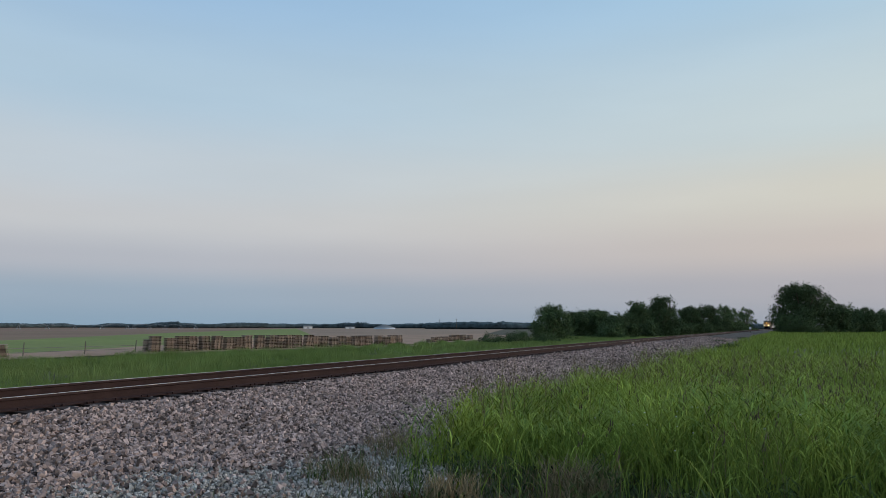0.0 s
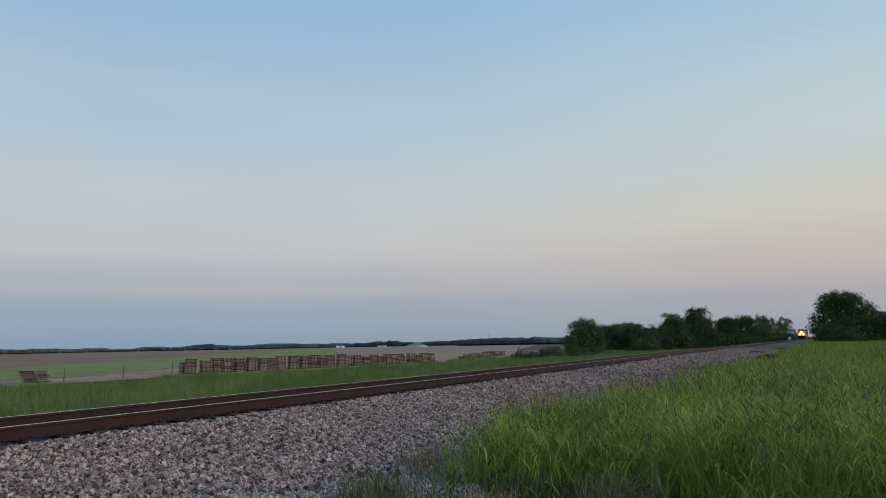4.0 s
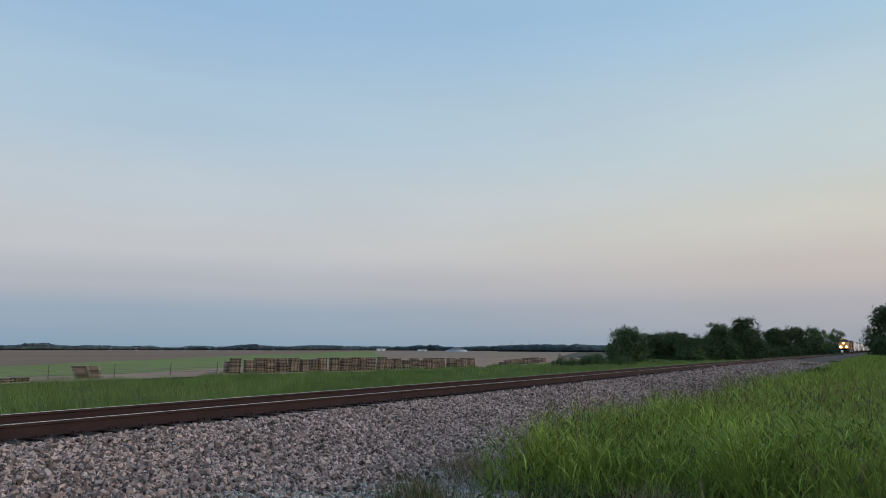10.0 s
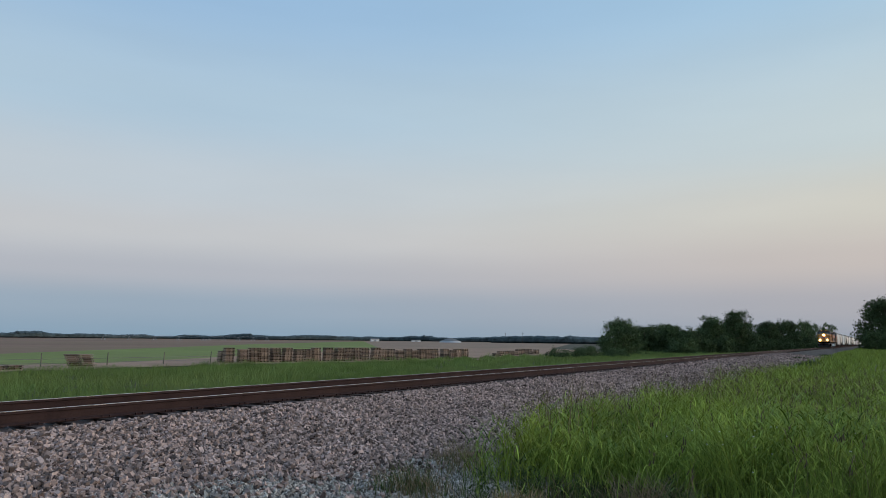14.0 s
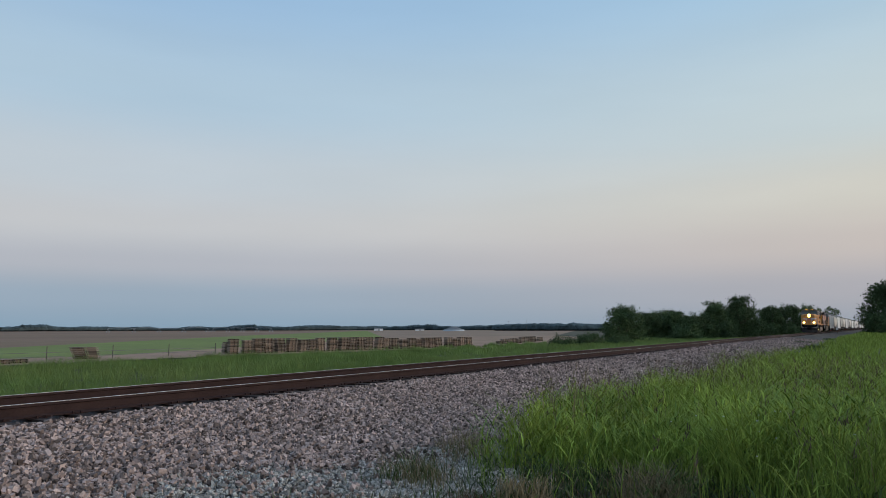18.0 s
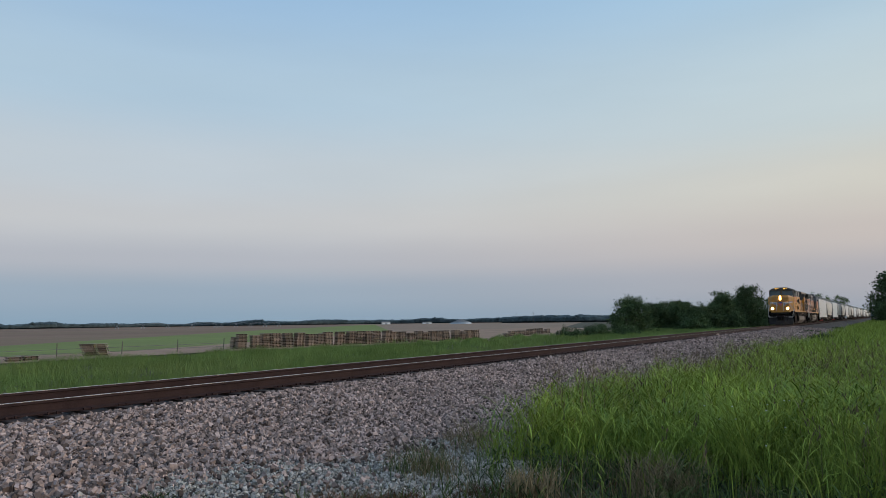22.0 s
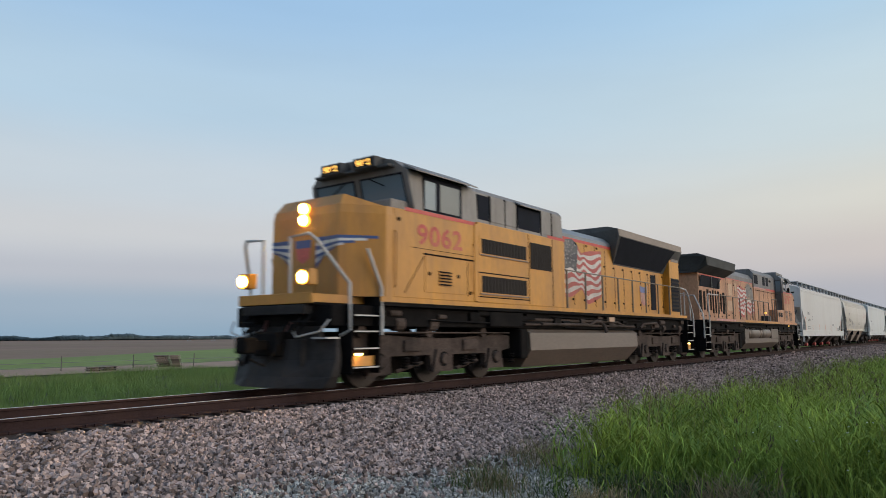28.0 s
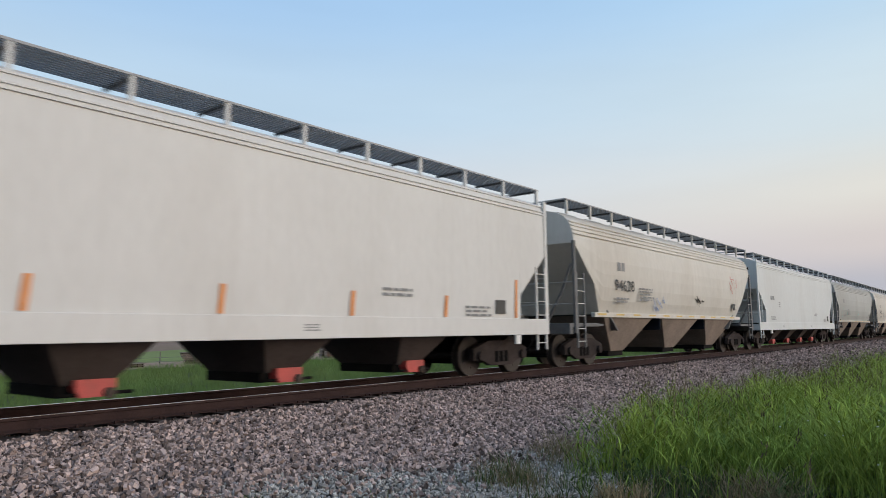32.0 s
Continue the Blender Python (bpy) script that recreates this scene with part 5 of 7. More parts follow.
def flag(parent, x, y0, y1, z0, z1, canton_first, field=M_FLAGBLUE, star=M_STAR):
    """A painted flag blown in the wind: thirteen stripes between a wavy hem and a wavy top, and a dark star field."""
    top_u, top_y, top_z = (0, 0.135, 0.29, 0.44, 0.51, 0.72, 1.0), (0.10, 0.27, 0.41, 0.51, 0.57, 0.74, 1.0), (0.88, 0.97, 1.0, 0.93, 0.80, 0.86, 0.90)
    hem_u, hem_y, hem_z = (0, 0.17, 0.27, 0.41, 0.59, 0.68, 0.84, 1.0), (0.0, 0.17, 0.27, 0.41, 0.59, 0.68, 0.84, 0.98), (0.07, 0.20, 0.06, 0.10, 0.235, -0.02, 0.04, 0.13)
    us = np.linspace(0, 1, 41)
    soft = np.array([0.25, 0.5, 0.25])

    def curve(u, v):
        c = np.interp(us, u, v)
        c[1:-1] = np.convolve(c, soft, "valid")
        return c
    ty, tz, hy, hz = curve(top_u, top_y), curve(top_u, top_z), curve(hem_u, hem_y), curve(hem_u, hem_z)

    def place(i, f):
        # ripples grow between the hem and the top
        yy = hy[i] + (ty[i] - hy[i]) * f
        zz = hz[i] + (tz[i] - hz[i]) * f + 0.05 * math.sin(us[i] * 17 + f * 5) * math.sin(math.pi * f)
        if not canton_first:
            yy = 1 - yy
        return y0 + (y1 - y0) * yy, z0 + (z1 - z0) * zz

    def strip(bm, ia, ib, fa, fb, dx=0.0):
        for i in range(ia, ib):
            (a, b), (c, d), (e, f), (g, h) = place(i, fa), place(i + 1, fa), place(i + 1, fb), place(i, fb)
            pts = [(x + dx, a, b), (x + dx, c, d), (x + dx, e, f), (x + dx, g, h)]
            plate(bm, pts if canton_first else pts[::-1])
        return bm
    f = part("painted_flag", strip(bmesh.new(), 0, 40, 0.02, 0.98, -0.004), M_FLAGWHITE, parent, "large painted waving flag of red and white stripes")
    for k in range(13):
        start = 17 if k >= 6 else 0
        part("stripe", strip(bmesh.new(), start, 40, k / 13, (k + 1) / 13), M_FLAGRED if k % 2 == 0 else M_FLAGWHITE, f)
    part("star_field", strip(bmesh.new(), 0, 18, 6 / 13, 1.0, 0.003), field, f)
    for row in range(7):
        for k in range(6 - row % 2):
            y, z = place(2 + 2 * (row % 2) // 2 + int(2.6 * k), 0.5 + 0.5 * (row + 0.6) / 7.4)
            bm = bmesh.new()
            plate(bm, [(x + 0.006, y + r * math.cos(q), z + r * math.sin(q)) for q, r in ((i * math.tau / 10 + 0.3, 0.048 if i % 2 else 0.022) for i in range(10))])
            part("star", bm, star, f)


def clutter(parent, y0, y1, z0, z1, n, seed):
    """Boxes, valves and pipes hung under the deck."""
    g = random.Random(seed)
    for s in (1, -1):
        for k in range(n):
            y = y0 + (y1 - y0) * (k + g.uniform(0.1, 0.9)) / n
            z = g.uniform(z0, z1 - 0.12)
            if g.random() < 0.5:
                w, h = g.uniform(0.12, 0.5), g.uniform(0.10, 0.24)
                part("equipment_box", boxed(min(s * 1.30, s * 1.47), max(s * 1.30, s * 1.47), y, y + w, z, min(z + h, z1), 0.02), g.choice((M_DARK, M_BOGIE, M_DARK)), parent)
            else:
                bm = drum(bmesh.new(), (s * 1.40, y, z + 0.08), (s * 1.40, y + g.uniform(0.2, 0.5), z + 0.08), g.uniform(0.05, 0.1), 10)
                part("valve", bm, g.choice((M_DARK, M_BOGIE)), parent)
        for k in range(3):
            a = y0 + (y1 - y0) * g.uniform(0, 0.5)
            b = a + (y1 - y0) * g.uniform(0.25, 0.5)
            z = g.uniform(z0, z1)
            part("pipe", tube(bmesh.new(), [(s * 1.44, a, z), (s * 1.46, (a + b) / 2, z - 0.03), (s * 1.44, b, z)], 0.022, 5), g.choice((M_DARK, M_BOGIE)), parent)


def coupler(parent, y, d):
    bm = boxed(-0.16, 0.16, min(y, y + d * 0.28), max(y, y + d * 0.28), 0.72, 1.02, 0.05)
    box(bm, -0.10, 0.10, min(y + d * 0.2, y + d * 0.9), max(y + d * 0.2, y + d * 0.9), 0.78, 0.96, 0.02)
    part("coupler", bm, M_DARK, parent)
    bm = bmesh.new()
    for s in (-0.35, 0.35):
        tube(bm, [(s, y + d * 0.75, 1.25), (s * 1.1, y + d * 0.5, 0.75), (s * 0.9, y + d * 0.3, 0.5), (s * 0.5, y + d * 0.1, 0.62)], 0.028, 6)
    part("air_hose", bm, M_DARK, parent)


def steps(parent, x, y, zs, lit=False):
    """Corner steps in a well between two cheeks."""
    s = 1 if x > 0 else -1
    well = part("step_well", boxed(min(x - s * 0.42, x - s * 0.38), max(x - s * 0.42, x - s * 0.38), y - 0.36, y + 0.36, 0.35, 1.62), M_DARK, parent)
    for z in zs:
        part("step", boxed(min(x, x - s * 0.4), max(x, x - s * 0.4), y - 0.34, y + 0.34, z - 0.02, z + 0.02, 0.006), M_DARK, well)
        part("step_nosing", boxed(min(x - s * 0.01, x + s * 0.004), max(x - s * 0.01, x + s * 0.004), y - 0.33, y + 0.33, z - 0.012, z + 0.014), M_SILVER, well, "worn bright step edge")
    for d in (-0.37, 0.37):
        part("cheek", boxed(min(x, x - s * 0.4), max(x, x - s * 0.4), y + d - 0.012, y + d + 0.012, 0.33, 1.62), M_DARK, well)
    if lit:
        part("lit_panel", boxed(min(x - s * 0.14, x - s * 0.13), max(x - s * 0.14, x - s * 0.13), y - 0.35, y + 0.35, 0.46, 0.66), M_AMBER, well, "step panel painted in the step lamp's amber")
        part("step_lamp", boxed(min(x - s * 0.05, x - s * 0.01), max(x - s * 0.05, x - s * 0.01), y - 0.24, y - 0.12, 0.672, 0.715), M_STEPLAMP, well, "glowing amber step lamp")


def build_lead_loco():
    """The leading six-axle diesel: yellow with a grey cab top."""
    L = tagged(empty("locomotive"), "yellow six-axle diesel freight locomotive with grey cab top, headlights on", "locomotive", "train")
    # frame, deck and pilot
    part("underframe", boxed(-1.38, 1.38, 1.4, 21.6, 1.22, 1.62, 0.03), M_DARK, L)
    part("deck", boxed(-1.53, 1.53, 2.56, 20.95, 1.62, 1.80, 0.015), M_DARK, L)
    part("front_deck", boxed(-1.06, 1.06, 1.22, 2.56, 1.62, 1.80, 0.015), M_DARK, L)
    part("rear_deck", boxed(-1.12, 1.12, 20.95, 21.75, 1.62, 1.80, 0.015), M_DARK, L)
    for s in (1, -1):
        part("deck_edge", boxed(min(s * 1.532, s * 1.54), max(s * 1.532, s * 1.54), 2.56, 20.95, 1.70, 1.80), M_YELLOW, L, "yellow deck edge stripe")
        part("step_edge", boxed(min(s * 1.062, s * 1.075), max(s * 1.062, s * 1.075), 1.22, 2.56, 1.66, 1.82), M_YELLOW, L)
    part("front_edge", boxed(-1.07, 1.07, 1.19, 1.215, 1.64, 1.84, 0.008), M_YELLOW, L, "yellow front platform edge")
    bm = bmesh.new()
    loft(bm, [[(x, y, z) for x, y in ((-1.42 + b, 1.62), (-1.42 + b, 1.50 - a), (-0.5, 1.16 - a * 1.6), (0.5, 1.16 - a * 1.6), (1.42 - b, 1.50 - a), (1.42 - b, 1.62))] for z, a, b in ((0.10, 0.20, 0.12), (0.30, 0.10, 0.03), (0.60, 0.0, 0.0), (0.98, -0.04, 0.04))])
    part("snow_plough", bm, M_PLOUGH, L, "black steel snow plough above the rails")
    part("pilot_plate", boxed(-1.06, 1.06, 1.42, 1.52, 0.7, 1.62, 0.02), M_PLOUGH, L)
    coupler(L, 0.45, 1)
    part("coupler_pocket", boxed(-0.34, 0.34, 1.02, 1.5, 0.66, 1.12, 0.04), M_DARK, L)
    part("anticlimber", boxed(-0.9, 0.9, 1.16, 1.44, 1.44, 1.62, 0.02), M_PLOUGH, L)
    for x in (-1.18, 1.18):
        part("pilot_step", boxed(x - 0.2, x + 0.2, 1.30, 1.62, 0.98, 1.02, 0.008), M_SILVER, L, "bright worn pilot step")
    bm = bmesh.new()
    for x in (-1.0, -0.75, 0.75, 1.0):
        tube(bm, [(x * 0.9, 1.42, 1.5), (x * 0.88, 1.18, 1.25), (x * 0.78, 1.12, 1.06), (x * 0.66, 1.22, 1.25)], 0.032, 6)
    tube(bm, [(-1.0, 1.42, 1.3), (-1.0, 1.2, 1.3), (-0.55, 1.2, 1.3), (-0.55, 1.42, 1.3)], 0.02, 5)
    tube(bm, [(1.0, 1.42, 1.3), (1.0, 1.2, 1.3), (0.55, 1.2, 1.3), (0.55, 1.42, 1.3)], 0.02, 5)
    part("hoses", bm, M_DARK, L)
    bm = bmesh.new()
    tube(bm, [(-0.42, 1.40, 1.34), (-0.30, 1.16, 0.98), (-0.05, 1.02, 0.80), (0.22, 1.10, 0.95), (0.34, 1.38, 1.30)], 0.03, 7)
    part("jumper_cable", bm, M_CABLE, L, "dull red sagging jumper cable")
    for x in (-1, 1):
        bm = tube(bmesh.new(), [(x * 0.42, 1.30, 1.16), (x * 0.80, 1.08, 1.02), (x * 1.30, 1.20, 1.12), (x * 1.40, 1.34, 1.34)], 0.019, 6)
        part("uncoupling_lever", bm, M_SILVER, L, "worn bright uncoupling lever")
        part("plough_gusset", boxed(x * 0.8 - 0.03, x * 0.8 + 0.03, 1.18, 1.5, 0.5, 0.98, 0.01), M_PLOUGH, L)
    # nose: a bevelled wedge in plan with a sloping top
    bm = bmesh.new()
    plan = [(-1.52, 4.2), (-1.52, 2.72), (-0.98, 1.95), (0.98, 1.95), (1.52, 2.72), (1.52, 4.2)]
    rings = []
    for z, inset in ((1.80, 0.0), (3.45, 0.0), (3.62, 0.03)):
        rings.append([(x * (1 - inset * 0.5), y + inset * (1 if y < 4 else 0), z) for x, y in plan])
    rings.append([(x * 0.90, y + (0.22 if y < 4 else 0), (3.86 if abs(x) < 1 else 3.64) if y < 3 else 3.68) for x, y in plan])
    loft(bm, rings)
    part("nose", bm, M_YELLOW, L, "blunt yellow nose with bevelled corners")
    part("nose_door", boxed(-0.33, 0.33, 1.925, 1.95, 1.86, 3.2, 0.012), M_YELLOW, L)
    for k, z in enumerate((3.61, 3.37)):
        bm = bmesh.new()
        drum(bm, (0.0, 1.955, z), (0.0, 1.90, z), 0.122, 20)
        h = part("headlight_bowl", bm, M_HALO, L, "glowing amber ring in place of the lamp's halo")
        bm = bmesh.new()
        drum(bm, (0.0, 1.92, z), (0.0, 1.885, z), 0.090, 20)
        part("headlight_lens", bm, M_LAMP, h, "glowing warm headlight")
    for x in (0.88, -0.88):
        bm = boxed(x - 0.16, x + 0.16, 1.16, 1.36, 1.98, 2.28, 0.02)
        drum(bm, (x, 1.20, 2.12), (x, 1.13, 2.12), 0.14, 18)
        d = part("ditch_light", bm, M_YELLOW, L)
        bm = bmesh.new()
        drum(bm, (x, 1.14, 2.12), (x, 1.115, 2.12), 0.102, 18)
        part("ditch_lens", bm, M_LAMP, d, "glowing warm ditch light")
        bm = bmesh.new()
        drum(bm, (x, 1.13, 2.12), (x, 1.122, 2.12), 0.137, 18)
        part("ditch_bowl", bm, M_HALO, d, "glowing amber ring in place of the lamp's halo")
    # wing emblem as plain stripes on the nose corners
    for s in (1, -1):
        for k in range(7):
            bm = bmesh.new()
            zi, zo = 2.99 - k * 0.088, 3.00 - k * 0.05
            hi, ho = (0.088, 0.05) if k else (0.10, 0.055)
            x0, x1 = 0.36, 1.44 - k * 0.135
            cut = min(1.0, (0.98 - x0) / (x1 - x0))
            for fa, fb in ((0.0, cut), (cut, 1.0)):
                if fb - fa < 0.01:
                    continue
                ends = []
                for f in (fa, fb):
                    x = x0 + (x1 - x0) * f
                    y = 1.95 if x <= 0.98 else 1.95 + (x - 0.98) * 0.77 / 0.54
                    ends.append((s * x, y - 0.016, zi + (zo - zi) * f, hi + (ho - hi) * f))
                (xa, ya, za, ha), (xb, yb, zb, hb) = ends
                plate(bm, [(xa, ya, za - ha), (xb, yb, zb - hb), (xb, yb, zb), (xa, ya, za)])
            part("wing_stripe", bm, M_WHITE if k in (1, 3, 5) else M_NAVY, L)
    bm = bmesh.new()
    plate(bm, [(-0.22, 1.918, 2.80), (0.22, 1.918, 2.80), (0.24, 1.918, 2.96), (-0.24, 1.918, 2.96)])
    part("emblem_top", bm, M_NAVY, L, "plain blue emblem band")
    bm = bmesh.new()
    plate(bm, [(-0.22, 1.918, 2.795), (-0.18, 1.918, 2.58), (0, 1.918, 2.48), (0.18, 1.918, 2.58), (0.22, 1.918, 2.795)])
    part("emblem_body", bm, M_PINK, L, "plain faded red emblem field")
    # cab: yellow lower side, grey upper, slanted windscreen
    part("cab_lower", boxed(-1.525, 1.525, 2.95, 5.85, 1.80, 3.62, 0.02), M_YELLOW, L)
    bm = bmesh.new()
    prof = [(-1.50, 3.62), (-1.46, 4.50), (-1.10, 4.77), (-0.5, 4.90), (0.5, 4.90), (1.10, 4.77), (1.46, 4.50), (1.50, 3.62)]
    front = [(x, 3.66 - 0.30 * (z - 3.62) / 1.24, z) for x, z in prof]
    back = [(x, 5.85, z) for x, z in prof]
    loft(bm, [front, back])
    part("cab_upper", bm, M_GREY, L, "grey upper cab")

    def wind(x0, x1, za, zb, name):
        bm = bmesh.new()
        plate(bm, [(x, 3.66 - 0.30 * (z - 3.62) / 1.24 - 0.012, z) for x, z in ((x0, za), (x1, za), (x1 * 0.97, zb), (x0, zb))])
        pane = part(name, bm, M_GLASS, L, "slate-blue windscreen pane with the reflected sky in its tint")
        rim = bmesh.new()
        tube(rim, [(x, 3.66 - 0.30 * (z - 3.62) / 1.24 - 0.016, z) for x, z in ((x0, za), (x1, za), (x1 * 0.97, zb), (x0, zb), (x0, za))], 0.022, 6)
        part("gasket", rim, M_BLACK, pane)
        bm = bmesh.new()
        tube(bm, [(x, 3.66 - 0.30 * (z - 3.62) / 1.24 - 0.03, z) for x, z in ((x0 * 0.8 + x1 * 0.2, zb), (x0 * 0.45 + x1 * 0.55, (za + zb) / 2 + 0.1))], 0.012, 5)
        part("wiper", bm, M_DARK, L)
    wind(0.10, 1.34, 3.84, 4.46, "windscreen")
    wind(-0.10, -1.34, 3.84, 4.46, "windscreen")
    part("cowl", boxed(-1.35, 1.35, 3.05, 3.75, 3.62, 3.86, 0.04), M_GREY, L)
    for x in (-0.50, 0.50):
        bm = boxed(x - 0.32, x + 0.32, 3.12, 3.6, 4.62, 4.86, 0.02)
        nb = part("number_board", bm, M_SOOT_SHADE, L)
        part("board_face", boxed(x - 0.27, x + 0.27, 3.105, 3.12, 4.66, 4.82), M_BLACK, nb, "dark number board")
        lettering("board_digits", "9062", 0.125, (x, 3.100, 4.677), FRONT, M_BOARD, nb, 0.006, 1.15, "amber-lit digits")
    part("brow", boxed(-1.12, 1.12, 3.22, 3.62, 4.60, 4.66, 0.015), M_SOOT_SHADE, L, "dark brow over the windscreen")
    bm = bmesh.new()
    along_y(bm, [(1.32, 4.60), (1.68, 4.46), (1.68, 4.49), (1.34, 4.66)], 3.5, 5.75)
    part("sun_visor", bm, M_GREY, L, "grey awning above the side windows")
    part("window_opening", boxed(1.47, 1.505, 3.95, 5.35, 3.70, 4.47), M_BLACK, L, "dark cab side window opening")
    for y0, y1, pane in ((3.98, 4.36, M_GLASS), (4.52, 5.25, M_PANE)):
        part("side_window", boxed(1.500, 1.512, y0, y1, 3.74, 4.36), pane, L, "reflecting cab side window")
    part("red_line", boxed(1.526, 1.532, 3.3, 5.85, 3.60, 3.68), M_RED, L, "thin red paint stripe")
    part("roof_box", boxed(-0.6, 0.6, 4.3, 5.5, 4.84, 4.93, 0.03), M_GREY, L)
    lettering("road_number", "9062", 0.42, (1.534, 4.5, 2.96), SIDE, M_NUMBER, L, 0.012, 1.3, "faded red road number")
    louvres(L, 1.536, 4.42, 4.88, 2.10, 2.44, 5, M_YELLOW, M_DARK)
    part("locker_door", boxed(1.52, 1.535, 3.95, 5.5, 1.95, 2.72, 0.006), M_YELLOW, L)
    bm = bmesh.new()
    tube(bm, [(1.53, 3.28, 1.90), (1.53, 3.92, 2.70)], 0.008, 4)
    tube(bm, [(1.53, 5.52, 1.92), (1.53, 5.52, 2.70)], 0.006, 4)
    part("locker_outline", bm, M_DARK, L)
    for y, z in ((5.15, 2.35), (4.1, 2.35), (3.1, 3.4), (5.62, 2.0)):
        part("lift_eye", drum(bmesh.new(), (1.525, y, z), (1.545, y, z), 0.045, 10), M_DARK, L)
    for y in (2.98, 5.74):
        part("grab_iron", tube(bmesh.new(), [(1.53, y, 2.0), (1.575, y, 2.05), (1.575, y, 3.1), (1.53, y, 3.15)], 0.014, 6), M_YELLOW, L)
    part("drip_strip", boxed(1.52, 1.545, 3.9, 5.80, 2.745, 2.775), M_DARK, L)
    part("panel_seam", boxed(1.52, 1.532, 3.5, 5.80, 2.86, 2.868), M_DARK, L)
    part("panel_seam", boxed(1.50, 1.523, 6.0, 8.34, 2.50, 2.53), M_DARK, L)
    part("panel_seam", boxed(1.50, 1.523, 6.0, 8.34, 1.93, 1.955), M_DARK, L)
    part("panel_seam", boxed(1.50, 1.523, 3.6, 5.80, 1.865, 1.885), M_DARK, L)
    part("grille_sill", boxed(1.515, 1.55, 6.06, 8.28, 2.925, 2.955, 0.004), M_ROOFDUST, L)
    part("grille_sill", boxed(1.515, 1.55, 6.06, 8.28, 1.995, 2.025, 0.004), M_ROOFDUST, L)
    # grab iron on the nose side, cab rear edge
    part("rear_pillar", boxed(1.50, 1.545, 5.80, 5.95, 1.82, 3.65, 0.01), M_YELLOW, L)
    # wide equipment hood behind the cab
    part("equipment_hood", boxed(-1.50, 1.515, 5.95, 10.40, 1.80, 3.72, 0.025), M_YELLOW, L)
    bm = bmesh.new()
    along_y(bm, [(-1.45, 3.70), (-1.43, 4.46), (-1.33, 4.57), (1.33, 4.57), (1.43, 4.46), (1.47, 3.70)], 5.86, 10.40)
    part("upper_hood", bm, M_GREY, L, "grey upper equipment hood")
    louvres(L, 1.517, 6.12, 8.22, 2.98, 3.33, 14, M_GRILLE, M_GRILLE, True)
    louvres(L, 1.517, 6.12, 8.22, 2.05, 2.44, 14, M_GRILLE, M_GRILLE, True)
    louvres(L, 1.517, 8.42, 9.60, 2.78, 3.48, 9, M_GRILLE, M_GRILLE, True)
    for z0, z1 in ((2.92, 3.39), (1.99, 2.5)):
        part("grille_frame", boxed(1.512, 1.522, 6.02, 8.32, z0, z1), M_YELLOW, L)
    for y0, y1, m, nm in ((6.05, 6.55, M_BLACK, "intake_panel"), (6.62, 7.25, M_GREY, "hatch"), (7.30, 7.82, M_GREY, "hatch"), (7.92, 9.08, M_BLACK, "intake_panel"), (9.15, 9.7, M_GREY, "hatch"), (9.76, 10.3, M_GREY, "hatch")):
        part(nm, boxed(1.43, 1.478 if m is M_GREY else 1.470, y0, y1, 3.80, 4.40, 0.006), m, L)
    bm = bmesh.new()
    along_y(bm, [(1.40, 4.45), (1.58, 4.38), (1.58, 4.41), (1.40, 4.51)], 7.86, 9.14)
    part("intake_hood", bm, M_GREY, L, "grey hood over the air intake")
    for y in (6.58, 7.27, 7.86, 9.12, 9.73):
        part("hatch_seam", boxed(1.44, 1.482, y - 0.012, y + 0.012, 3.74, 4.44), M_DARK, L)
    part("red_line", boxed(1.517, 1.523, 9.4, 10.40, 3.70, 3.78), M_RED, L)
    for y in (8.35, 9.66):
        seam(L, 1.516, y, 1.84, 3.68)
    # long hood
    bm = bmesh.new()
    along_y(bm, [(-1.0, 1.80), (-1.0, 4.12), (-0.82, 4.30), (-0.4, 4.36), (0.4, 4.36), (0.82, 4.30), (1.0, 4.12), (1.0, 1.80)], 10.40, 21.0)
    part("long_hood", bm, M_YELLOW, L, "long yellow engine hood")
    bm = bmesh.new()
    along_y(bm, [(-1.010, 4.02), (-1.010, 4.125), (-0.828, 4.310), (-0.4, 4.375), (0.4, 4.375), (0.828, 4.310), (1.010, 4.125), (1.010, 4.02)], 10.42, 20.9)
    part("hood_roof", bm, M_ROOFBLUE, L, "blue-grey hood roof")
    part("red_line", boxed(1.002, 1.012, 10.42, 15.0, 3.93, 4.018), M_RED, L)
    for y in np.arange(11.2, 20.8, 0.78):
        seam(L, 1.001, float(y), 1.95, 3.95 if y < 15 else 3.35, M_GRILLE)
        part("door_latch", boxed(1.0, 1.025, float(y) - 0.12, float(y) - 0.05, 2.1, 2.16), M_DARK, L)
        if y > 14:
            part("door_latch", boxed(1.0, 1.025, float(y) - 0.12, float(y) - 0.05, 3.28, 3.34), M_DARK, L)
        else:
            part("door_latch", boxed(1.0, 1.025, float(y) + 0.10, float(y) + 0.18, 3.84, 3.90), M_DARK, L)
    flag(L, 1.014, 10.42, 14.01, 2.03, 4.0, True)
    bm = bmesh.new()
    drum(bm, (0.35, 11.6, 4.30), (0.35, 11.6, 4.62), 0.05, 8)
    for k, (dx, d) in enumerate(((0.0, -1), (0.12, -1), (-0.12, -1), (0.06, 1), (-0.06, 1))):
        drum(bm, (0.35 + dx, 11.6, 4.62 + 0.03 * k), (0.35 + dx, 11.6 + d * (0.20 + 0.03 * k), 4.64 + 0.03 * k), 0.035, 10, 0.105)
    box(bm, 0.14, 0.56, 11.5, 11.7, 4.56, 4.66, 0.01)
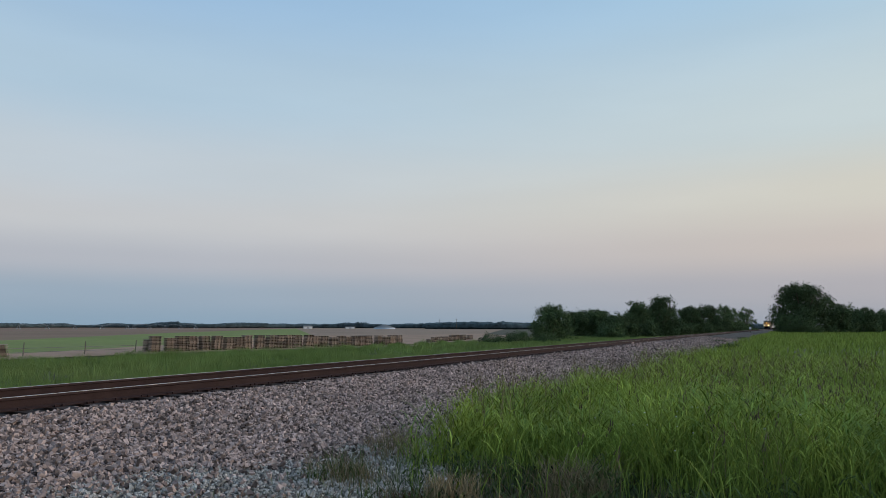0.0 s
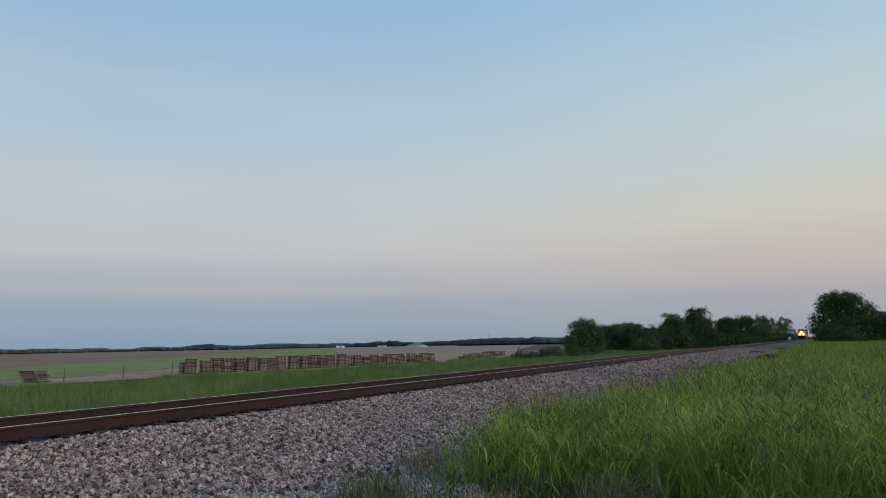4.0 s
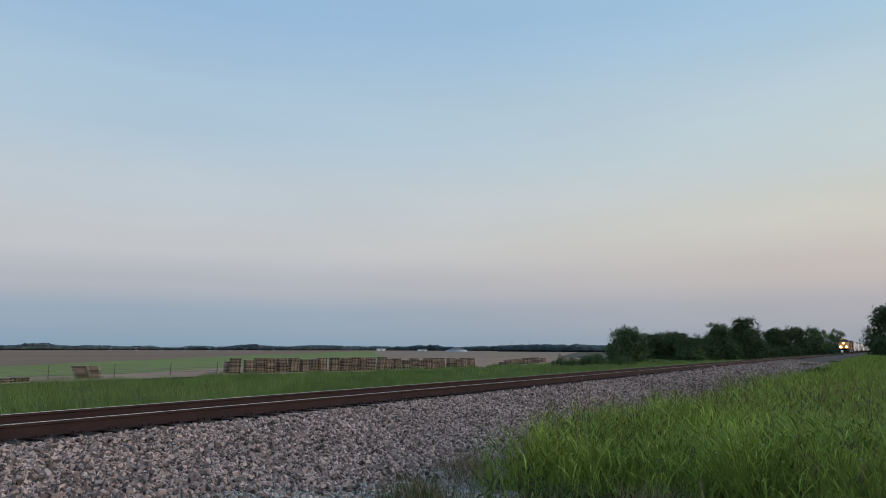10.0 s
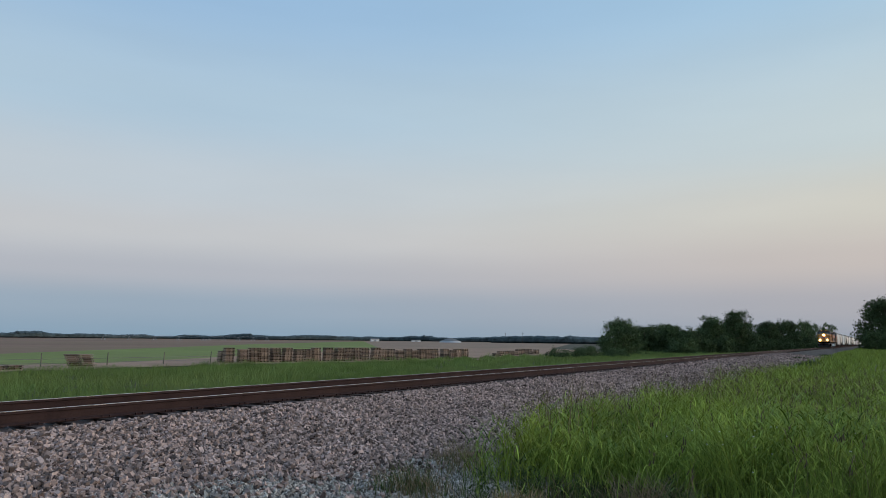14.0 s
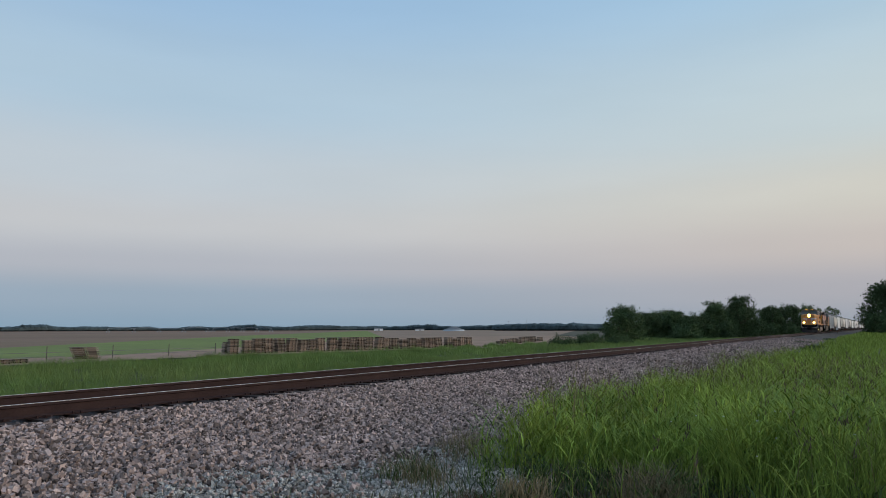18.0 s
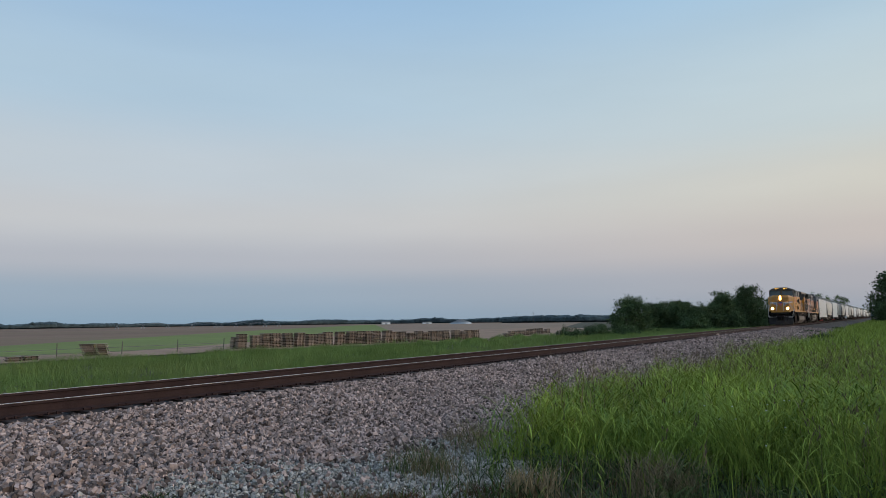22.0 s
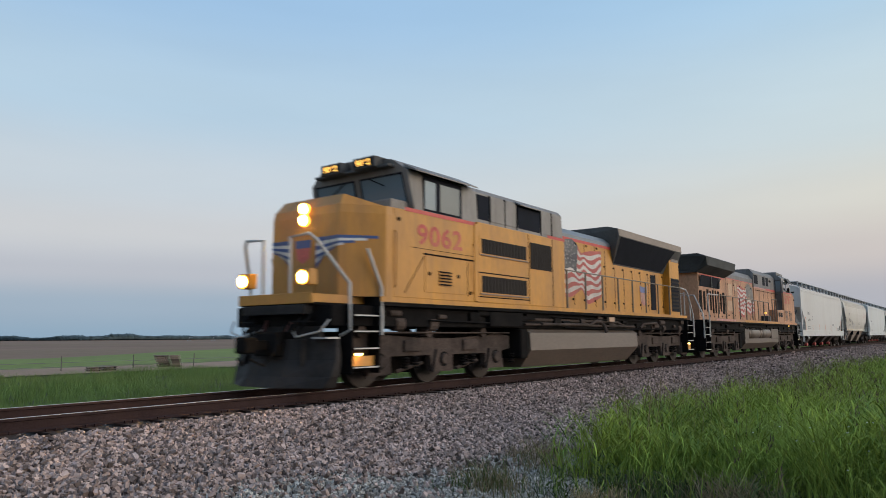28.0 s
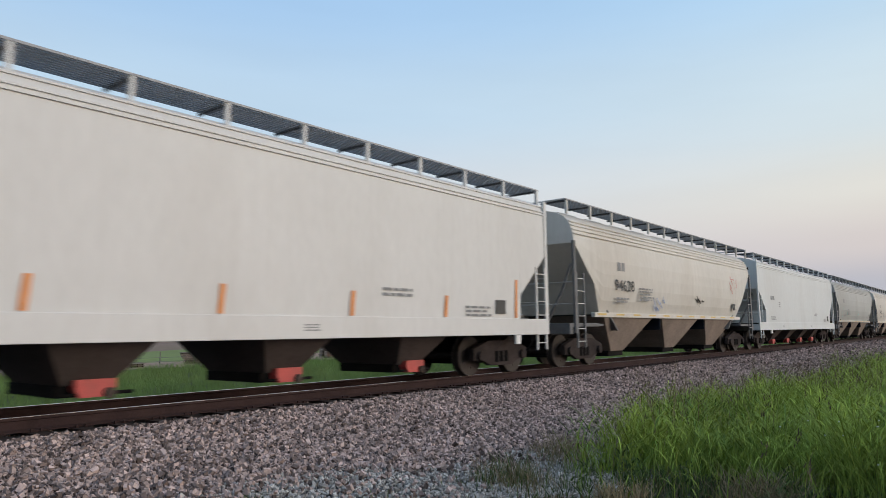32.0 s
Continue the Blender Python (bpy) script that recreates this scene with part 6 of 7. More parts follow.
    drum(bm, (0.35, 11.66, 4.74), (0.35, 11.42, 4.80), 0.03, 8, 0.075)
    part("horn", bm, M_DARK, L, "black multi-chime air horn")
    # flared radiators
    bm = bmesh.new()
    prof = [(-0.98, 3.40), (-1.42, 4.38), (-1.38, 4.62), (-1.0, 4.72), (1.0, 4.72), (1.38, 4.62), (1.42, 4.38), (0.98, 3.40)]
    loft(bm, [[(x, 14.6 if z > 4 else 15.0, z) for x, z in prof], [(x, 21.0, z) for x, z in prof]])
    part("radiator_housing", bm, M_SOOT_SHADE, L, "sooty flared radiator housing")
    for y in (16.0, 17.3, 18.6, 19.9):
        bm = drum(bmesh.new(), (0, y, 4.70), (0, y, 4.78), 0.5, 20)
        part("roof_fan", bm, M_SOOT_SHADE, L)
    bm = bmesh.new()
    plate(bm, [(1.006, 15.02, 3.46), (1.43, 14.75, 4.34), (1.43, 20.2, 4.34), (1.006, 19.55, 3.46)])
    part("radiator_mesh", bm, M_BLACK, L, "black radiator intake mesh")
    bm = bmesh.new()
    loft(bm, [[(1.424, y, 4.375), (1.400, y, 4.618), (1.0, y, 4.726), (1.0, y, 4.70), (1.37, y, 4.60), (1.40, y, 4.38)] for y in (14.62, 20.98)])
    part("radiator_shoulder", bm, M_ROOFDUST, L, "dusty tan upper edge of the radiator housing")
    for k in range(1, 6):
        bm = bmesh.new()
        y = 14.9 + k * 0.85
        plate(bm, [(1.02, y, 3.46), (1.445, y, 4.34), (1.445, y + 0.03, 4.34), (1.02, y + 0.03, 3.46)])
        part("mesh_rib", bm, M_BLACK, L)
    part("rear_panel", boxed(0.9, 1.26, 19.9, 21.02, 1.80, 4.40, 0.02), M_YELLOW, L)
    louvres(L, 1.262, 20.0, 20.95, 1.96, 3.28, 9, M_GRILLE, M_BLACK)
    louvres(L, 1.262, 20.1, 20.95, 3.95, 4.30, 5, M_GREY, M_ROOFDUST)
    part("doorway", boxed(1.0, 1.012, 18.45, 18.97, 1.98, 3.32), M_BLACK, L, "tall dark doorway grille")
    # plain shield emblem
    bm = bmesh.new()
    plate(bm, [(1.014, 17.35, 2.6), (1.014, 18.02, 2.6), (1.014, 18.04, 2.86), (1.014, 17.7, 2.80), (1.014, 17.33, 2.86)])
    part("shield_top", bm, M_FADEDBLUE, L)
    bm = bmesh.new()
    plate(bm, [(1.014, 17.35, 2.58), (1.014, 17.40, 2.25), (1.014, 17.68, 2.1), (1.014, 17.96, 2.25), (1.014, 18.02, 2.58)])
    part("shield_body", bm, M_SHIELD, L, "faded pink shield field")
    bm = bmesh.new()
    for k in range(4):
        y = 17.42 + k * 0.15
        plate(bm, [(1.018, y, 2.56), (1.018, y + 0.07, 2.56), (1.018, y + 0.06, 2.24), (1.018, y + 0.01, 2.24)])
    part("shield_stripe", bm, M_PATCH, L)
    railing(L, 1.49, 9.95 + 0.6, 20.4, 1.80, 2.90, 1.22, M_RAILING)
    railing(L, -1.49, 9.95 + 0.6, 20.4, 1.80, 2.90, 1.22, M_RAILING)
    # front and rear handrails
    for s in (1, -1):
        bm = bmesh.new()
        tube(bm, [(s * 0.40, 1.26, 1.84), (s * 0.40, 1.24, 2.92), (s * 0.92, 1.24, 2.95), (s * 1.05, 1.30, 2.84), (s * 1.46, 1.78, 2.02), (s * 1.48, 1.80, 1.15), (s * 1.25, 1.78, 1.05)], 0.033, 8)
        part("front_handrail", bm, M_SILVER, L, "bright steel front handrail")
        bm = bmesh.new()
        tube(bm, [(s * 1.42, 2.3, 2.72), (s * 1.50, 2.62, 1.98), (s * 1.52, 2.62, 1.05)], 0.033, 8)
        part("cab_handrail", bm, M_SILVER, L, "bright steel cab handrail")
        bm = bmesh.new()
        tube(bm, [(s * 1.49, 20.4, 2.90), (s * 1.50, 21.0, 2.86), (s * 1.53, 21.15, 2.70), (s * 1.55, 21.68, 1.85), (s * 1.55, 21.70, 0.95)], 0.032, 8)
        tube(bm, [(s * 1.2, 21.72, 1.8), (s * 1.2, 21.72, 2.8), (s * 1.40, 21.70, 2.6), (s * 1.46, 21.72, 1.2)], 0.026, 6)
        tube(bm, [(s * 1.2, 21.72, 2.75), (s * 0.4, 21.74, 2.75), (s * 0.4, 21.74, 1.8)], 0.024, 6)
        part("rear_handrail", bm, M_SILVER, L, "bright steel rear handrail")
        steps(L, s * 1.53, 2.18, (0.45, 0.80, 1.12, 1.42), s > 0)
        steps(L, s * 1.53, 21.3, (0.45, 0.80, 1.12, 1.42), s > 0)
        part("battery_box", boxed(min(s * 1.2, s * 1.5), max(s * 1.2, s * 1.5), 6.5, 8.0, 1.25, 1.6, 0.02), M_DARK, L)
        bm = bmesh.new()
        tube(bm, [(s * 1.35, 7.9, 1.45), (s * 1.4, 14.2, 1.45), (s * 1.4, 15.0, 1.30), (s * 1.35, 16.8, 1.34)], 0.05, 6)
        tube(bm, [(s * 1.45, 8.2, 1.32), (s * 1.45, 15.4, 1.32)], 0.035, 6)
        part("air_pipe", bm, M_BOGIE, L)
        for y in (3.2, 4.3, 17.3, 18.5, 20.3):
            bm = bmesh.new()
            drum(bm, (s * 1.28, y, 1.28), (s * 1.28, y + 0.26, 1.28), 0.15, 12)
            part("brake_unit", bm, M_BOGIE, L)
    bm = bmesh.new()
    drum(bm, (1.15, 11.6, 1.43), (1.15, 12.1, 1.43), 0.13, 12)
    part("filter", bm, M_BOGIE, L)
    # fuel tank with chamfered lower edge and sloped ends
    bm = bmesh.new()
    half = [(1.20, 0.21), (1.53, 0.65), (1.505, 1.10), (1.37, 1.19)]
    prof = [(-x, z) for x, z in reversed(half)] + half
    loft(bm, [[(x, 8.35, z) for x, z in prof], [(x, 15.62 - (0.22 if z < 0.5 else 0), z) for x, z in prof]])
    part("fuel_tank", bm, M_TANK, L, "long dusty brown fuel tank")
    part("tank_end", boxed(-1.4, 1.45, 8.0, 8.36, 0.45, 1.2, 0.06), M_DARK, L)
    part("tank_shelf", boxed(-1.33, 1.33, 8.1, 15.9, 1.16, 1.24), M_DARK, L)
    part("filler_neck", tube(bmesh.new(), [(1.40, 12.9, 1.42), (1.52, 12.95, 1.34), (1.57, 13.0, 1.12)], 0.06, 8), M_BOGIE, L, "dusty fuel filler neck")
    part("gauge_box", boxed(1.46, 1.55, 13.3, 13.7, 1.46, 1.60, 0.01), M_PATCH, L)
    part("bypass_pipe", tube(bmesh.new(), [(1.50, 9.0, 1.33), (1.50, 12.0, 1.34), (1.50, 12.35, 1.45), (1.48, 12.8, 1.47)], 0.045, 7), M_BOGIE, L)
    part("bypass_pipe", tube(bmesh.new(), [(1.50, 16.0, 1.28), (1.50, 16.3, 1.42), (1.50, 17.6, 1.46)], 0.04, 7), M_BOGIE, L)
    clutter(L, 2.7, 20.8, 1.24, 1.6, 17, 21)
    ws = loco_bogie(L, 4.92, 2.1) + loco_bogie(L, 19.05, 2.1)
    coupler(L, 22.55, -1)
    WHEELS.extend((w, 0.53) for w in ws)
    return L


def build_second_loco():
    """The second six-axle diesel, running long hood first: faded orange-yellow, sooty roof."""
    L = tagged(empty("locomotive"), "faded orange six-axle diesel locomotive with sooty roof, running hood first", "locomotive", "train")
    part("underframe", boxed(-1.40, 1.40, 1.1, 21.4, 1.18, 1.58, 0.03), M_DARK, L)
    part("deck", boxed(-1.53, 1.53, 0.95, 21.6, 1.58, 1.70, 0.015), M_DARK, L)
    for s in (1, -1):
        part("deck_edge", boxed(min(s * 1.532, s * 1.54), max(s * 1.532, s * 1.54), 1.4, 20.6, 1.66, 1.79), M_FADED, L, "faded orange deck edge")
        part("yellow_stripe", boxed(min(s * 1.541, s * 1.545), max(s * 1.541, s * 1.545), 7.4, 15.4, 1.67, 1.765), M_YELLOW, L, "newer yellow stripe on the deck edge")
        part("pink_stripe", boxed(min(s * 1.541, s * 1.545), max(s * 1.541, s * 1.545), 2.4, 5.6, 1.68, 1.76), M_SHIELD, L, "faded pink stripe on the deck edge")
    part("pilot_plate", boxed(-1.45, 1.45, 0.9, 1.0, 0.5, 1.6, 0.02), M_DARK, L)
    part("pilot_plate", boxed(-1.45, 1.45, 21.5, 21.6, 0.4, 1.6, 0.02), M_DARK, L)
    coupler(L, 0.0, 1)
    coupler(L, 21.95, -1)
    # engine hood
    bm = bmesh.new()
    along_y(bm, [(-1.0, 1.7), (-1.0, 4.10), (-0.8, 4.36), (0.8, 4.36), (1.0, 4.10), (1.0, 1.7)], 1.65, 16.2)
    part("long_hood", bm, M_FADED, L, "long faded orange engine hood with rust streaks")
    bm = bmesh.new()
    along_y(bm, [(-1.008, 3.90), (-1.008, 4.10), (-0.82, 4.38), (0.82, 4.38), (1.008, 4.10), (1.008, 3.90)], 6.0, 11.6)
    part("hood_roof", bm, M_SOOTGREY, L, "soot-stained grey hood roof")
    part("red_line", boxed(1.008, 1.013, 6.0, 11.6, 3.86, 3.90), M_PINK, L)
    for y0, y1, z0, z1 in ((6.55, 7.25, 3.02, 3.62), (6.35, 7.35, 2.25, 2.75), (7.75, 8.1, 3.3, 3.7)):
        part("repaint_patch", boxed(1.0, 1.007, y0, y1, z0, z1), M_PATCH, L, "pale weathered paint patch")
    for y in np.arange(1.9, 6.2, 0.66):
        part("hinge", boxed(1.0, 1.02, float(y), float(y) + 0.09, 1.88, 1.94), M_DARK, L)
    # overhanging radiator wings
    bm = bmesh.new()
    prof = [(-1.02, 3.84), (-1.52, 4.13), (-1.57, 4.50), (-1.2, 4.66), (1.2, 4.66), (1.57, 4.50), (1.52, 4.13), (1.02, 3.84)]
    loft(bm, [[(x * 0.98, 1.2 if z > 4.3 else 1.45, z) for x, z in prof], [(x, 1.55, z) for x, z in prof], [(x, 5.95, z) for x, z in prof]])
    part("radiator_wing", bm, M_WING, L, "dark overhanging radiator housing")
    part("red_line", boxed(1.004, 1.01, 1.9, 5.9, 3.76, 3.815), M_RED, L)
    bm = bmesh.new()
    plate(bm, [(1.006, 1.8, 3.24), (1.006, 4.62, 3.24), (1.10, 5.0, 3.75), (1.10, 1.8, 3.75)])
    part("radiator_mesh", bm, M_BLACK, L, "black radiator intake under the overhang")
    for y in (3.35, 4.6):
        part("mesh_post", boxed(1.01, 1.11, y, y + 0.10, 3.24, 3.76), M_SOOT_SHADE, L)
    widths = ((1.92, 0.36, 2.05, 3.05), (2.48, 0.30, 2.18, 3.02), (3.02, 0.26, 2.08, 3.14), (3.50, 0.20, 2.18, 3.08), (3.88, 0.22, 2.05, 3.14), (4.32, 0.20, 2.05, 3.14), (4.72, 0.28, 2.05, 3.12), (5.16, 0.24, 2.15, 3.02), (5.58, 0.36, 2.05, 3.10))
    for y, w, z0, z1 in widths:
        louvres(L, 1.002, y - 0.25 + 0.1, y - 0.25 + 0.1 + w, z0, z1, 3, M_BLACK, M_GRILLE, True)
    for y in (1.72, 3.98, 6.15, 7.4, 7.72, 9.1, 10.7, 12.4, 13.3, 14.3, 15.3):
        seam(L, 1.001, y, 1.8, 3.9, M_SOOT_SHADE)
    for y in np.arange(6.4, 15.6, 1.15):
        part("door_latch", boxed(1.0, 1.025, float(y), float(y) + 0.08, 3.55, 3.61), M_DARK, L)
        part("door_latch", boxed(1.0, 1.025, float(y), float(y) + 0.08, 1.98, 2.04), M_DARK, L)
    bars("stencil", L, M_GRILLE, 1.006, 7.0, 7.35, 2.1, 2.5, 3)
    bars("stencil", L, M_SOOT_SHADE, 1.006, 6.55, 7.0, 3.05, 3.5, 2)
    flag(L, 1.014, 8.28, 11.80, 1.95, 3.84, False, M_FADEDFIELD, M_CANTON)
    bm = bmesh.new()
    drum(bm, (0.2, 6.3, 4.3), (0.2, 6.3, 4.62), 0.42, 18)
    part("exhaust_stack", bm, M_SOOT_SHADE, L)
    part("roof_fitting", boxed(0.1, 0.5, 8.2, 8.7, 4.36, 4.52, 0.03), M_DARK, L)
    # raised sooty section before the cab
    bm = bmesh.new()
    along_y(bm, [(-1.06, 3.7), (-1.06, 4.50), (-0.85, 4.75), (0.85, 4.75), (1.06, 4.50), (1.06, 3.7)], 11.6, 16.98)
    part("raised_hood", bm, M_SOOTGREY, L, "soot-stained grey raised hood")
    for y0, y1 in ((11.75, 12.6), (13.75, 14.35), (14.6, 15.2)):
        part("intake_panel", boxed(1.05, 1.068, y0, y1, 3.92, 4.42), M_BLACK, L)
    part("hatch", boxed(1.05, 1.07, 15.4, 15.9, 4.2, 4.32), M_DARK, L)
    part("red_line", boxed(1.062, 1.068, 11.6, 14.4, 3.67, 3.74), M_SHIELD, L, "washed-out red stripe")
    part("red_line", boxed(1.062, 1.068, 14.402, 16.98, 3.66, 3.76), M_RED, L)
    part("lower_cabinet", boxed(-1.05, 1.05, 11.65, 16.98, 1.7, 3.68, 0.02), M_FADED, L)
    for y in (12.9, 13.9, 15.0, 15.9):
        seam(L, 1.051, y, 1.85, 3.6, M_SOOT_SHADE)
    part("tool_box", boxed(1.05, 1.42, 13.0, 13.8, 1.75, 2.12, 0.02), M_SOOT_SHADE, L)
    # cab: full width, with the wide safety nose at the far end
    part("side_box", boxed(-1.50, 1.50, 15.1, 17.0, 1.70, 2.52, 0.02), M_FADED, L)
    louvres(L, 1.502, 15.4, 15.85, 2.1, 2.36, 5)
    louvres(L, 1.502, 16.0, 16.5, 2.1, 2.36, 5)
    part("cab_lower", boxed(-1.525, 1.525, 17.0, 19.55, 1.70, 3.62, 0.03), M_FADED, L)
    # dark panel added for the shade on the cab's rear wall
    part("rear_door", boxed(1.07, 1.43, 16.945, 16.968, 2.56, 4.44, 0.006), M_SOOT_SHADE, L, "dark panel for shade on the cab rear wall")
    part("rear_window", boxed(1.12, 1.38, 16.932, 16.944, 3.70, 4.34), M_GLASS, L, "dark cab rear window")
    bm = bmesh.new()
    prof = [(-1.51, 3.60), (-1.44, 4.54), (-1.1, 4.78), (1.1, 4.78), (1.44, 4.54), (1.51, 3.60)]
    loft(bm, [[(x, 16.97, z) for x, z in prof], [(x, 19.5 - 0.32 * (z - 3.6), z) for x, z in prof]])
    part("cab_upper", bm, M_SOOTGREY, L, "sooty grey upper cab")
    part("side_window", boxed(1.475, 1.50, 17.25, 17.88, 3.78, 4.32, 0.01), M_PANE, L, "pale reflecting cab window")
    part("side_window", boxed(1.475, 1.50, 18.1, 18.75, 3.80, 4.30, 0.01), M_PANE, L, "pale reflecting cab window")
    part("side_window", boxed(1.475, 1.50, 18.82, 19.02, 3.82, 4.28, 0.01), M_PANE, L, "narrow pale quarter window")
    bm = bmesh.new()
    along_y(bm, [(1.45, 4.53), (1.68, 4.22), (1.70, 4.24), (1.47, 4.59)], 18.0, 19.08)
    part("sun_visor", bm, M_SOOT_SHADE, L)
    part("mirror", boxed(1.56, 1.68, 17.95, 18.1, 3.72, 3.95, 0.01), M_DARK, L)
    for y0, y1 in ((17.22, 17.91), (18.07, 18.78)):
        bm = tube(bmesh.new(), [(1.50, y0, 3.76), (1.50, y1, 3.76), (1.488, y1, 4.34), (1.488, y0, 4.34), (1.50, y0, 3.76)], 0.018, 6)
        part("window_frame", bm, M_SILVER, L)
    part("window_sill", boxed(1.50, 1.56, 18.05, 18.80, 3.70, 3.755, 0.008), M_DARK, L)
    part("rain_rail", tube(bmesh.new(), [(1.10, 11.8, 3.55), (1.10, 16.9, 3.55), (1.52, 17.1, 3.52)], 0.014, 6), M_DARK, L)
    part("air_conditioner", boxed(-0.9, 1.18, 16.98, 17.85, 4.74, 4.93, 0.04), M_SOOTGREY, L)
    part("antenna_box", boxed(-0.6, 1.15, 18.15, 18.95, 4.74, 4.90, 0.03), M_SOOTGREY, L)
    bm = bmesh.new()
    plan = [(-1.5, 0.0), (1.5, 0.0), (1.5, 0.75), (0.7, 1.25), (-0.7, 1.25), (-1.5, 0.75)]
    loft(bm, [[(x, 19.5 + y, z0 - (0.36 * y / 1.25 if z0 > 3 else 0)) for x, y in plan] for z0 in (1.70, 3.72)])
    part("nose", bm, M_FADED, L, "wide faded orange safety nose")
    part("red_line", boxed(1.526, 1.532, 17.0, 19.5, 3.60, 3.66), M_RED, L)
    lettering("road_number", "5797", 0.50, (1.534, 18.1, 2.96), SIDE, M_NUMBER, L, 0.012, 1.3, "faded red road number")
    louvres(L, 1.527, 17.26, 17.97, 1.88, 2.52, 12, M_SOOT_SHADE, M_FADED)
    louvres(L, 1.527, 18.38, 19.07, 1.88, 2.52, 12, M_SOOT_SHADE, M_FADED)
    for y0, y1, z0, z1 in ((19.35, 19.5, 2.0, 2.22), (17.05, 17.22, 1.74, 1.86)):
        part("scuffed_patch", boxed(1.50, 1.529, y0, y1, z0, z1), M_PATCH, L, "pale scuffed paint patch")
    part("kick_strip", boxed(1.526, 1.54, 17.0, 19.5, 1.70, 1.78), M_ORANGE, L, "brighter orange strip under the cab")
    part("marker_lamp", boxed(1.50, 1.56, 17.92, 18.03, 1.53, 1.61, 0.01), M_BOARD, L, "small glowing amber lamp")
    part("class_light", boxed(1.42, 1.5, 12.2, 12.3, 2.2, 2.28), M_BOARD, L)
    bm = bmesh.new()
    drum(bm, (1.48, 20.05, 3.28), (1.53, 20.05, 3.28), 0.05, 10)
    drum(bm, (1.48, 20.2, 3.28), (1.53, 20.2, 3.28), 0.05, 10)
    part("nose_fitting", bm, M_DARK, L)
    for s in (1, -1):
        railing(L, s * 1.49, 2.9, 13.0, 1.70, 2.86, 1.26, M_RAILING)
        railing(L, s * 1.49, 13.9, 15.1, 1.75, 3.1, 0.6, M_RAILING)
        bm = bmesh.new()
        tube(bm, [(s * 1.49, 2.9, 2.85), (s * 1.50, 1.35, 2.83), (s * 1.51, 1.22, 2.72), (s * 1.53, 1.3, 1.9), (s * 1.53, 1.32, 0.95)], 0.03, 8)
        tube(bm, [(s * 0.4, 0.98, 1.7), (s * 0.4, 0.98, 2.8), (s * 1.0, 0.98, 2.78), (s * 1.40, 0.80, 1.95), (s * 1.48, 0.62, 1.75), (s * 1.5, 0.62, 0.9)], 0.031, 8)
        part("end_handrail", bm, M_SILVER, L, "worn bright steel handrail")
        bm = bmesh.new()
        tube(bm, [(s * 0.4, 21.55, 1.7), (s * 0.4, 21.55, 2.6), (s * 1.2, 21.52, 2.55), (s * 1.48, 21.3, 1.9), (s * 1.5, 21.3, 0.7)], 0.026, 6)
        tube(bm, [(s * 1.5, 20.7, 2.2), (s * 1.52, 20.75, 0.8)], 0.026, 6)
        part("end_handrail", bm, M_SILVER, L, "worn bright steel handrail")
        steps(L, s * 1.53, 1.0, (0.40, 0.72, 1.04, 1.36))
        steps(L, s * 1.53, 21.1, (0.40, 0.72, 1.04, 1.36), s > 0)
        # air reservoirs over the tank
        for y0, y1 in ((8.45, 10.45), (10.95, 12.95)):
            bm = bmesh.new()
            drum(bm, (s * 1.22, y0, 1.10), (s * 1.22, y1, 1.10), 0.32, 24)
            drum(bm, (s * 1.22, y0 - 0.12, 1.10), (s * 1.22, y0, 1.10), 0.17, 24, 0.32)
            drum(bm, (s * 1.22, y1, 1.10), (s * 1.22, y1 + 0.12, 1.10), 0.32, 24, 0.17)
            part("air_reservoir", bm, M_TANK, L, "dusty brown cylindrical air reservoir", True)
        part("tank_box", boxed(min(s * 1.0, s * 1.48), max(s * 1.0, s * 1.48), 7.45, 8.2, 0.8, 1.34, 0.02), M_TANK, L)
        part("tank_box", boxed(min(s * 1.0, s * 1.48), max(s * 1.0, s * 1.48), 13.3, 15.1, 0.8, 1.36, 0.02), M_TANK, L)
        for y in (2.0, 4.4, 15.8, 18.4, 19.8):
            bm = bmesh.new()
            drum(bm, (s * 1.28, y, 1.22), (s * 1.28, y + 0.3, 1.22), 0.14, 12)
            part("brake_unit", bm, M_BOGIE, L)
    bm = bmesh.new()
    prof = [(-1.46, 0.84), (-1.46, 0.60), (-1.15, 0.30), (1.15, 0.30), (1.46, 0.60), (1.46, 0.84)]
    loft(bm, [[(x, 7.45 if z > 0.5 else 7.6, z) for x, z in prof], [(x, 15.1 - (0.35 if z < 0.5 else 0), z) for x, z in prof]])
    part("fuel_tank", bm, M_TANK, L, "dusty brown fuel tank")
    part("tank_end", boxed(-1.3, 1.3, 7.1, 7.46, 0.35, 1.3, 0.05), M_DARK, L)
    clutter(L, 1.5, 20.6, 1.2, 1.56, 17, 22)
    ws = loco_bogie(L, 4.48, 2.1) + loco_bogie(L, 18.05, 2.1)
    WHEELS.extend((w, 0.53) for w in ws)
    return L


def half_width(kind, z):
    if kind == "flat":
        return float(np.interp(z, (0.9, 1.32, 2.0, 3.6, 4.0, 4.22, 4.34, 4.44), (1.50, 1.51, 1.53, 1.53, 1.52, 1.46, 1.30, 0.85)))
    return float(np.interp(z, (1.0, 1.53, 2.0, 2.5, 3.2, 3.7, 4.0, 4.2, 4.36, 4.46), (1.05, 1.34, 1.47, 1.53, 1.54, 1.49, 1.40, 1.25, 0.95, 0.5)))


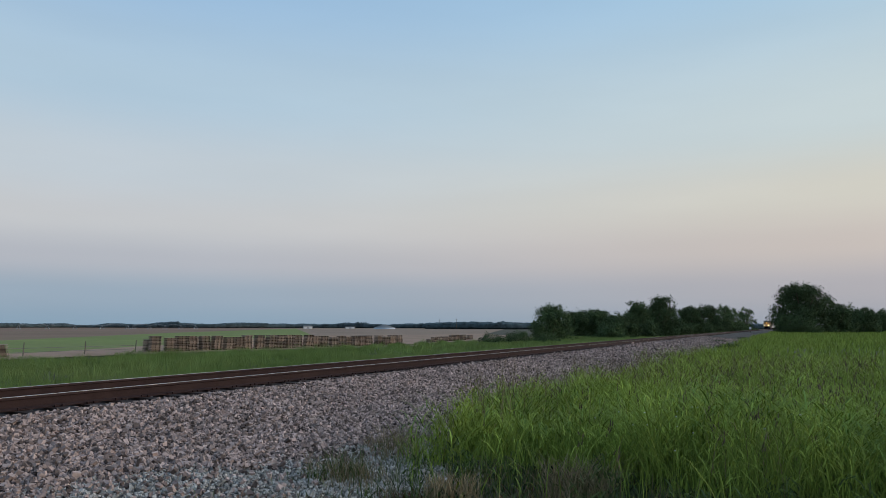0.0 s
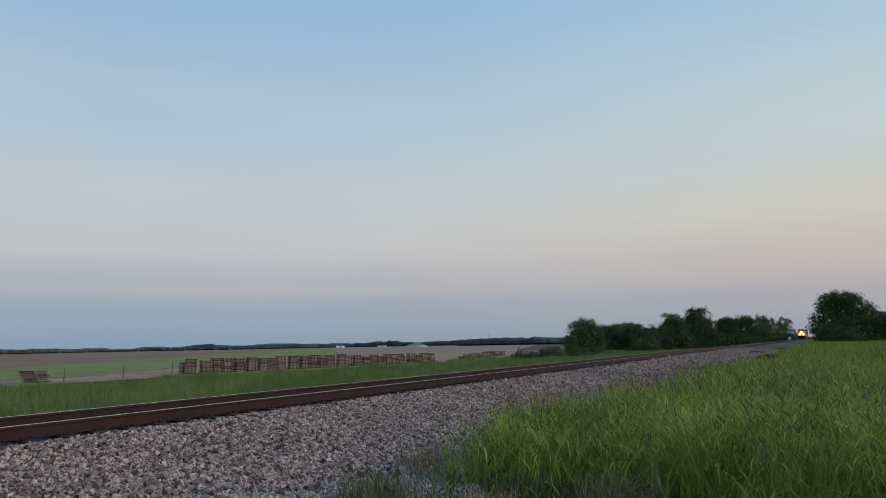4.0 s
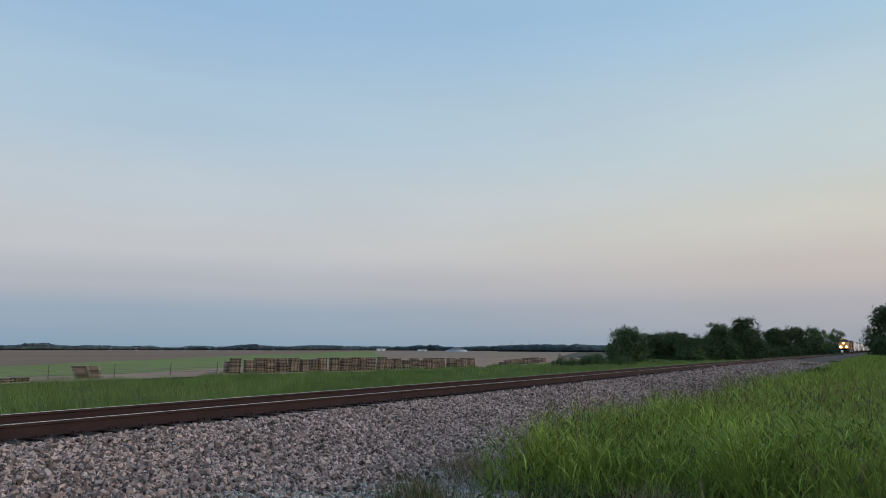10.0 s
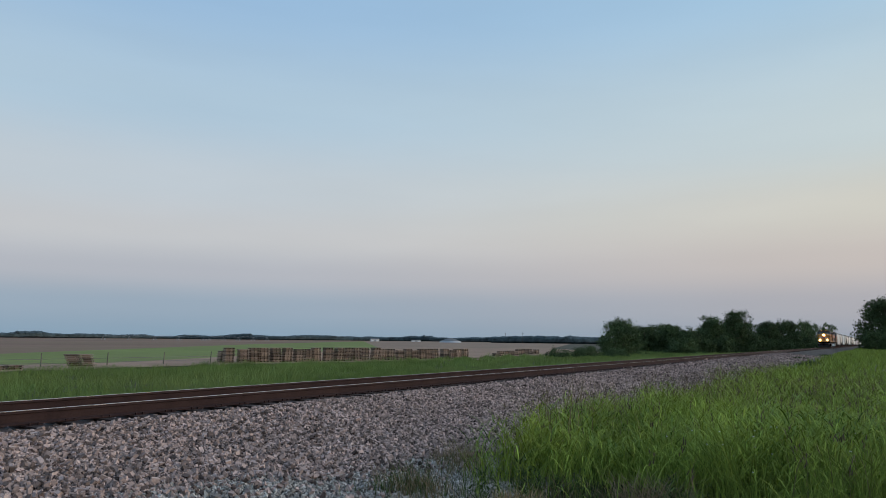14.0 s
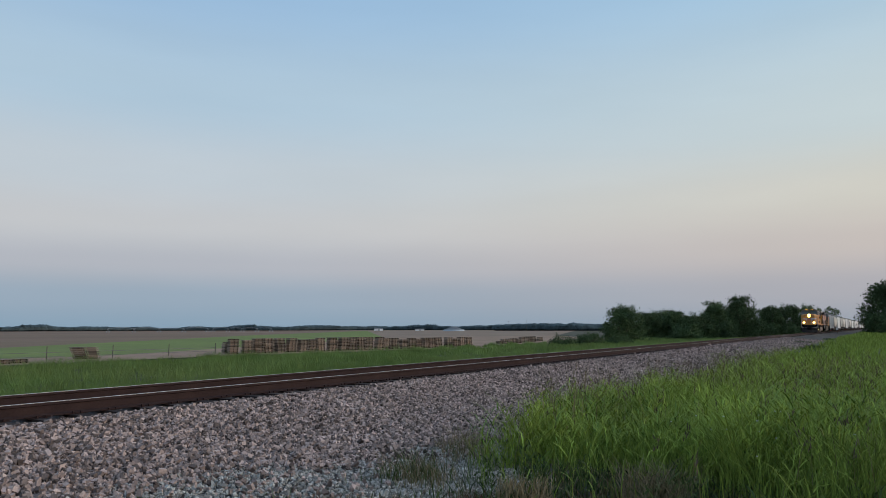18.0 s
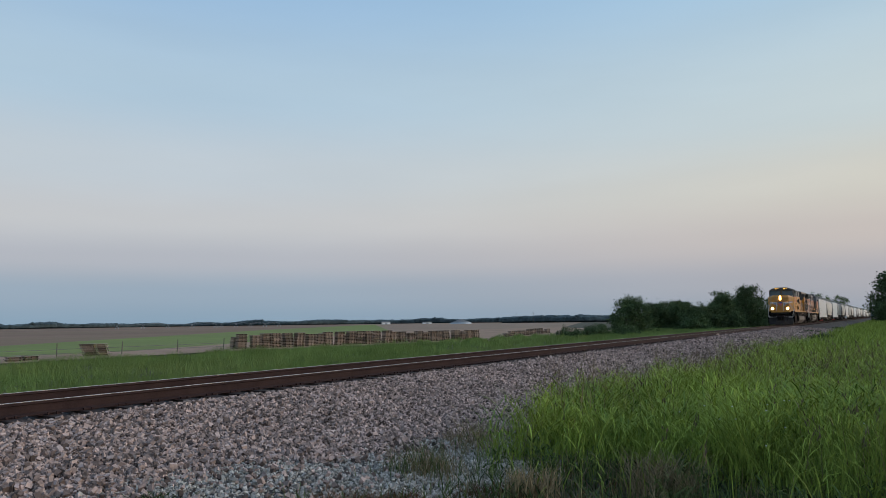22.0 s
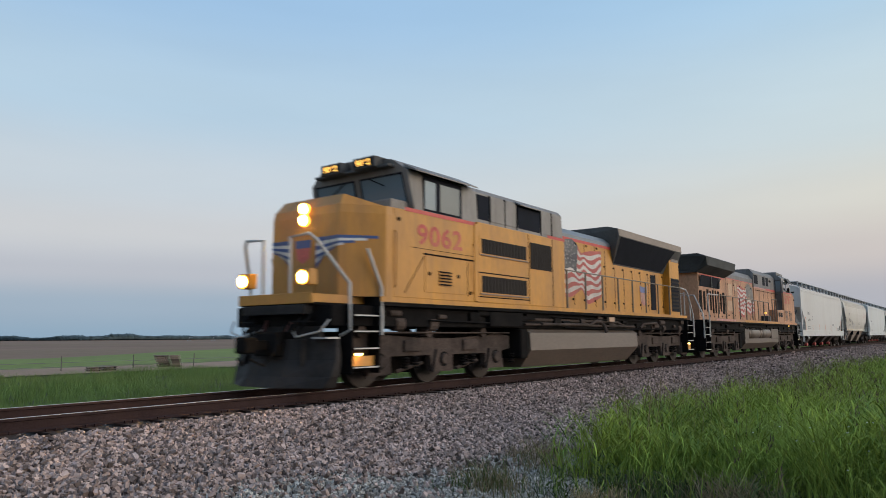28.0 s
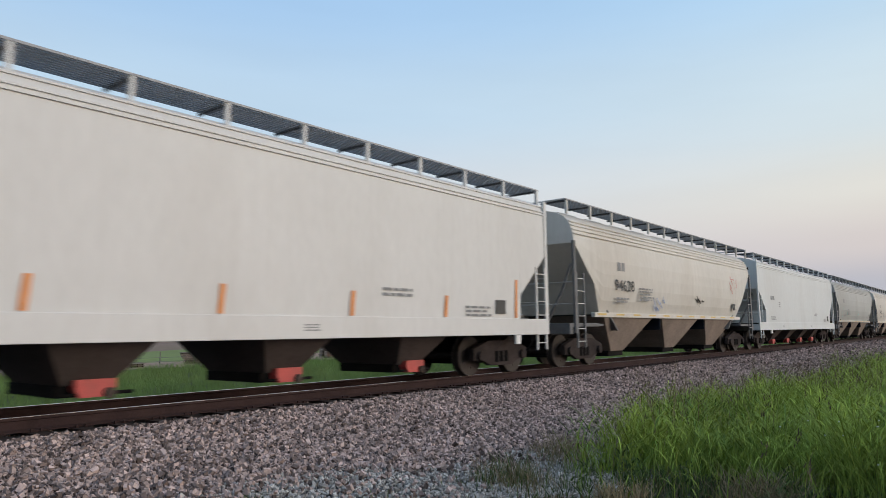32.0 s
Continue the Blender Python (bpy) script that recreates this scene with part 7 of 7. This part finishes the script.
def hopper_truck(parent, yc, r=0.46):
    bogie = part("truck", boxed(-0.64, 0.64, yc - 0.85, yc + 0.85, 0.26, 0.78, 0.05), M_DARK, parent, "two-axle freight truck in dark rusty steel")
    for side in (1, -1):
        bm = bmesh.new()
        x = side * 0.98
        pts = [(-1.12, 0.62), (-1.12, 0.36), (-0.72, 0.34), (-0.45, 0.22), (0.45, 0.22), (0.72, 0.34), (1.12, 0.36), (1.12, 0.62), (0.55, 0.80), (-0.55, 0.80)]
        along_x(bm, [(yc + a, b) for a, b in pts], min(x, x + side * 0.14), max(x, x + side * 0.14))
        part("side_frame", bm, M_TRUCK, bogie)
        for k in (-0.89, 0.89):
            bm = bmesh.new()
            drum(bm, (side * 1.0, yc + k, 0.46), (side * 1.2, yc + k, 0.46), 0.11, 12)
            part("bearing_cap", bm, M_TRUCK, bogie)
        bm = bmesh.new()
        for k in (-0.2, 0.0, 0.2):
            drum(bm, (side * 1.08, yc + k, 0.30), (side * 1.08, yc + k, 0.56), 0.085, 10)
        part("spring_nest", bm, M_DARK, bogie)
    return [wheelset(parent, yc + k, r) for k in (-0.89, 0.89)]


def ladder(parent, x, y0, y1, z0, z1, n, mat):
    bm = bmesh.new()
    for y in (y0, y1):
        box(bm, x - 0.02, x + 0.02, y - 0.03, y + 0.03, z0, z1)
    lad = part("ladder", bm, mat, parent)
    for k in range(n):
        z = z0 + (k + 0.5) * (z1 - z0) / n
        bm = bmesh.new()
        tube(bm, [(x + 0.01, y0, z), (x + 0.01, y1, z)], 0.014, 5)
        part("rung", bm, M_SILVER, lad)


def build_hopper(length, kind, bays, mat, label, number="", spray=(), stripes=True):
    H = tagged(empty("covered_hopper"), label, "hopper car", "train")
    flat = kind == "flat"
    a0 = 0.68 if flat else 0.95            # where the end sheet stands
    z_low = 1.30 if flat else 1.50
    # body: full section in the middle, ends cut by the slope sheets
    zs_end = (2.92, 1.90, z_low) if flat else (3.45, 2.35, z_low)
    ys_end = (a0, a0 + 1.18, a0 + 1.19) if flat else (a0, a0 + 1.15, a0 + 1.75)
    tops = (3.6, 3.95, 4.10, 4.22, 4.30, 4.36, 4.42, 4.46)
    rings = []
    for y, zl in list(zip(ys_end, zs_end)) + [(length - y + 0.2, z) for y, z in reversed(list(zip(ys_end, zs_end)))]:
        levels = [zl + (3.45 - zl) * f for f in (0, 0.2, 0.4, 0.6, 0.8, 1.0)] if zl < 3.4 else [zl + 0.01 * k for k in range(6)]
        half = [(half_width(kind, z), z) for z in levels] + [(half_width(kind, z), z) for z in tops]
        ring = [(x, y, z) for x, z in half] + [(0, y, 4.50)] + [(-x, y, z) for x, z in reversed(half)]
        rings.append(ring)
    bm = bmesh.new()
    loft(bm, rings)
    body = part("body", bm, mat, H, "smooth painted steel hopper body")
    # ribs under the eaves
    for z in ((3.98, 4.06, 4.20) if flat else (3.70, 3.82, 3.94, 4.05)):
        for s in (1, -1):
            x = half_width(kind, z)
            part("eave_rib", boxed(min(s * (x - 0.01), s * (x + 0.022)), max(s * (x - 0.01), s * (x + 0.022)), a0 + 0.02, length - a0 + 0.18, z, z + 0.03), mat, body)
    # slope sheets and end frame
    for e in (0, 1):
        def Y(y):
            return y if e == 0 else length + 0.2 - y
        bm = bmesh.new()
        w = 1.36
        zt = zs_end[0]
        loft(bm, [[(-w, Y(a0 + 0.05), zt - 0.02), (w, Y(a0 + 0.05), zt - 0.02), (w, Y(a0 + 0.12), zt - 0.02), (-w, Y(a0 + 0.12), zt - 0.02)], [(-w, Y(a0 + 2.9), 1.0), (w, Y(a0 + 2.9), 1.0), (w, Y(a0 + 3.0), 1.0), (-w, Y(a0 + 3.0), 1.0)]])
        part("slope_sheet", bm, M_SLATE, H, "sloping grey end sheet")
        part("end_sill", boxed(-1.5, 1.5, min(Y(0.6), Y(0.78)), max(Y(0.6), Y(0.78)), 0.92, 1.22, 0.015), mat if flat else M_SLATE, H)
        part("end_platform", boxed(-1.5, 1.5, min(Y(0.62), Y(2.6)), max(Y(0.62), Y(2.6)), 1.14, 1.20), M_SLATE, H)
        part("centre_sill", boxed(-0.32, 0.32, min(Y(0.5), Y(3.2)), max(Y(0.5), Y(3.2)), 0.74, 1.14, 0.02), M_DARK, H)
        coupler(H, Y(0.0) if e == 0 else length, 1 if e == 0 else -1)
        for s in (1, -1):
            x = s * 1.48
            part("corner_post", boxed(min(x, x + s * 0.07), max(x, x + s * 0.07), min(Y(a0 - 0.10), Y(a0 + 0.02)), max(Y(a0 - 0.10), Y(a0 + 0.02)), 0.94, 4.36 if flat else 3.5, 0.01), mat if flat else M_SLATE, H)
            ladder(H, x + s * 0.05, min(Y(a0 + 0.03), Y(a0 + 0.46)), max(Y(a0 + 0.03), Y(a0 + 0.46)), 0.55, 2.62, 6, mat if flat else M_SLATE)
            bm = bmesh.new()
            tube(bm, [(s * 0.55, Y(a0 + 0.02), 1.2), (s * 0.95, Y(a0 + 0.25), 2.1), (s * 1.25, Y(a0 + 0.3), 2.9)], 0.05, 6)
            part("end_strut", bm, M_SLATE, H)
        bm = bmesh.new()
        for z in (1.75, 2.35):
            tube(bm, [(-1.46, Y(a0 - 0.05), z), (1.46, Y(a0 - 0.05), z)], 0.018, 5)
        part("cross_rail", bm, M_SILVER, H)
        if flat and e == 0:
            bm = bmesh.new()
            for k in range(4):
                z = 3.62 - k * 0.075
                plate(bm, [(0.35, Y(a0) - 0.006, z), (0.95 - 0.06 * (k % 2), Y(a0) - 0.006, z), (0.95 - 0.06 * (k % 2), Y(a0) - 0.006, z + 0.035), (0.35, Y(a0) - 0.006, z + 0.035)])
            plate(bm, [(0.75, Y(a0) - 0.006, 3.85), (1.15, Y(a0) - 0.006, 3.85), (1.15, Y(a0) - 0.006, 3.97), (0.75, Y(a0) - 0.006, 3.97)])
            part("end_stencil", bm, M_GRILLE, H)
        part("brake_gear", boxed(-1.0, -0.4, min(Y(0.7), Y(1.1)), max(Y(0.7), Y(1.1)), 1.25, 1.75, 0.03), M_SLATE, H)
    # side sills
    for s in (1, -1):
        if flat:
            part("side_sill", boxed(min(s * 1.50, s * 1.555), max(s * 1.50, s * 1.555), 0.62, length - 0.42, 0.93, 1.315, 0.012), mat, H, "deep painted side sill")
        else:
            part("side_sill", boxed(min(s * 1.28, s * 1.40), max(s * 1.28, s * 1.40), 2.3, length - 2.1, 1.40, 1.54, 0.012), mat, H, "narrow painted side sill")
            for y in np.arange(2.5, length - 2.6, 1.25):
                part("reflector_tape", boxed(min(s * 1.40, s * 1.404), max(s * 1.40, s * 1.404), float(y), float(y) + 0.55, 1.46, 1.51), M_TAPE, H, "yellow reflector tape")
            for y0, y1 in ((0.62, 2.35), (length - 2.15, length - 0.42)):
                part("sill_end", boxed(min(s * 1.30, s * 1.5), max(s * 1.30, s * 1.5), y0, y1, 1.12, 1.22, 0.01), M_SLATE, H)
    # bays and gates
    span0, span1 = (3.5, length - 3.4) if flat else (2.6, length - 2.5)
    w = (span1 - span0) / bays
    top = 0.95 if flat else 1.46
    for k in range(bays):
        gap = 0.90 if flat else 0.34
        y0, y1 = span0 + k * w + gap, span0 + (k + 1) * w - gap
        ym = (y0 + y1) / 2
        bm = bmesh.new()
        loft(bm, [[(-1.36, y0, top), (1.36, y0, top), (1.36, y1, top), (-1.36, y1, top)], [(-0.85, ym - w * 0.10, 0.36), (0.85, ym - w * 0.10, 0.36), (0.85, ym + w * 0.10, 0.36), (-0.85, ym + w * 0.10, 0.36)]])
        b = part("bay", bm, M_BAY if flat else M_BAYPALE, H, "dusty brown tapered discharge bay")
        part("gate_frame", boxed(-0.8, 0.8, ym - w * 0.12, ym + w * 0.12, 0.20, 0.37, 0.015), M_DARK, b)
        if flat:
            bm = bmesh.new()
            loft(bm, [[(0.70, ym + c, z0), (1.0, ym + c, z0), (1.0, ym + d, z0), (0.70, ym + d, z0)] for z0, c, d in ((0.20, -0.14, 0.28), (0.32, -0.20, 0.34), (0.44, -0.20, 0.34))])
            gate = part("gate", bm, M_GATE, b, "red outlet gate")
            part("gate_shaft", tube(bmesh.new(), [(0.92, ym - 0.35, 0.24), (0.92, ym + 0.62, 0.24)], 0.025, 6), M_DARK, gate)
            part("gate_capstan", drum(bmesh.new(), (1.0, ym + 0.24, 0.25), (1.06, ym + 0.24, 0.25), 0.075, 10), M_BOGIE, gate)
        if k and not flat:
            part("partition", boxed(-1.34, 1.34, y0 - 0.14, y0 - 0.10, top - 0.45, top), M_BLACK, H)
    # roof walkway on brackets
    for s in (1, -1):
        for k in range(10):
            x = s * (0.62 + 0.085 * k)
            part("walkway_slat", boxed(x - 0.022, x + 0.022, 0.72, length - 0.5, 4.645, 4.68), M_GRATING, H)
        y = 0.85
        while y < length - 0.5:
            part("walkway_bracket", boxed(min(s * 1.34, s * 1.40), max(s * 1.34, s * 1.40), y - 0.035, y + 0.035, 4.26, 4.66), mat, H)
            part("walkway_beam", boxed(min(s * 0.55, s * 1.38), max(s * 0.55, s * 1.38), y - 0.02, y + 0.02, 4.60, 4.645), M_SOOT_SHADE, H)
            y += (length - 1.4) / 12
    y = 2.2
    while y < length - 2:
        part("hatch_cover", boxed(-0.36, 0.36, y, y + 1.15, 4.49, 4.60, 0.03), mat, H)
        y += (length - 4.2) / 8
    bm = bmesh.new()
    for e in (0.72, length - 0.5):
        tube(bm, [(-1.4, e, 4.66), (1.4, e, 4.66)], 0.02, 5)
    part("end_grab", bm, M_SILVER, H)
    # paint marks
    xo = half_width(kind, 2.0) + 0.006
    if flat and stripes:
        for k, y in enumerate(np.linspace(1.92, length - 1.90, 7)):
            tall = 0.92 if k in (0, 6) else 0.45
            bm = bmesh.new()
            y = float(y)
            plate(bm, [(xo, y - 0.05, 1.33), (xo, y + 0.05, 1.33), (xo + 0.004, y + 0.09, 1.33 + tall), (xo + 0.004, y - 0.01, 1.33 + tall)])
            part("reflector_stripe", bm, M_ORANGE, H, "orange reflector stripe")
    if flat:
        bm = bmesh.new()
        for j in range(4):
            plate(bm, [(xo, 2.83 + j * 0.19, 2.44), (xo, 2.98 + j * 0.19, 2.44), (xo, 2.98 + j * 0.19, 2.64), (xo, 2.83 + j * 0.19, 2.64)])
        part("reporting_mark", bm, M_STENCIL, H, "plain dark lettering bars")
        if number:
            lettering("car_number", number, 0.18, (xo + 0.006, 3.36, 1.98), SIDE, M_INK, H, 0.003, 1.3, "black car number")
        bars("stencil", H, M_STENCIL, xo + 0.004, 2.75, 3.75, 1.44, 1.66, 2)
        bars("stencil", H, M_STENCIL, xo + 0.004, 4.4, 4.75, 2.1, 2.4, 3)
        bars("stencil", H, M_STENCIL, xo + 0.004, length - 6.5, length - 5.6, 1.72, 1.92, 2)
        bars("stencil", H, M_STENCIL, xo + 0.004, length - 3.9, length - 2.9, 1.36, 1.62, 3)
        bars("stencil", H, M_STENCIL, 1.558, 4.9, 5.35, 1.06, 1.2, 3)
        bars("stencil", H, M_STENCIL, 1.558, 11.6, 12.0, 1.06, 1.2, 3)
        bars("stencil", H, M_STENCIL, 1.515, 9.6, 11.0, 3.62, 3.68, 2)
        part("placard", boxed(xo, xo + 0.006, length - 2.75, length - 2.35, 1.42, 1.74), M_INK, H)
        part("tag_plate", boxed(1.50, 1.56, length - 1.95, length - 1.75, 0.72, 0.92), M_WHITE, H)
        part("tag_plate", boxed(1.50, 1.56, 2.55, 2.8, 0.76, 0.94), M_WHITE, H)
    else:
        xo = 1.548
        bm = bmesh.new()
        for j in range(2):
            plate(bm, [(xo, 3.62 + j * 0.3, 2.82), (xo, 3.85 + j * 0.3, 2.82), (xo, 3.85 + j * 0.3, 3.08), (xo, 3.62 + j * 0.3, 3.08)])
        part("reporting_mark", bm, M_STENCIL, H, "plain dark lettering bars")
        if number:
            lettering("car_number", number, 0.33, (xo, 4.12, 2.22), SIDE, M_INK, H, 0.004, 1.15, "dark car number")
        bars("stencil", H, M_STENCIL, xo - 0.004, 5.2, 6.4, 1.95, 2.40, 5)
        bars("stencil", H, M_STENCIL, xo - 0.01, 3.5, 4.4, 1.85, 2.05, 2)
        part("placard", boxed(1.53, 1.545, length - 3.5, length - 3.2, 1.80, 2.08), M_INK, H)
    # sprayed scrawls
    for y, z, w, h, m in spray:
        g = random.Random(int(y * 31))
        bm = bmesh.new()
        for k in range(9):
            cy, cz = y + w * g.uniform(0.05, 0.95), z + h * g.uniform(0.1, 0.9)
            ang, ln, th = g.uniform(-1.4, 1.4), h * g.uniform(0.35, 0.7), 0.035
            dy, dz = math.cos(ang) * ln / 2, math.sin(ang) * ln / 2
            x0 = max(half_width(kind, cz - abs(dz)), half_width(kind, cz + abs(dz))) + 0.008 + 0.002 * k
            plate(bm, [(x0, cy - dy, cz - dz), (x0, cy + dy, cz + dz), (x0, cy + dy + th, cz + dz + th), (x0, cy - dy + th, cz - dz + th)])
        part("scrawl", bm, m, H, "sprayed scrawl")
    t0, t1 = (2.1, length - 1.95)
    ws = hopper_truck(H, t0) + hopper_truck(H, t1)
    return H


def build_train():
    """All vehicles at their place when the train is in the middle of passing; q shifts them along the line."""
    train = [(build_lead_loco(), -20.5, 22.5), (build_second_loco(), 2.2, 22.0)]
    A = build_hopper(20.0, "flat", 4, M_HOP_A, "pale grey four-bay covered hopper car with orange reflector stripes", "632413")
    B = build_hopper(18.55, "round", 3, M_HOP_B, "tan round-sided covered hopper car with sprayed scrawls", "94628", ((6.4, 1.62, 1.1, 0.5, M_BLUESPRAY), (10.4, 1.62, 1.1, 0.6, M_GRILLE), (14.6, 2.3, 1.2, 0.9, M_PINK)))
    C = build_hopper(19.45, "flat", 4, M_HOP_C, "white four-bay covered hopper car", "", (), False)
    D = build_hopper(18.9, "round", 3, M_HOP_D, "dull grey round-sided hopper car with teal scrawl", "", ((3.0, 1.7, 2.6, 0.8, M_TEAL), (8.5, 1.7, 2.0, 0.6, M_TEAL)))
    y = 24.0
    order = [(A, 20.2), (B, 18.55), (C, 19.45), (D, 18.9), (B, 18.55), (A, 20.2), (D, 18.9), (B, 18.55), (C, 19.45), (D, 18.9), (A, 20.2), (B, 18.55), (D, 18.9), (C, 19.45), (B, 18.55), (A, 20.2), (D, 18.9), (B, 18.55)]
    used = set()
    for n, (proto, step) in enumerate(order):
        car = proto if proto not in used else copy_thing(proto, pose(0, 0, 0))
        used.add(proto)
        train.append((car, y, step))
        if n < 4:
            WHEELS.extend((w, 0.46) for w in car.children if w.name.startswith("wheelset"))
        y += step
    return train


build_ground()
build_fields()
build_track()
build_ballast()
build_grass()
build_trees()
build_far_woods()
build_distance()
build_fence()
build_pallets()
TRAIN = build_train()


# ---- what moves ----
def shift(t):
    """How far the train still is from its mid-passing place, in metres along the line."""
    if t >= 28.0:
        return 14.0 * (30.0 - t)
    d = 28.0 - t
    extra = 1.3 * (d * d / 6.0 if d < 3.0 else d - 1.5)
    return 28.0 + 14.0 * d + extra


def vehicle_pose(y30, length, t):
    y = y30 + shift(t)
    yc = y + length / 2
    yaw = line_yaw(yc)
    a = radians(yaw)
    return pose(line_x(yc) + math.sin(a) * length / 2, yc - math.cos(a) * length / 2, 0, 0, 0, yaw)


def motions():
    times = [float(t) for t in range(0, 33)]
    for ob, y30, length in TRAIN:
        walk(ob, [(t, vehicle_pose(y30, length, t)) for t in times])
    spin0 = 25.0
    ticks = [spin0 + k / 30 for k in range(int((32.0 - spin0) * 30) + 1)]
    for w, r in WHEELS:
        at = w.location.copy()
        rows = [(0.0, pose(*at))]
        for t in ticks:
            rows.append((t, pose(*at, math.degrees((shift(spin0) - shift(t)) / r))))
        walk(w, rows)


motions()
